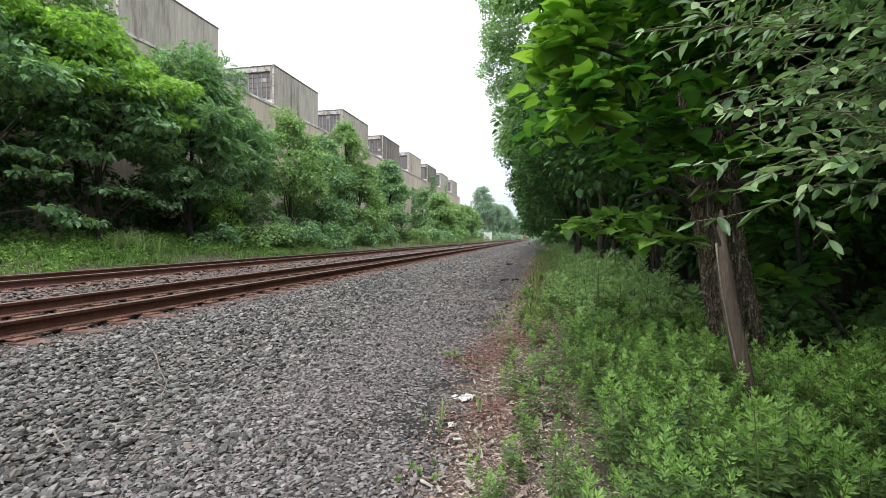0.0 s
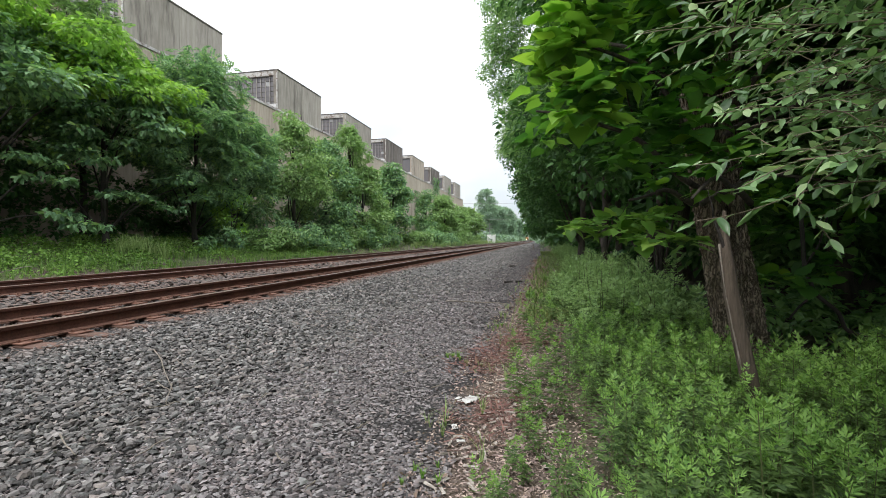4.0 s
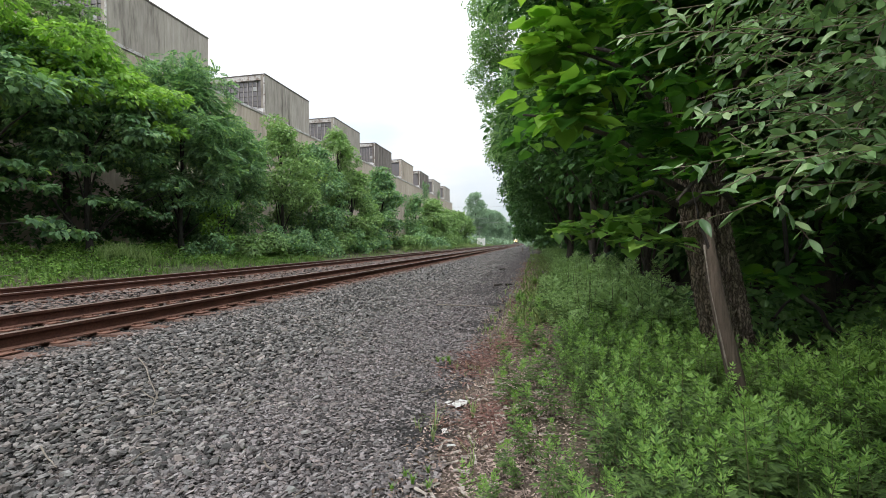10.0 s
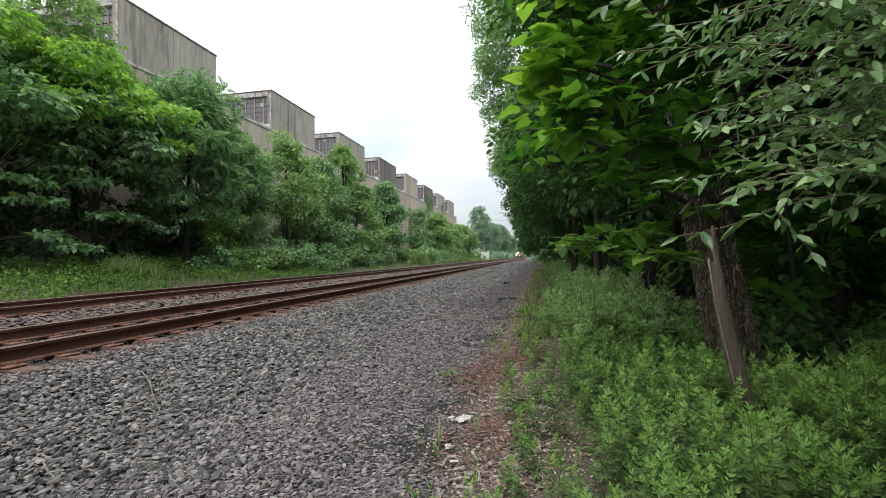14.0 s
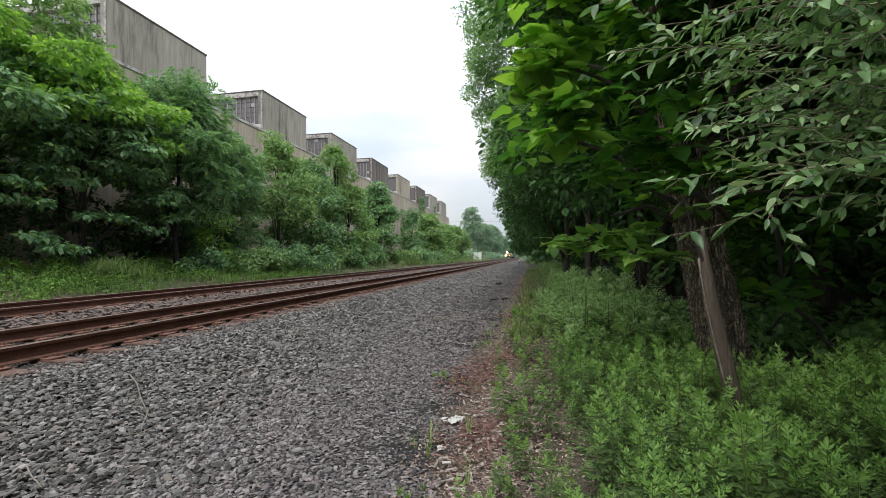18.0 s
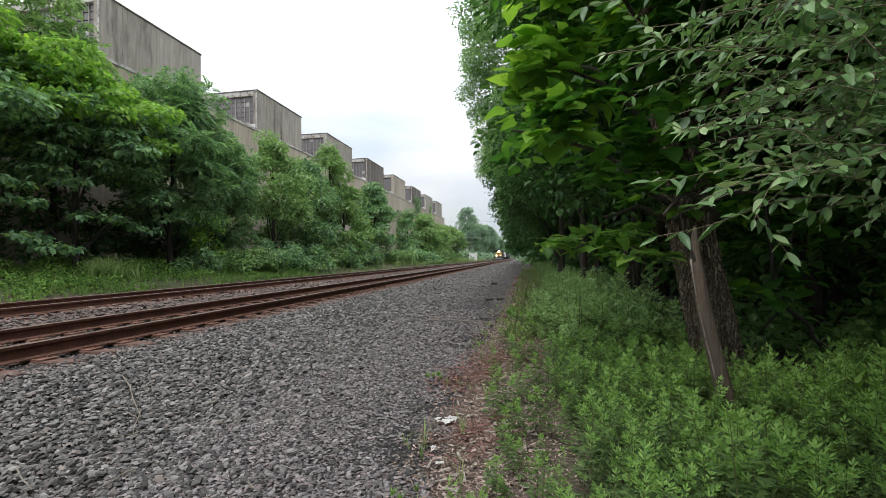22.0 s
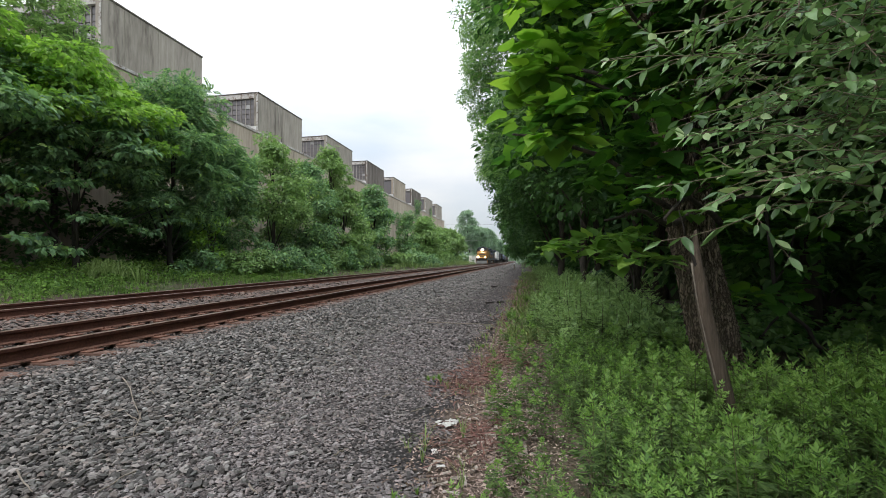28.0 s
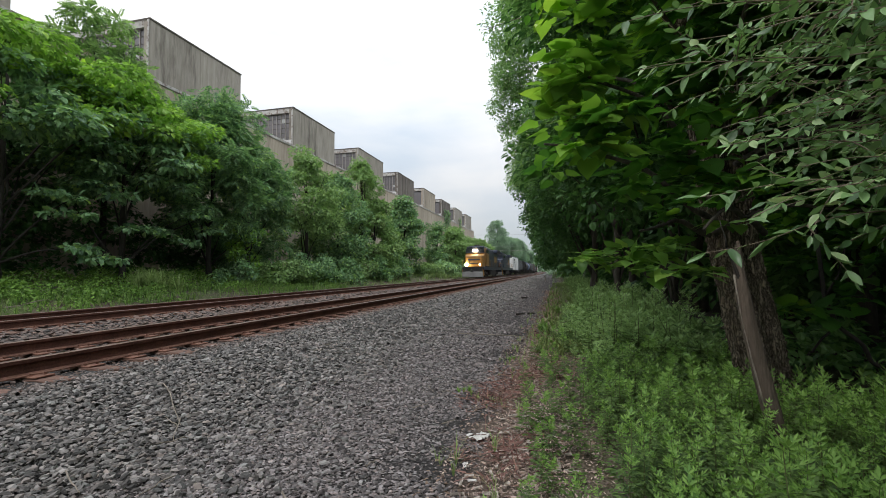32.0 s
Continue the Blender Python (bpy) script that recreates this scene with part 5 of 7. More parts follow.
    for _ in range(520):
        y = rng.uniform(0, 60)
        clumps.append((rng.uniform(9, 19) + 0.06 * y, y, rng.uniform(0.2, 9), rng.uniform(1.3, 2.2)))
    # unseen woods carried on behind the camera, which dim the near boughs
    for _ in range(230):
        y = rng.uniform(-16, 0.2)
        clumps.append((rng.uniform(1.6, 9) - 0.05 * y, y, rng.uniform(1.0, 10), rng.uniform(0.7, 1.3)))
    # unseen canopy added overhead to block skylight from shrub and weeds
    for _ in range(30):
        clumps.append((rng.uniform(2.6, 6), rng.uniform(-3, 3.0), rng.uniform(4.2, 9), rng.uniform(0.6, 1.0)))
    for _ in range(18):
        clumps.append((rng.uniform(1.4, 3.6), rng.uniform(0.6, 3.4), rng.uniform(3.5, 4.8), rng.uniform(0.5, 0.8)))
    for _ in range(34):
        clumps.append((rng.uniform(2.3, 6.5), rng.uniform(-2, 4.5), rng.uniform(4.0, 7.0), rng.uniform(0.7, 1.1)))
    for _ in range(150):
        y = rng.uniform(14, 70)
        clumps.append((rng.uniform(3.5, 8) + bend(y), y, rng.uniform(0.2, 2.4), rng.uniform(0.6, 1.0)))
    low = [(rng.uniform(1.9, 6), rng.uniform(5.7, 8.5), rng.uniform(0.0, 0.5), rng.uniform(0.2, 0.4)) for _ in range(70)]
    close = [c for c in clumps if 0 < c[1] < 15 and c[0] < 8 and c[2] < 4.5]
    clumps = [c for c in clumps if c not in close]
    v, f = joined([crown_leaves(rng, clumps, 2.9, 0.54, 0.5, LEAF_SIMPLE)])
    tagged(new("woodland", mesh_of("woodland", v, f, M_LEAF_TREE)), "dense dark green woodland undergrowth, plus unseen canopy added to block light", "woods", kind="stuff")
    v, f = joined([crown_leaves(rng, close, 17, 0.19, 0.4, LEAF_OVAL), crown_leaves(rng, low, 40, 0.13, 0.3, LEAF_OVAL, 0.7)])
    tagged(new("woodland_edge", mesh_of("woodland_edge", v, f, M_LEAF_EDGE)), "green saplings and brush at the woodland's edge", "undergrowth", kind="stuff")
    # crooked branch low in the shade
    b = thing("crooked_branch", (2.5, 5.2, 0), "dark crooked branch bending down into shaded undergrowth", "branch")
    for pts, r0 in (([(0.03, 0.1, 1.9), (0.03, 0, 1.34), (0.05, 0, 0.99), (0.12, -0.05, 0.72), (0.32, -0.05, 0.55), (0.41, 0, 0.36), (0.67, 0, 0.27), (0.86, 0, 0.14), (0.96, 0, -0.05)], 0.03), ([(0.12, -0.05, 0.72), (-0.01, -0.05, 0.6), (-0.07, 0, 0.47)], 0.018), ([(0.05, 0, 0.99), (0.2, 0.05, 1.2), (0.3, 0.1, 1.5)], 0.016)):
        q = np.array(pts, float)
        t0, t1 = np.linspace(0, 1, len(q)), np.linspace(0, 1, 5 * len(q))
        q = np.stack([np.interp(t1, t0, q[:, k]) for k in range(3)], -1)
        q[1:-1] = (q[:-2] + 2 * q[1:-1] + q[2:]) / 4
        v, f = tube(q, 0.7 * np.linspace(r0, r0 * 0.8, len(q)), 8)
        part("bough", mesh_of("bough", v, f, M_DARKBARK, smooth=True), None, b)


path_trees()


def olive_shrub():
    """The silvery shrub whose branches reach in close to the camera."""
    rng = np.random.default_rng(31)
    t = thing("olive_shrub", (2.3, 1.7, -0.03), "silvery-leaved shrub with thin arching branches", "shrub")
    ends = [((0.235, 1.1, 1.732), 0), ((0.272, 1.12, 1.70), 0), ((0.35, 1.1, 1.79), 0), ((0.40, 1.08, 1.545), 0), ((0.41, 1.06, 1.38), 0), ((0.335, 1.1, 1.322), 0), ((0.5, 1.15, 1.44), 0), ((0.55, 1.12, 1.49), 0), ((0.6, 1.05, 1.42), 0)]
    for _ in range(36):
        y, e = rng.uniform(1.05, 1.9), 0.06 + 0.5 * rng.uniform() ** 0.8
        r = rng.uniform(0.38 - 0.46 * e, 0.62)
        ends.append(((y * r, y, 1.27 + y * max(e, 0.12 + 0.8 * (r - 0.36))), 0))
    for _ in range(20):
        y, e = rng.uniform(1.2, 2.2), rng.uniform(0.5, 1.0)
        ends.append(((y * rng.uniform(0.36, 0.85), y, 1.27 + y * e), 0))
    P, A, S = [], [], []
    for (ex, ey, ez), _ in ends:
        e = np.array([ex - 2.3, ey - 1.7, ez + 0.03])
        s = np.array([rng.uniform(-0.1, 0.1), rng.uniform(-0.1, 0.1), -0.05])
        top = np.array([-0.35 + rng.uniform(-0.1, 0.2), rng.uniform(-0.15, 0.3), e[2] + rng.uniform(0.1, 0.35)])
        k = np.linspace(0, 1, 72)[:, None]
        p = (1 - k) ** 2 * s + 2 * k * (1 - k) * top * 1.15 + k**2 * e
        p = p + k * (1 - k) * np.stack([np.sin(k[:, 0] * rng.uniform(5, 9) + rng.uniform(0, 6)) for _ in range(3)], -1) * 0.24
        p = p + 0.012 * k * np.stack([np.sin(k[:, 0] * rng.uniform(25, 45) + rng.uniform(0, 6)) for _ in range(3)], -1)
        v, f = tube(p, np.linspace(0.007, 0.001, 72), 6)
        part("branch", mesh_of("branch", v, f, M_OLIVESTEM, smooth=True), None, t)
        d = unit(np.gradient(p, axis=0))
        turn = 1
        for j in range(22, 72):
            for _ in range(2):
                turn = -turn
                aside = turn * unit(np.cross(d[j], [0, 0, 1.0]))
                if rng.uniform() < 0.14 and j < 68:
                    # side twig with leaves set alternately along it
                    side = unit(d[j] * 0.6 + aside * rng.uniform(0.3, 1.0) + rng.normal(0, 0.5, 3))
                    k = np.linspace(0, 1, 7)[:, None]
                    q = p[j] + side * rng.uniform(0.1, 0.26) * k + np.array([0, 0, rng.uniform(-0.07, 0.03)]) * k**2
                    v, f = tube(q, np.linspace(0.0019, 0.0008, 7), 5)
                    part("twig", mesh_of("twig", v, f, M_OLIVESTEM, smooth=True), None, t)
                    cross = unit(np.cross(side, [0, 0, 1.0]))
                    for m in range(1, 7):
                        for sgn in (-1, 1):
                            P.append(q[m])
                            A.append(unit(side * 0.8 + cross * sgn * rng.uniform(0.3, 0.9) + rng.normal(0, 0.3, 3) - [0, 0, 0.1]))
                            S.append(rng.uniform(0.024, 0.046) * (0.6 if m == 6 else 1))
                elif rng.uniform() < 0.9:
                    P.append(p[j])
                    A.append(unit(d[j] * 0.8 + aside * rng.uniform(0.3, 1.1) + rng.normal(0, 0.42, 3) - [0, 0, 0.15]))
                    S.append(rng.uniform(0.028, 0.055))
    P, A, S = np.array(P), np.array(A), np.array(S)
    up = unit(np.array([0, 0, 1.0]) + rng.normal(0, 0.55, P.shape))
    v, f = joined([leaves(P[i::4], A[i::4], up[i::4], S[i::4], LEAF_SLIM[i]) for i in range(4)])
    part("foliage", mesh_of("foliage", v, f, M_LEAF_OLIVE, smooth=True), None, t, "grey-green leaves with silvery undersides")


olive_shrub()


def weed_template(rng, height, leaves_n, lobes=5, big=1.0, young_from=0.74):
    """One mugwort-like weed: stem, whorls of cut leaves; its last whorls are the young tips."""
    stem = tube([(0, 0, 0), (0.012, 0, height * 0.5), (0, 0.012, height)], [0.0034, 0.0028, 0.0014], 3)
    old, young = [], []
    for i in range(leaves_n):
        t = (i + 1) / leaves_n
        z = height * (0.12 + 0.88 * t ** 0.72) + rng.uniform(-0.02, 0.02)
        a = i * 2.4 + rng.uniform(-0.4, 0.4)
        ln = big * (0.088 * (1 - 0.6 * t) + 0.024) * rng.uniform(0.75, 1.25)
        rise = rng.uniform(-0.05, 0.4) + 2.6 * max(0, t - 0.5)
        ax = unit(np.array([math.cos(a), math.sin(a), rise]))
        side = np.array([-math.sin(a), math.cos(a), 0.0])
        root = np.array([0, 0, z])
        cuts = [(1.0, 0.0, 0.62)] if lobes == 1 else [(0.55, 0.0, 0.5), (0.45, 1.0, 0.42), (0.45, -1.0, 0.42)] if lobes == 3 else [(0.55, 0.0, 0.5), (0.5, 0.8, 0.42), (0.5, -0.8, 0.42), (0.22, 1.1, 0.34), (0.22, -1.1, 0.34)]
        for along, turn, size in cuts:
            base = root + ax * ln * (along if lobes > 1 else 0.1)
            d = unit(ax + side * turn)
            l2 = ln * size * (1.6 if lobes == 1 else 1.15)
            w = np.cross(d, np.cross(ax, side))
            w = unit(w) * l2 * (0.2 if lobes == 1 else 0.145 if t > young_from else 0.175)
            tip = base + d * l2 - np.array([0, 0, (0.3 - 0.3 * t) * l2])
            (young if t > young_from else old).append(np.array([base, base + d * l2 * 0.5 - w, tip, base + d * l2 * 0.5 + w]))
    quads = np.concatenate(old + young)
    f = np.arange(len(quads)).reshape(-1, 4)
    return stem, quads, f, len(old)


def weeds(name, label, seed, spots, heights, kinds=7, leaves_n=15, lobes=5, mats=None, category="weeds", big=1.0, young_from=0.74):
    rng = np.random.default_rng(seed)
    mats = mats or (M_WEED, M_WEEDTIP, M_STEM)
    temps = [weed_template(rng, 1.0 * rng.uniform(0.42, 0.55), leaves_n, lobes, big, young_from) for _ in range(kinds)]
    x, y = spots
    n = len(x)
    which = rng.integers(0, kinds, n)
    vs, fs, mi, tri, cnt = [], [], [], [], 0
    pl = np.stack([x, y, ground_z(x, y) - 0.01], -1)
    sc, yaw, lean, to = heights / 0.48, rng.uniform(0, 6.28, n), np.abs(rng.normal(0, 0.13, n)), rng.uniform(0, 6.28, n)
    for k, (stem, quads, f, nold) in enumerate(temps):
        w = which == k
        if not w.any():
            continue
        v, ff = scattered(quads, [f], pl[w], yaw[w], sc[w], lean[w], to[w])
        fs.append(ff[0] + cnt)
        mi.append(np.tile((np.arange(len(f)) >= nold).astype(int), w.sum()))
        vs.append(v)
        cnt += len(v)
        v, ff = scattered(stem[0], [stem[1][0]], pl[w], yaw[w], sc[w], lean[w], to[w])
        fs.append(ff[0] + cnt)
        mi.append(np.full(len(ff[0]), 2))
        vs.append(v)
        cnt += len(v)
    return tagged(new(name, mesh_of(name, np.concatenate(vs), np.concatenate(fs), list(mats), np.concatenate(mi))), label, category, kind="stuff")


def spread(rng, n, x0, x1, y0, y1):
    return rng.uniform(x0, x1, n), rng.uniform(y0, y1, n)


def weed_beds():
    rng = np.random.default_rng(37)

    def bed(n, x0, x1, y0, y1, edge=0.0):
        x, y = spread(rng, n, x0, x1, y0, y1)
        keep = rng.uniform(0, 1, n) < np.clip((x + np.interp(y, [2.4, 3.6, 5.5, 7.0, 10.0, 16.0, 30.0], [-0.06, -0.04, -0.02, 0.06, -0.15, -0.6, -0.8]) + 0.13 * np.sin(y * 1.7) + 0.15 * np.sin(y * 0.63 + 1)) / 0.45, 0.015, 1)
        keep &= (x > -0.22) | (y > 5)
        keep &= ((x < 0.25) | (y > 1.75)) & (x < 0.72 * y + 0.4)
        keep &= (x < 1.75) | (y < 4.3 + 0.3 * np.sin(x * 5)) | (y > 14)
        x, y = x[keep], y[keep]
        return x + bend(y), y, np.clip(0.22 + 0.25 * np.clip(x, 0, 1.0) - 0.16 * np.exp(-((x - 1.6) ** 2 + (y - 4.4) ** 2) / 0.6) - 0.2 * np.exp(-((x - 1.22) ** 2 + (y - 2.95) ** 2) / 0.16) + rng.normal(0, 0.075, len(x)), 0.14, 0.7)

    x, y, h = bed(2200, -0.5, 3.4, 1.2, 5.2)
    weeds("weed_bed", "dense bright green feathery weeds at the path's edge", 41, (x, y), h, 10, 30, 5, young_from=0.7)
    x, y, h = bed(1400, -0.4, 2.3, 5.2, 15)
    weeds("weed_bed", "dense green weeds under the trackside trees", 42, (x, y), h * 1.15, 7, 22, 5, (M_WEED, M_WEEDMID, M_STEM), big=1.8, young_from=0.5)
    x, y = spread(rng, 110, 0.55, 1.75, 5.6, 9.5)
    weeds("tall_weeds", "tall spiky green weeds reaching up before the tree trunks", 59, (x, y), rng.uniform(0.6, 0.98, 110), 6, 40, 5, (M_WEED, M_WEEDMID, M_STEM), big=0.8, young_from=0.45)
    x, y, h = bed(1400, -0.5, 2.4, 15, 48)
    weeds("weed_bed", "green weeds running along the path into the distance", 43, (x, y), h * 1.25, 5, 16, 1, (M_WEEDMID, M_WEEDMID, M_STEM), big=1.5)
    x, y = spread(rng, 500, -0.6, 3, 48, 200)
    weeds("weed_bed", "distant green weeds along the path", 44, (x + bend(y), y), rng.uniform(0.5, 0.9, 500) * 1.3, 4, 8, 1, young_from=0.9)
    x, y = spread(rng, 720, 0.3, 5.5, -9, 0.6)
    weeds("weed_bed", "green weeds beside the gravel path", 57, (x, y), rng.uniform(0.3, 0.6, 720), 5, 16, 1, big=1.5)
    x, y = spread(rng, 420, 1.9, 6.0, 0.9, 5.0)
    weeds("weed_bed", "shaded green weeds at the woodland edge", 58, (x, y), rng.uniform(0.25, 0.45, 420), 5, 16, 1, big=1.5)
    # bank beyond the far line
    x, y = spread(rng, 1500, -20, -13.5, 5, 50)
    weeds("bank_weeds", "low dark green weeds on the grassy bank", 45, (x, y), rng.uniform(0.2, 0.5, 1500), 5, 12, 1, (M_LEAF_BLUE, M_WEED, M_STEM))
    x, y = spread(rng, 1200, -20, -13.8, 60, 240)
    weeds("bank_weeds", "green weeds on the distant bank", 46, (x + bend(y), y), rng.uniform(0.6, 1.3, 1200), 5, 10, 1, (M_LEAF_BLUE, M_WEED, M_STEM))


weed_beds()


def grass_tufts(name, label, seed, x, y, tall, blades=16, mat=None, wide=1.0):
    rng = np.random.default_rng(seed)
    vs = []
    for _ in range(blades):
        a, out, w = rng.uniform(0, 6.28), rng.uniform(0.15, 0.6), wide * rng.uniform(0.008, 0.016)
        c, s = math.cos(a), math.sin(a)
        h = rng.uniform(0.6, 1.0)
        vs.append([(-s * w, c * w, 0), (s * w, -c * w, 0), (c * out * 0.4 + s * w, s * out * 0.4 - c * w, h * 0.7), (c * out * 0.4 - s * w, s * out * 0.4 + c * w, h * 0.7)])
        vs.append([(c * out * 0.4 - s * w, s * out * 0.4 + c * w, h * 0.7), (c * out * 0.4 + s * w, s * out * 0.4 - c * w, h * 0.7), (c * out, s * out, h * 0.92), (c * out, s * out, h * 0.93)])
    tv = np.array(vs).reshape(-1, 3)
    tf = np.arange(len(tv)).reshape(-1, 4)
    n = len(x)
    v, f = scattered(tv, [tf], np.stack([x, y, ground_z(x, y) - 0.01], -1), rng.uniform(0, 6.28, n), tall)
    return tagged(new(name, mesh_of(name, v, f, mat or M_GRASS)), label, "grass", kind="stuff")


def grasses():
    rng = np.random.default_rng(47)
    x, y = spread(rng, 700, -17.5, -13.3, 5, 45)
    grass_tufts("bank_grass", "green grass on the bank beyond the tracks", 48, x, y, rng.uniform(0.12, 0.36, 700))
    x, y = spread(rng, 900, -15.8, -13.15, 5.5, 27)
    w = (np.abs(y - 15.9) > 1.5) | (x < -14.4)
    grass_tufts("bank_grass", "lush green grass over the foot of the bank", 56, x[w], y[w], rng.uniform(0.14, 0.42, w.sum()), 11, M_BANKGRASS, 1.6)
    x, y = spread(rng, 520, -16, -13.3, 45, 160)
    grass_tufts("bank_grass", "tall pale grass along the far bank", 49, x + bend(y), y, rng.uniform(0.5, 1.0, 520))
    x, y = spread(rng, 520, -14.3, -13.0, 6, 42)
    grass_tufts("bank_grass", "short tufted green grass beside the far line", 52, x, y, rng.uniform(0.08, 0.24, 520), 9)
    y = 7 + 40 * rng.uniform(0, 1, 1700) ** 1.5
    x = 1.15 - 1.5 * rng.uniform(0, 1, 1700) ** 1.5
    grass_tufts("verge_grass", "short brownish green grass between gravel and weeds", 55, x + bend(y), y, rng.uniform(0.07, 0.28, 1700), 9, M_VERGE, 3.5)
    x, y = rng.normal(-15.4, 0.4, 34), rng.normal(14.6, 0.5, 34)
    grass_tufts("reed_clump", "clump of tall pale green reed grass", 50, x, y, rng.uniform(0.7, 1.2, 34))


grasses()


def bank_cover():
    """Low leafy hummocks of vines and brambles over the bank's foot."""
    rng = np.random.default_rng(51)
    clumps = []
    for _ in range(400):
        y = rng.uniform(3.5, 28)
        x = -13.35 - 5.4 * rng.uniform(0, 1)
        if abs(y - 15.9) < 1.5 and x > -14.5:
            continue
        clumps.append((x, y, float(ground_z(x, y)) + rng.uniform(0.0, 0.16) + 0.10 * max(0, -14 - x) * rng.uniform(0.3, 1) - 0.16 * (x > -14), rng.uniform(0.22, 0.5)))
    v, f = crown_leaves(rng, clumps, 58, 0.1, 0.3, LEAF_SIMPLE, 0.6)
    tagged(new("bank_cover", mesh_of("bank_cover", v, f, M_LEAF_COVER)), "low green leafy vines and brambles covering the bank", "ground cover", kind="stuff")
    for pts in (((-13.9, 8.4, 0.42), (-13.7, 9.6, 0.62)), ((-13.8, 7.2, 0.4), (-14.4, 7.9, 0.8))):
        v, f = tube(limb_path(rng, pts[0], pts[1], 0.05, 8), np.linspace(0.022, 0.01, 8), 6)
        tagged(new("fallen_branch", mesh_of("fallen_branch", v, f, M_TWIG, smooth=True)), "bare pale fallen branch lying on the bank", "branch", "fallen branches")


bank_cover()


def bank_shrubs():
    rng = np.random.default_rng(53)
    for i, (x, y, r, h) in enumerate([(-15.6, 19.5, 1.0, 1.6), (-15.3, 23.0, 1.6, 1.9), (-15.2, 26.5, 1.8, 2.2), (-15.2, 30.5, 1.8, 2.2), (-15.6, 34, 1.6, 2.3), (-15.4, 38, 1.8, 2.3), (-15.6, 43, 2.0, 2.6), (-15.6, 55, 2.2, 2.6), (-15.4, 62, 2.2, 2.8), (-15.6, 72, 2.4, 3.0), (-16.2, 84, 2.6, 3.0), (-17.4, 98, 2.6, 3.0), (-18.4, 112, 2.6, 3.0), (-18.5, 126, 3.0, 3.4)]):
        z = float(ground_z(x, y))
        t = thing("shrub", (x + bend(y), y, z), "low spreading dark green shrub on the bank", "shrub", "shrubs on the bank")
        clumps = [(rng.uniform(-0.6, 0.6) * r, rng.uniform(-1.1, 1.1) * r, rng.uniform(0.1, 0.8) * h * rng.uniform(0.5, 1), r * rng.uniform(0.2, 0.42)) for _ in range(20)]
        for c in clumps[:6]:
            v, f = tube(limb_path(rng, (0, 0, -0.1), c[:3]), np.linspace(0.03, 0.008, 7), 5)
            part("stem", mesh_of("stem", v, f, M_BARK2), None, t)
        v, f = crown_leaves(rng, clumps, 4000 / (y + 10) / 2.2, 0.12 + 0.003 * y, 0.5, LEAF_SIMPLE, 0.7)
        part("foliage", mesh_of("foliage", v, f, (M_LEAF_SUMAC, M_LEAF_BLUE, M_LEAF_SUMAC)[i % 3]), None, t)


bank_shrubs()

# ---- trackside things ----
def trackside():
    for x, y, w, h in ((-15.0, 125, 1.0, 2.2), (-14.8, 132, 1.5, 2.3)):
        t = thing("signal_cabinet", (x, y, float(ground_z(x, y))), "white metal signal cabinet standing beside the far line", "cabinet", "signal cabinets")
        part("body", boxes(((0, 0, h / 2), (w, 1.0, h)), bevel=0.03), M_WHITEBOX, t)
        part("door", boxes(((0, -0.52, h / 2), (w - 0.16, 0.04, h - 0.2)), bevel=0.01), M_WHITEBOX, t)
        part("lid", boxes(((0, 0, h + 0.04), (w + 0.12, 1.12, 0.08)), bevel=0.02), M_WHITEBOX, t)
    x, y = -15.4, 129.0
    t = thing("signal_mast", (x, y, float(ground_z(x, y))), "slim grey signal mast with cross arms", "mast")
    bm = bmesh.new()
    cyl(bm, (0, 0, 0), (0, 0, 5.6), 0.09)
    part("pole", bm, M_STEEL, t)
    for z in (4.0, 5.3):
        part("cross_arm", boxes(((0, 0, z), (1.8, 0.1, 0.14))), M_STEEL, t)
    t = thing("utility_pole", (-26.0, 135, 0.9), "wooden utility pole carrying wires over the line", "pole", "utility poles")
    bm = bmesh.new()
    cyl(bm, (0, 0, -0.3), (0, 0, 12.1), 0.16, 0.12)
    part("pole", bm, M_WOODPOLE, t)
    part("cross_arm", boxes(((0, 0, 11.55), (2.4, 0.12, 0.12))), M_WOODPOLE, t)
    copy_thing(t, pose(6.5, 135, 0.4))
    for z in (12.5, 9.1, 7.8):
        pts = [(-26.0 + 32.5 * k, 135, z - 0.4 * math.sin(math.pi * k)) for k in np.linspace(0, 1, 12)]
        v, f = tube(pts, np.full(12, 0.03), 5)
        tagged(new("overhead_wire", mesh_of("overhead_wire", v, f, M_STEEL)), "thin wire strung across the railway", "wire", "overhead wires")
    t = thing("marker_post", (-1.4 + bend(62), 62, 0), "short weathered wooden marker post at the path's edge", "post")
    part("post", boxes(((0, 0, 0.4), (0.1, 0.1, 0.8)), bevel=0.015), M_WOODPOLE, t)
    part("cap", boxes(((0, 0, 0.84), (0.14, 0.14, 0.08)), bevel=0.015), M_WHITEBOX, t, "white painted cap")


trackside()


def wall_ivy():
    rng = np.random.default_rng(71)
    n = 2600
    y = rng.choice([89.5, 91.0, 93.0, 76.5, 104.0], n) + rng.normal(0, 0.8, n)
    z = 1.1 + rng.beta(1.2, 1.1, n) * np.where(y > 85, 13.0, 9.0)
    p = np.stack([np.full(n, WALL_X + 0.06) + rng.uniform(0, 0.25, n), y, z], -1)
    v, f = leaves(p, unit(rng.normal(0, 0.5, (n, 3)) + [0.2, 0, -0.8]), unit(rng.normal(0, 0.3, (n, 3)) + [1, 0, 0.4]), rng.uniform(0.2, 0.42, n), LEAF_SIMPLE)
    tagged(new("wall_ivy", mesh_of("wall_ivy", v, f, M_LEAF_SUMAC)), "green ivy climbing the concrete factory wall", "ivy", kind="stuff")


wall_ivy()


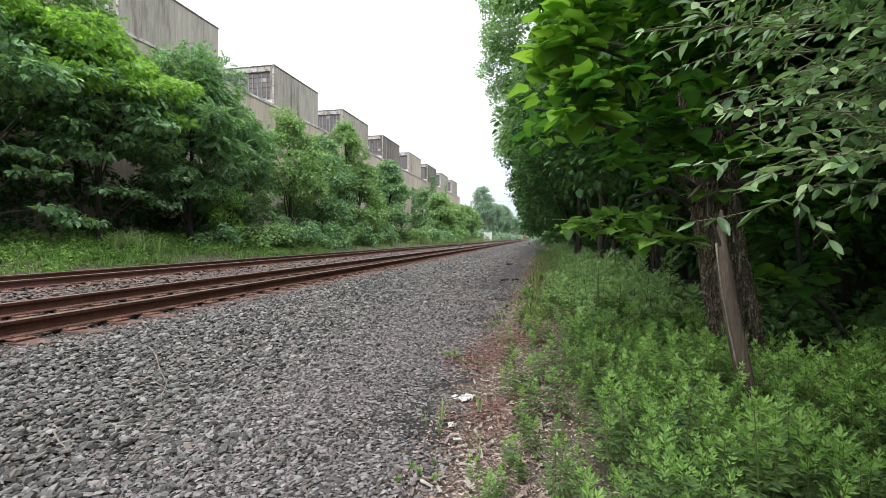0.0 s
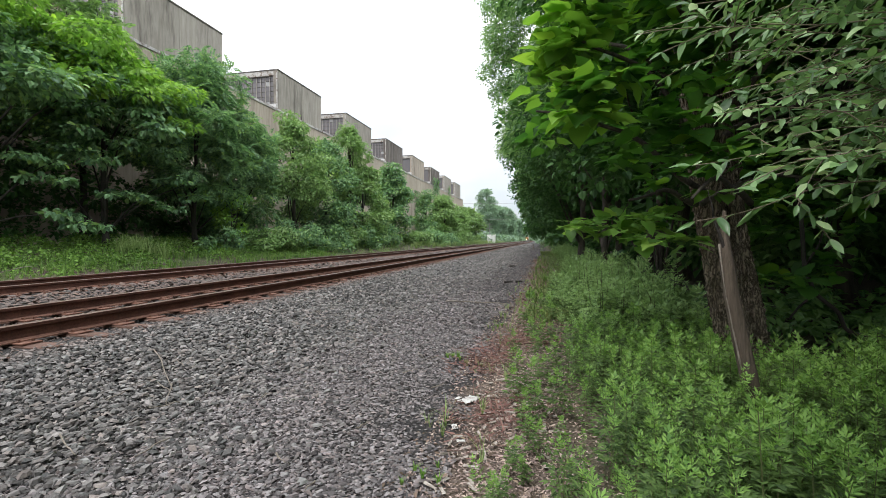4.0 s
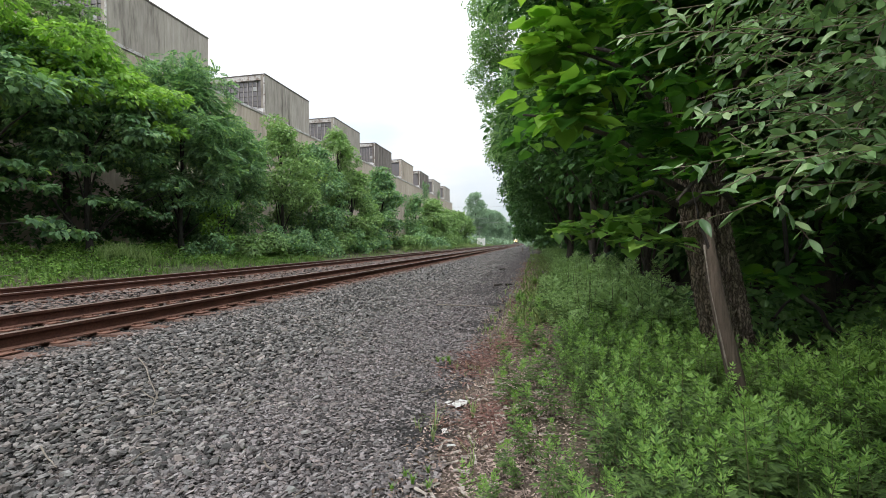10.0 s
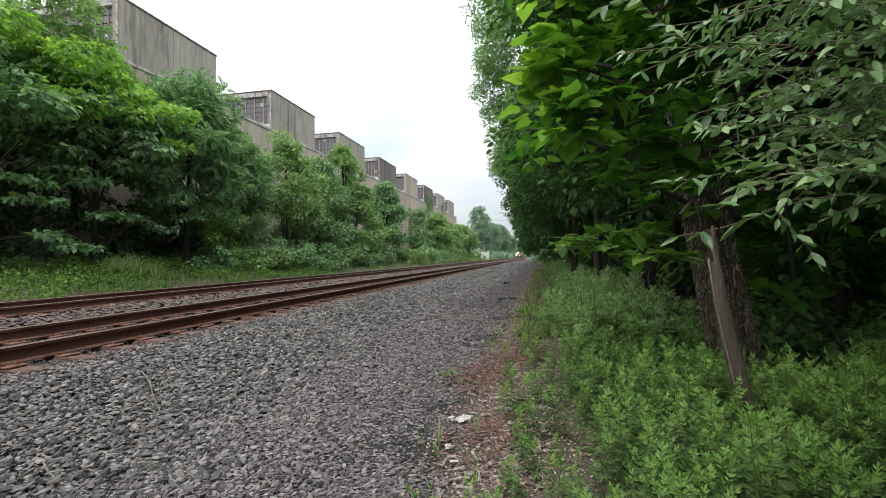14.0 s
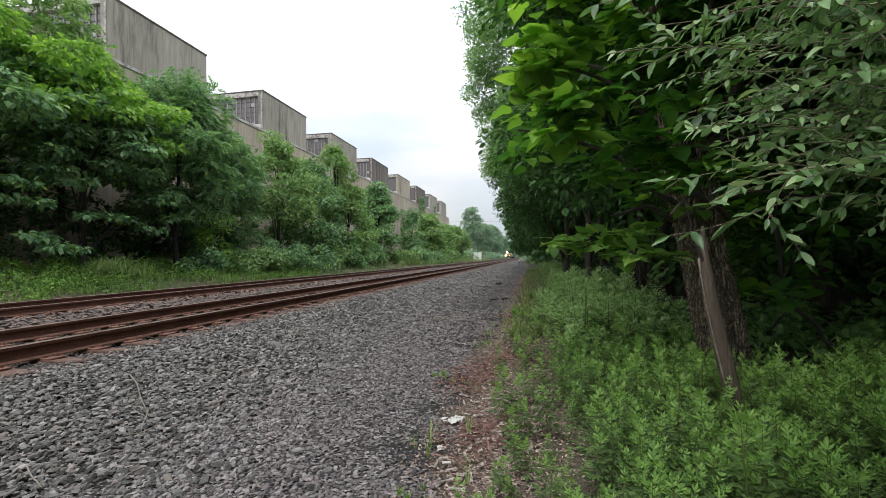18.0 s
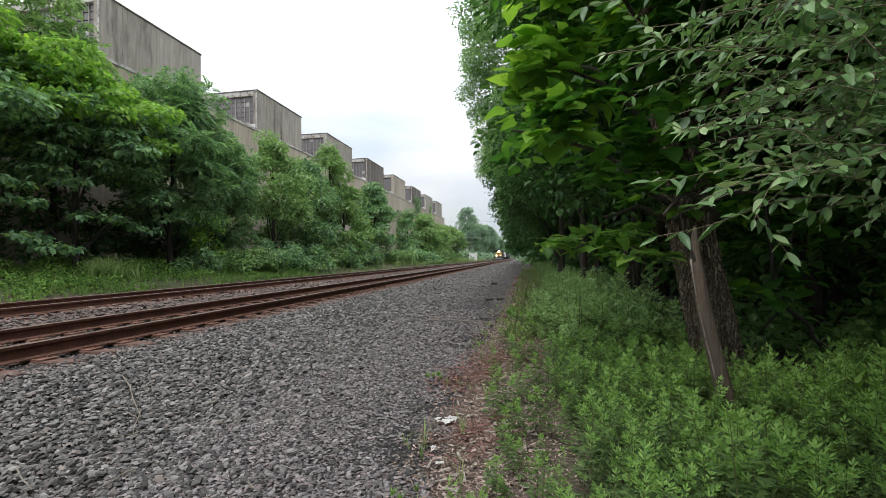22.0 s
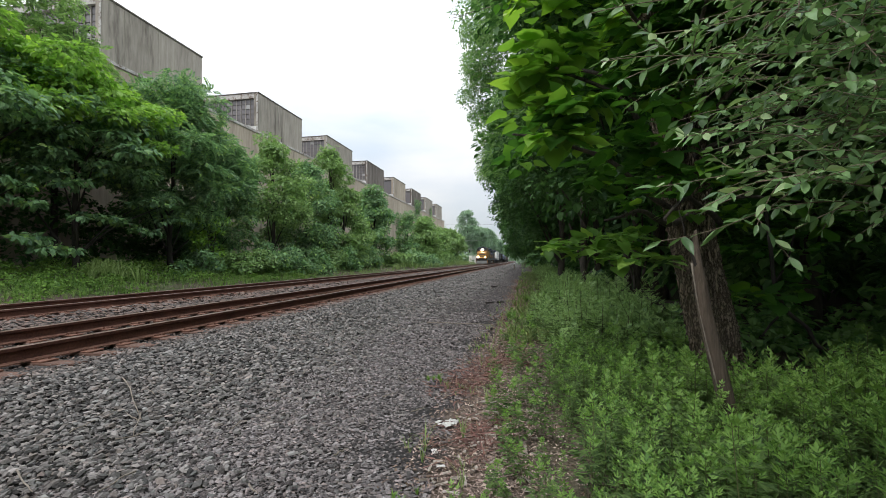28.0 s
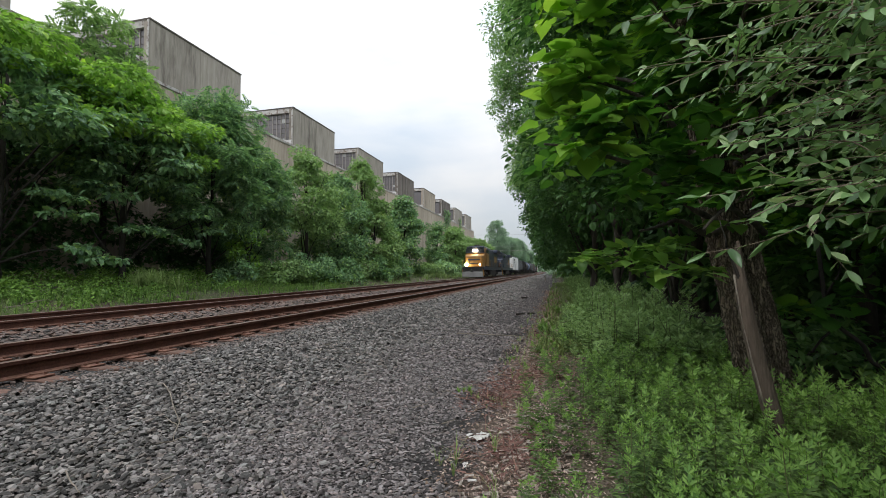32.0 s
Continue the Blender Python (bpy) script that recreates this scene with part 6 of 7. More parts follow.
def ground_litter():
    rng = np.random.default_rng(61)
    # dry leaves and rust-red needles by the path
    n = 5100
    x, y = rng.uniform(-0.8, 0.35, n), np.concatenate([rng.uniform(-0.5, 9, n - 1500), rng.uniform(-8, -0.5, 1500)])
    p = np.stack([x, y, ground_z(x, y) + rng.uniform(0.004, 0.03, n)], -1)
    v, f = leaves(p, unit(rng.standard_normal((n, 3)) * [1, 1, 0.2]), unit(rng.normal(0, 0.35, (n, 3)) + [0, 0, 1]), rng.uniform(0.012, 0.045, n), LEAF_LANCE)
    tagged(new("leaf_litter", mesh_of("leaf_litter", v, f, M_DRY)), "scattered dry brown leaves and chips", "leaf litter", kind="stuff")
    n = 6500
    y = 5.5 + 24 * rng.uniform(0, 1, n) ** 1.4
    x = np.clip(rng.normal(-0.2, 0.2, n), -0.7, 0.35) + 0.1 * np.sin(1.1 * y)
    p = np.stack([x + bend(y), y, ground_z(x, y) + rng.uniform(0.004, 0.03, n)], -1)
    v, f = leaves(p, unit(rng.standard_normal((n, 3)) * [1, 1, 0.2]), unit(rng.normal(0, 0.4, (n, 3)) + [0, 0, 1]), rng.uniform(0.025, 0.06, n) * (1 + 0.03 * y), LEAF_LANCE)
    tagged(new("leaf_litter", mesh_of("leaf_litter", v, f, M_REDLITTER)), "red-brown dry leaves along the path's edge", "leaf litter", kind="stuff")
    n = 24000
    y = np.concatenate([1.3 + 7.5 * rng.uniform(0, 1, n - 5000) ** 1.5, rng.uniform(-8, 1.5, 5000)])
    x = np.clip(rng.normal(-0.12, 0.26, n), -0.62, 0.7) - 0.03 * y
    p = np.stack([x, y, ground_z(x, y) + rng.uniform(0.002, 0.022, n)], -1)
    v, f = leaves(p, unit(rng.standard_normal((n, 3)) * [1, 1, 0.25]), unit(rng.normal(0, 0.45, (n, 3)) + [0, 0, 1]), rng.uniform(0.014, 0.038, n) * rng.uniform(0.6, 1.3, n), ([(0, 0, 0), (-0.2, 0.35, 0.06), (0.02, 1, 0), (0.2, 0.6, 0.05)], [[(0, 2, 1), (0, 3, 2)]]))
    tagged(new("bark_mulch", mesh_of("bark_mulch", v, f, M_MULCH)), "brown bark chips and shredded wood over the path's edge", "mulch", kind="stuff")
    n = 1400
    k = rng.integers(0, 4, n)
    cx, cy = np.array([-0.55, -0.42, -0.62, -0.35])[k], np.array([4.9, 5.5, 4.5, 3.2])[k]
    x, y = cx + rng.normal(0, 0.16, n), cy + rng.normal(0, 0.25, n)
    p = np.stack([x, y, rng.uniform(0.005, 0.05, n)], -1)
    v, f = leaves(p, unit(rng.standard_normal((n, 3)) * [1, 1, 0.25]), unit(rng.normal(0, 0.5, (n, 3)) + [0, 0, 1]), rng.uniform(0.05, 0.12, n), ([(-0.05, 0, 0), (0.05, 0, 0), (0.02, 1, 0), (-0.02, 1, 0)], [[(0, 1, 2, 3)]]))
    tagged(new("dry_needles", mesh_of("dry_needles", v, f, M_RUSTLITTER)), "red-brown heap of dead stalks and needles", "leaf litter", kind="stuff")
    # twigs
    def twig(a, b, r, name="twig"):
        pts = limb_path(rng, a, b, 0.0, 8, 0.02)
        pts[:, 2] = np.maximum(ground_z(pts[:, 0], pts[:, 1]) + r + 0.036 + 0.016 * rng.uniform(0, 1, 8), 0)
        v, f = tube(pts, np.linspace(r, r * 0.5, 8), 6)
        dark = name == "dark_stick"
        tagged(new(name, mesh_of(name, v, f, M_DARKBARK if dark else M_TWIG, smooth=True)), "short dark stick lying on the gravel" if dark else "dry pale twig lying on the gravel", "stick" if dark else "twig", "twigs on the gravel")

    twig((-1.95, 8.95, 0), (-0.57, 8.6, 0), 0.013)
    twig((-3.88, 3.82, 0), (-2.92, 3.05, 0), 0.007)
    twig((-3.04, 3.17, 0), (-2.74, 2.8, 0), 0.006)
    twig((-2.95, 2.2, 0), (-2.6, 2.02, 0), 0.006)
    twig((-1.5, 2.3, 0), (-1.38, 2.2, 0), 0.006)
    for _ in range(26):
        ax, ay, an, ln = rng.uniform(-3.6, -0.7), rng.uniform(1.8, 7), rng.uniform(0, 6.28), rng.uniform(0.1, 0.3)
        twig((ax, ay, 0), (ax + ln * math.cos(an), ay + ln * math.sin(an), 0), rng.uniform(0.003, 0.006))
    for a, c, r in (((-1.12, 13.0, 0), (-0.9, 13.15, 0), 0.03), ((-0.8, 13.1, 0), (-0.62, 13.2, 0), 0.035), ((-1.55, 20.8, 0), (-1.3, 21, 0), 0.04)):
        twig(a, c, r, "dark_stick")
    # bleached bits of wood in the litter
    for i in range(110):
        x, y = rng.uniform(-0.58, 0.1), rng.uniform(1.5, 4.5)
        bm = bmesh.new()
        box(bm, (0, 0, 0), (rng.uniform(0.03, 0.1), rng.uniform(0.006, 0.016), 0.006), 0.0015)
        for q in bm.verts:
            q.co += Vector(rng.normal(0, 0.003, 3))
        t = part("wood_chip", bm, M_CHIP, None)
        t.matrix_basis = pose(x, y, 0.018, rng.normal(0, 8), rng.normal(0, 8), rng.uniform(0, 180))
        tagged(t, "bleached splinter of wood in leaf litter", "wood chip", "wood chips")
    # crumpled paper
    for (x, y, s) in ((-0.565, 3.44, 0.085), (-0.66, 3.5, 0.03), (-0.58, 2.95, 0.034), (-0.5, 2.75, 0.026)):
        bm = bmesh.new()
        bmesh.ops.create_grid(bm, x_segments=9, y_segments=6, size=1.0)
        for q in bm.verts:
            q.co = Vector((q.co.x * s * (1 + 0.05 * rng.normal()), q.co.y * s * 0.55 * (1 + 0.1 * rng.normal()), s * 0.1 + 0.3 * s * abs(math.sin(7 * q.co.x + 5 * q.co.y)) * (0.6 + 0.4 * abs(rng.normal()))))
        bmesh.ops.solidify(bm, geom=bm.faces[:], thickness=0.0015)
        t = part("crumpled_paper", bm, M_PAPER, None)
        t.matrix_basis = pose(x, y, 0.012, 0, 0, rng.uniform(0, 180))
        tagged(t, "crumpled dirty white paper on the ground", "litter", "paper litter")
    v, fl = leaves(np.array([(-0.105, 3.2, 0.17)]), np.array([(0.4, -0.9, 0.1)]), np.array([(0, -0.3, 1.0)]), np.array([0.045]), LEAF_HEART)
    tagged(new("yellow_leaf", mesh_of("yellow_leaf", v, fl, M_YELLOW)), "single yellow fallen leaf caught on weeds", "leaf")
    # small tufts in the gravel
    grass_tufts("gravel_tuft", "small green tuft growing in the gravel", 63, np.array([-0.95, -0.9, -1.0, -0.86, -1.03, -0.65, -0.6, -0.3, -0.24, -0.36, 0.0, 0.06]), np.array([4.72, 4.77, 4.7, 4.66, 4.78, 6.5, 6.58, 9.7, 9.6, 9.85, 13.8, 14.0]), np.array([0.09, 0.1, 0.08, 0.08, 0.07, 0.09, 0.1, 0.26, 0.28, 0.22, 0.3, 0.26]), 30, M_WEEDTIP, 2.5)
    temps = [weed_template(rng, 0.42, 40, 5, 1.35, 0.62) for _ in range(5)]
    for i in range(60):
        y = 1.75 + 8.0 * (i / 60) ** 1.3
        x = rng.uniform(-0.22 if y < 3 else -0.34, 0.16)
        stem, quads, fq, nold = temps[i % 5][:4]
        w = thing("weed", pose(x, y, 0, rng.normal(0, 6), rng.normal(0, 6), rng.uniform(0, 360)), "young green weed growing in dry leaf litter", "weed", "weeds at the path edge")
        if i < 5:
            made = (mesh_of("stem", stem[0], stem[1], M_STEM), mesh_of("foliage", quads, [fq], [M_WEED, M_WEEDTIP], np.arange(len(fq)) >= nold))
            temps[i] = (stem, quads, fq, nold, made)
        part("stem", temps[i % 5][4][0], None, w)
        part("foliage", temps[i % 5][4][1], None, w)
        w.scale = [rng.uniform(0.3, 0.5 if y < 2.6 else 0.75)] * 3
    grass_tufts("gravel_tuft", "small green tuft growing at the litter's edge", 64, np.array([-0.62, -0.68, -0.52, -0.57, -0.71]), np.array([2.28, 2.34, 2.24, 2.42, 2.2]), np.array([0.1, 0.08, 0.09, 0.07, 0.07]), 14, M_WEEDTIP, 3.0)
    grass_tufts("edge_grass", "thin grass blades beside the gravel", 65, rng.uniform(-0.8, -0.2, 60), rng.uniform(2.4, 14, 60), rng.uniform(0.08, 0.22, 60), 10)


ground_litter()

# ---- train ----
def wheel_mesh():
    bm = bmesh.new()
    cyl(bm, (-0.07, 0, 0), (0.07, 0, 0), 0.5, n=18)
    cyl(bm, (0.05, 0, 0), (0.09, 0, 0), 0.54, n=18)
    cyl(bm, (-0.1, 0, 0), (-0.06, 0, 0), 0.16, n=10)
    me = bpy.data.meshes.new("wheel")
    bm.to_mesh(me)
    bm.free()
    me.materials.append(M_BLACK)
    return me


WHEEL = wheel_mesh()


def truck(parent, y, axles, spacing):
    ln = spacing * (axles - 1) + 1.1
    t = part("bogie", boxes(((-1.0, y, 0.62), (0.16, ln, 0.34)), ((1.0, y, 0.62), (0.16, ln, 0.34)), ((0, y, 0.7), (2.0, 0.5, 0.3)), bevel=0.03), M_BLACK, parent, "black cast bogie frame")
    for a in range(axles):
        yy = y + (a - (axles - 1) / 2) * spacing
        for s in (-1, 1):
            w = part("wheel", WHEEL, None, t)
            w.matrix_basis = pose(0.75 * s, yy, 0.52, 0, 0, 180 if s > 0 else 0)
        part("axle_box", boxes(((-1.1, yy, 0.55), (0.12, 0.32, 0.36)), ((1.1, yy, 0.55), (0.12, 0.32, 0.36)), bevel=0.03), M_BLACK, t)


def locomotive(name, label, front_mat, lit):
    L = 22.2
    t = thing(name, (0, 0, 0), label, "locomotive", "train")
    part("underframe", boxes(((0, L / 2, 1.35), (3.0, L - 0.6, 0.42)), ((0, L - 0.35, 1.2), (3.0, 0.5, 0.9)), bevel=0.04), M_NAVY, t, "dark blue underframe")
    part("pilot", boxes(((0, 0.35, 1.1), (2.8, 0.5, 0.8)), bevel=0.05), M_BLACK, t, "grimy black end beam")
    bm = bmesh.new()
    box(bm, (0, 0.15, 0.5), (2.9, 0.35, 0.75), 0.03)
    for v in bm.verts:
        v.co.y -= (0.85 - v.co.z) * 0.35 * (1 - abs(v.co.x) / 1.6)
    part("snow_plough", bm, M_STEEL, t, "dirty grey pilot plough")
    bm = bmesh.new()
    cyl(bm, (0, 0.25, 1.0), (0, -0.55, 1.0), 0.11)
    box(bm, (0, -0.6, 1.0), (0.3, 0.25, 0.35), 0.05)
    part("coupler", bm, M_BLACK, t, "black steel coupler")
    # blunt nose, its top sloping down from the windscreen and its front chamfered
    bm = boxes(((0, 1.75, 2.42), (2.8, 1.9, 1.86)), bevel=0.14)
    for v in bm.verts:
        if v.co.y < 1.2:
            v.co.x *= 0.86
            if v.co.z > 2.9:
                v.co.z -= 0.22
                v.co.y += 0.12
    nose = part("nose", bm, front_mat, t, "grimy yellow nose" if front_mat is M_YELLOW else "")
    part("nose_stripe", boxes(((0.1, 0.765, 2.55), (1.75, 0.03, 0.2)), ((0, 0.765, 2.02), (2.1, 0.03, 0.1))), M_NAVY, nose, "dark lettering bars")
    part("nose_door", boxes(((-0.82, 0.775, 2.3), (0.55, 0.04, 1.15)), bevel=0.01), front_mat, nose)
    part("door_handle", boxes(((-0.62, 0.745, 2.3), (0.05, 0.04, 0.16))), M_BLACK, nose)
    part("anti_climber", boxes(((0, 0.2, 1.5), (2.7, 0.3, 0.1)), ((0, 0.14, 1.4), (2.6, 0.22, 0.05)), ((0, 0.14, 1.3), (2.6, 0.22, 0.05)), bevel=0.01), M_BLACK, t, "ribbed black anti-climber plate")
    # wide cab, its roof edges cut off at a slant
    bm = boxes(((0, 4.1, 3.0), (3.05, 3.2, 2.7)), bevel=0.1)
    for v in bm.verts:
        if v.co.z > 4.0:
            v.co.x *= 0.82
        if v.co.z > 3.4 and v.co.y < 3:
            v.co.y += 0.14
    cab = part("cab", bm, front_mat if front_mat is M_YELLOW else M_NAVY, t, "yellow driving cab")
    part("cab_side", boxes(((-1.535, 4.4, 2.6), (0.03, 2.6, 1.8)), ((1.535, 4.4, 2.6), (0.03, 2.6, 1.8))), front_mat, cab, "grimy cab side")
    part("cab_roof", boxes(((0, 4.25, 4.4), (2.55, 3.4, 0.16)), ((0, 4.25, 4.52), (1.9, 3.2, 0.12)), bevel=0.06), M_NAVY, cab, "dark blue roof")
    part("visor_band", boxes(((0, 2.62, 4.22), (2.5, 0.1, 0.2)), ((0, 2.56, 3.62), (2.9, 0.06, 0.08))), M_NAVY, cab, "dark blue band round the windscreen")
    for sx in (-0.82, 0.82):
        w = part("windscreen", boxes(((sx, 2.585, 3.9), (0.98, 0.05, 0.48)), bevel=0.012), M_GLASS, cab, "dark windscreen")
        part("wiper", boxes(((sx + 0.1, 2.55, 3.82), (0.03, 0.02, 0.36))), M_BLACK, w)
    for sx in (-1.52, 1.52):
        for yy in (3.7, 4.8):
            w = part("side_window", boxes(((sx * 0.985, yy, 3.72), (0.1, 0.75, 0.5)), bevel=0.01), M_GLASS, cab, "dark side window")
            part("window_frame", boxes(((sx * 0.99, yy, 3.44), (0.12, 0.85, 0.06)), ((sx * 0.975, yy, 4.0), (0.12, 0.85, 0.06))), M_STEEL, w)
        part("sunshade", boxes(((sx * 1.03, 4.25, 4.08), (0.22, 2.1, 0.04))), M_NAVY, cab)
    bm = bmesh.new()
    for k in (-0.24, 0, 0.24):
        cyl(bm, (k, 4.6, 4.75), (k, 3.9, 4.75), 0.05, 0.11, 10)
    box(bm, (0, 4.7, 4.66), (0.6, 0.12, 0.2), 0.02)
    part("horn", bm, M_BLACK, cab, "black air horns")
    hood = part("long_hood", boxes(((0, 13.2, 2.95), (1.9, 15.2, 2.8)), ((0, 12.5, 4.42), (1.5, 12.0, 0.16)), bevel=0.08), M_NAVY, t, "dark blue engine hood")
    part("radiator_wing", boxes(((0, 18.3, 4.25), (3.0, 4.6, 0.62)), bevel=0.12), M_NAVY, hood, "flared radiator")
    part("brake_housing", boxes(((0, 7.4, 3.9), (2.6, 3.0, 1.0)), bevel=0.1), M_NAVY, hood)
    for yy, w in ((7.6, 2.2), (17.5, 3.2)):
        part("yellow_panel", boxes(((-0.97, yy, 2.9), (0.03, w, 1.1)), ((0.97, yy, 2.9), (0.03, w, 1.1))), M_YELLOW, hood, "yellow side panel")
    for k in range(7):
        part("hood_door", boxes(((0.965, 9.4 + k * 1.05, 2.7), (0.03, 0.95, 1.7)), ((-0.965, 9.4 + k * 1.05, 2.7), (0.03, 0.95, 1.7)), bevel=0.008), M_NAVY, hood)
    for k in range(3):
        bm = bmesh.new()
        cyl(bm, (0, 16.9 + k * 1.35, 4.54), (0, 16.9 + k * 1.35, 4.66), 0.58, n=20)
        part("roof_fan", bm, M_BLACK, hood, "black round roof fan")
    for sx in (-1, 1):
        for k in range(7):
            part("grille_slat", boxes(((1.51 * sx, 18.3, 4.02 + 0.075 * k), (0.03, 4.0, 0.03))), M_BLACK, hood)
        part("walkway", boxes(((1.25 * sx, 13.2, 1.6), (0.55, 16.4, 0.06))), M_BLACK, t)
        bm = bmesh.new()
        cyl(bm, (1.3 * sx, 8.6, 1.0), (1.3 * sx, 13.8, 1.0), 0.17, n=12)
        part("air_reservoir", bm, M_BLACK, t, "long black air tank")
    bm = bmesh.new()
    cyl(bm, (0, 10.5, 4.4), (0, 10.5, 4.75), 0.32)
    part("exhaust", bm, M_BLACK, hood, "black exhaust stack")
    part("fuel_tank", boxes(((0, 11.2, 0.75), (2.7, 6.0, 0.85)), bevel=0.18), M_BLACK, t, "black fuel tank")
    truck(t, 4.6, 3, 1.85)
    truck(t, 17.6, 3, 1.85)
    for s in (-1, 1):
        bm = bmesh.new()
        cyl(bm, (1.45 * s, 5.6, 2.55), (1.45 * s, L - 0.6, 2.55), 0.022, n=6)
        cyl(bm, (1.45 * s, 0.5, 2.35), (1.45 * s, 2.4, 2.35), 0.022, n=6)
        cyl(bm, (1.4 * s, 0.2, 0.55), (1.4 * s, 0.2, 2.4), 0.025, n=6)
        cyl(bm, (1.4 * s, 0.2, 2.4), (0.45 * s, 0.2, 2.25), 0.022, n=6)
        cyl(bm, (0.45 * s, 0.2, 1.5), (0.45 * s, 0.2, 2.25), 0.022, n=6)
        part("handrail", bm, M_YELLOW, t, "yellow handrail")
        for k in range(9):
            bm = bmesh.new()
            cyl(bm, (1.45 * s, 5.6 + k * 1.98, 1.5), (1.45 * s, 5.6 + k * 1.98, 2.55), 0.02, n=6)
            part("stanchion", bm, M_YELLOW, t)
        part("step", boxes(((1.3 * s, 0.75, 0.75), (0.4, 0.5, 0.05)), ((1.3 * s, 0.75, 0.45), (0.4, 0.5, 0.05)), ((1.3 * s, 0.52, 0.75), (0.5, 0.04, 1.0))), M_YELLOW, t, "yellow end step")
        # lamp lenses are oversized: their glare is put into the shape
        bm = bmesh.new()
        cyl(bm, (0.95 * s, 0.45, 1.86), (0.95 * s, 0.8, 1.86), 0.21 if s < 0 else 0.13, n=14)
        part("ditch_light", bm, (M_LAMP if s < 0 else M_LAMP2) if lit else M_GLASS, t, "glowing warm ditch light" if lit else "")
    bm = bmesh.new()
    cyl(bm, (-0.17, 2.42, 3.86), (-0.17, 2.62, 3.86), 0.16, n=14)
    cyl(bm, (0.17, 2.42, 3.86), (0.17, 2.62, 3.86), 0.16, n=14)
    part("headlight", bm, M_LAMP if lit else M_GLASS, t, "glowing warm headlight" if lit else "")
    part("number_board", boxes(((-0.8, 2.55, 4.24), (0.55, 0.04, 0.14)), ((0.8, 2.55, 4.24), (0.55, 0.04, 0.14))), M_GLASS, cab, "dark number boards")
    return t, L + 1.0


def freight_ends(t, L):
    truck(t, 2.2, 2, 1.75)
    truck(t, L - 2.2, 2, 1.75)
    bm = bmesh.new()
    cyl(bm, (0, -0.5, 1.0), (0, 0.4, 1.0), 0.1)
    cyl(bm, (0, L + 0.5, 1.0), (0, L - 0.4, 1.0), 0.1)
    part("couplers", bm, M_BLACK, t)
    for y in (0.25, L - 0.25):
        for k in range(5):
            bm = bmesh.new()
            cyl(bm, (1.15, y, 1.2 + k * 0.45), (1.45, y, 1.2 + k * 0.45), 0.02, n=6)
            part("ladder_rung", bm, M_STEEL, t)


def boxcar(label, mat, L=17.0):
    t = thing("boxcar", (0, 0, 0), label, "freight car", "train")
    part("body", boxes(((0, L / 2, 2.75), (2.95, L - 0.6, 3.1)), bevel=0.05), mat, t)
    part("roof", boxes(((0, L / 2, 4.37), (3.0, L - 0.5, 0.14)), ((0, L / 2, 4.46), (1.6, L - 0.5, 0.1)), bevel=0.04), M_CARGREY, t, "grey metal roof")
    part("sill", boxes(((0, L / 2, 1.1), (2.4, L - 0.2, 0.3))), M_BLACK, t, "black sill")
    for s in (-1, 1):
        part("sliding_door", boxes(((1.51 * s, L / 2, 2.7), (0.06, 3.2, 2.8)), bevel=0.02), mat, t)
        for k in range(10):
            y = 0.9 + k * (L - 1.8) / 9
            if abs(y - L / 2) > 1.8:
                part("side_rib", boxes(((1.49 * s, y, 2.75), (0.06, 0.14, 3.0))), mat, t)
        part("marking_bar", boxes(((1.545 * s, L / 2 - 4.8, 3.7), (0.02, 2.6, 0.4)), ((1.545 * s, L / 2 - 4.8, 3.1), (0.02, 1.8, 0.2))), M_BLACK, t, "dark lettering bars")
    freight_ends(t, L)
    return t, L + 1.0


def hopper(label, mat, L=16.0):
    t = thing("hopper_car", (0, 0, 0), label, "freight car", "train")
    part("body", boxes(((0, L / 2, 2.65), (3.0, L - 1.6, 2.5)), bevel=0.06), mat, t)
    part("top_rim", boxes(((-1.5, L / 2, 3.95), (0.12, L - 1.4, 0.14)), ((1.5, L / 2, 3.95), (0.12, L - 1.4, 0.14)), ((0, 0.8, 3.95), (3.1, 0.12, 0.14)), ((0, L - 0.8, 3.95), (3.1, 0.12, 0.14))), mat, t)
    for k in range(4):
        y = 3.2 + k * (L - 6.4) / 3
        bm = bmesh.new()
        cyl(bm, (0, y, 0.5), (0, y, 1.45), 0.5, 1.3, 4)
        part("discharge_chute", bm, mat, t)
    for s in (-1, 1):
        for k in range(9):
            part("side_rib", boxes(((1.53 * s, 1.2 + k * (L - 2.4) / 8, 2.6), (0.08, 0.12, 2.4))), mat, t)
    part("sill", boxes(((0, L / 2, 1.1), (0.7, L - 0.2, 0.4)), ((0, 0.7, 1.15), (2.8, 0.9, 0.12)), ((0, L - 0.7, 1.15), (2.8, 0.9, 0.12))), M_BLACK, t, "black sill")
    freight_ends(t, L)
    return t, L + 1.0


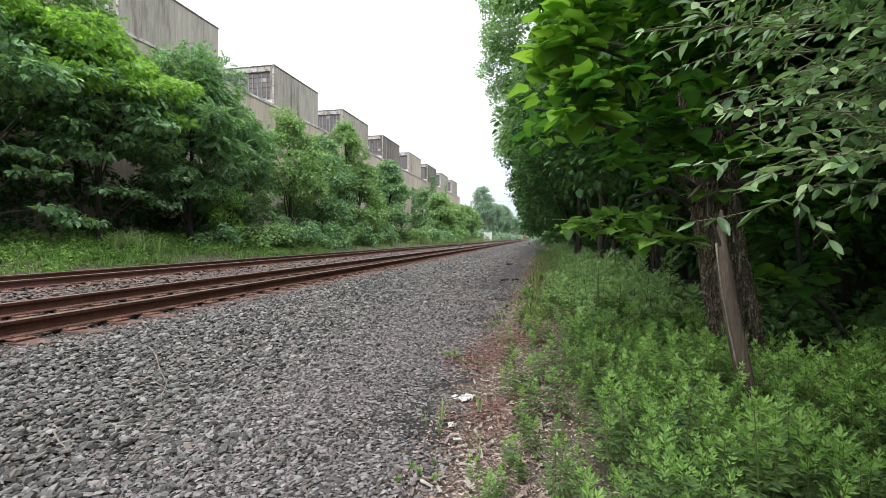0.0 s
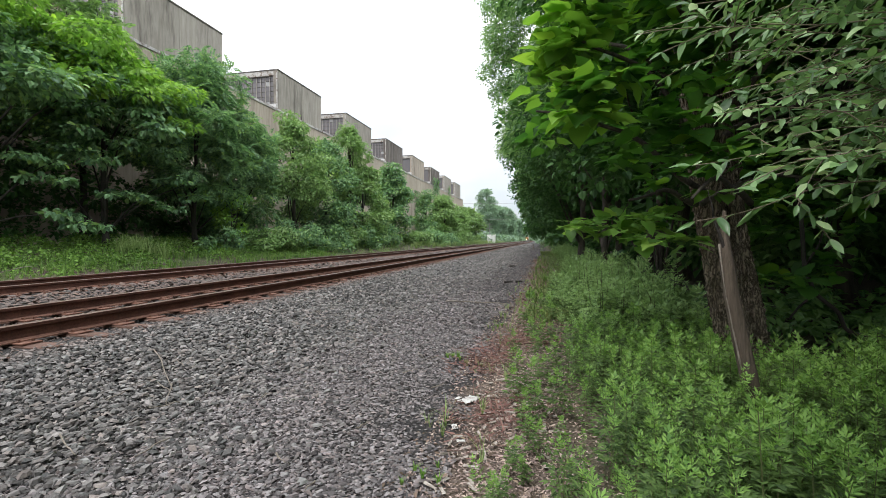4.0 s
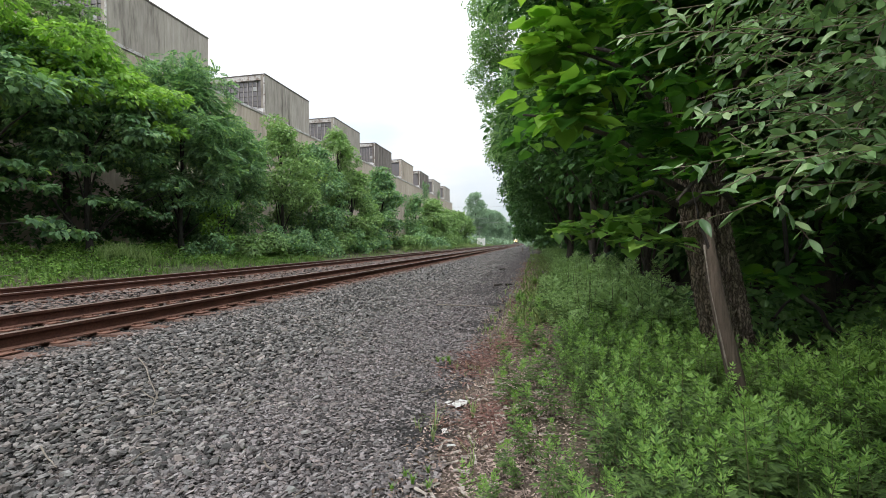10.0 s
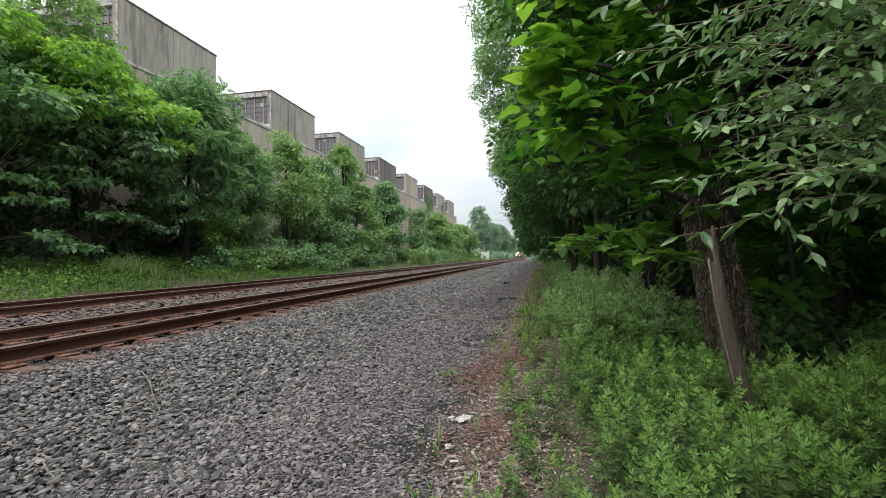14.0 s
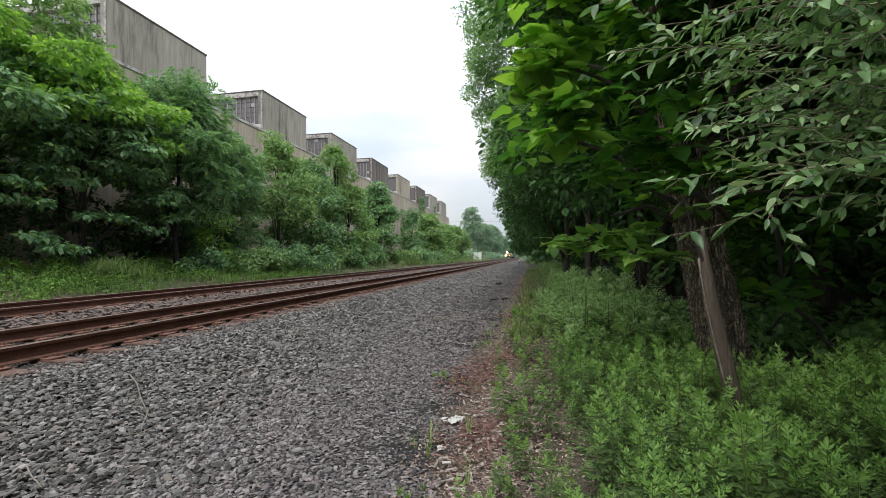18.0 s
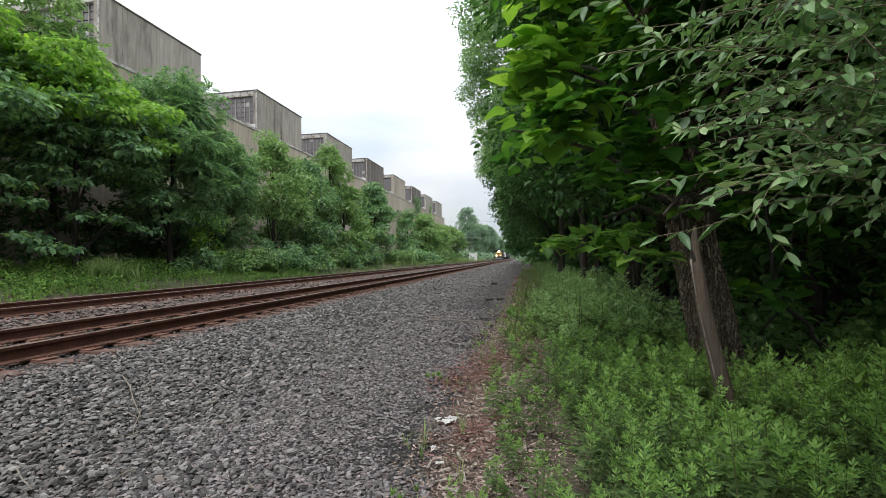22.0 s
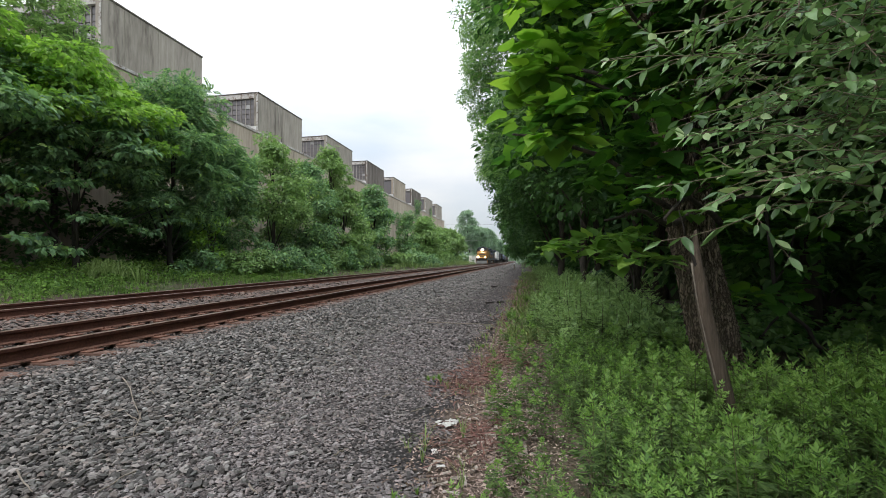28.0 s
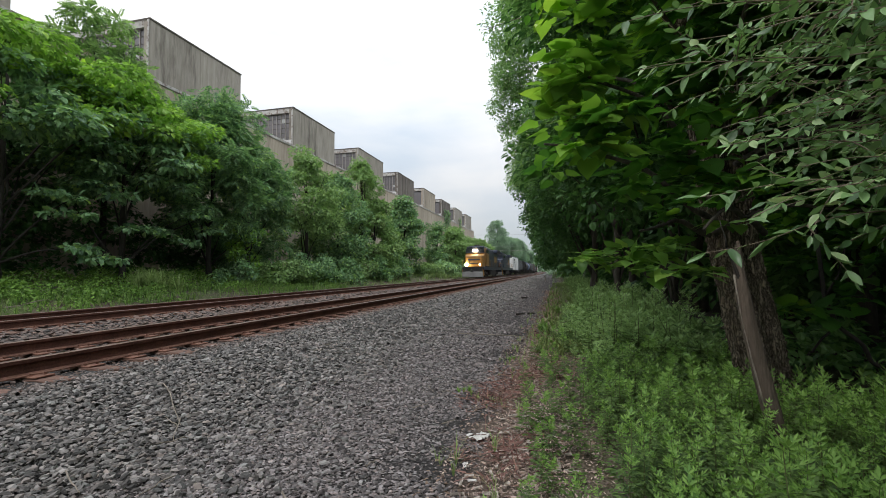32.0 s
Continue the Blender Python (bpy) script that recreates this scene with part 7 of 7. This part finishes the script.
def tank_car(label, mat, L=16.5):
    t = thing("tank_car", (0, 0, 0), label, "freight car", "train")
    bm = bmesh.new()
    cyl(bm, (0, 1.3, 2.75), (0, L - 1.3, 2.75), 1.5, n=28)
    cyl(bm, (0, 1.3, 2.75), (0, 0.8, 2.75), 1.5, 0.8, n=28)
    cyl(bm, (0, L - 1.3, 2.75), (0, L - 0.8, 2.75), 1.5, 0.8, n=28)
    part("tank", bm, mat, t)
    bm = bmesh.new()
    cyl(bm, (0, L / 2, 4.1), (0, L / 2, 4.6), 0.4)
    part("hatch", bm, mat, t)
    part("platform", boxes(((0, L / 2, 4.32), (1.6, 2.2, 0.05))), M_STEEL, t, "grey top platform")
    part("sill", boxes(((0, L / 2, 1.05), (0.7, L - 0.2, 0.35)), ((0, 0.7, 1.15), (2.8, 1.2, 0.12)), ((0, L - 0.7, 1.15), (2.8, 1.2, 0.12)), ((0, 2.2, 1.35), (2.0, 0.9, 0.5)), ((0, L - 2.2, 1.35), (2.0, 0.9, 0.5))), M_BLACK, t, "black sill and saddles")
    freight_ends(t, L)
    return t, L + 1.0


def build_train():
    train = [locomotive("locomotive", "yellow-nosed dark blue diesel locomotive with lit headlights", M_YELLOW, True), locomotive("locomotive", "dark blue diesel locomotive with yellow side panels", M_NAVY, False), boxcar("white boxcar with dark lettering bars", M_CARWHITE)]
    train += [hopper("dark grey hopper car", M_CARGREY), hopper("black hopper car with ribbed sides", M_BLACK)]
    train += [tank_car("black tank car with a round shell", M_BLACK), tank_car("blue tank car with a round shell", M_CARBLUE), tank_car("black tank car with a round shell", M_BLACK)]
    train += [boxcar("grey boxcar with ribbed sides", M_CARGREY), boxcar("brown boxcar with ribbed sides", M_CARBROWN), hopper("grey hopper car with ribbed sides", M_CARGREY), tank_car("black tank car with a round shell", M_BLACK), boxcar("brown boxcar with ribbed sides", M_CARBROWN), boxcar("white boxcar with dark lettering bars", M_CARWHITE)]
    return train


TRAIN = build_train()
SPEED, LAST_FRONT = 14.7, 61.5


def motions():
    """The train rolls towards the camera along the far line at an even pace."""
    back = 0.0
    for vehicle, length in TRAIN:
        rows = []
        for t in (0, 4, 8, 12, 16, 20, 24, 28, 32):
            y = LAST_FRONT + SPEED * (32 - t) + back
            rows.append((t, pose(FAR_TRACK + bend(y), y, RAIL_TOP, 0, 0, math.degrees(math.atan(2 * (y + length / 2) / 33000)))))
        walk(vehicle, rows)
        back += length


motions()
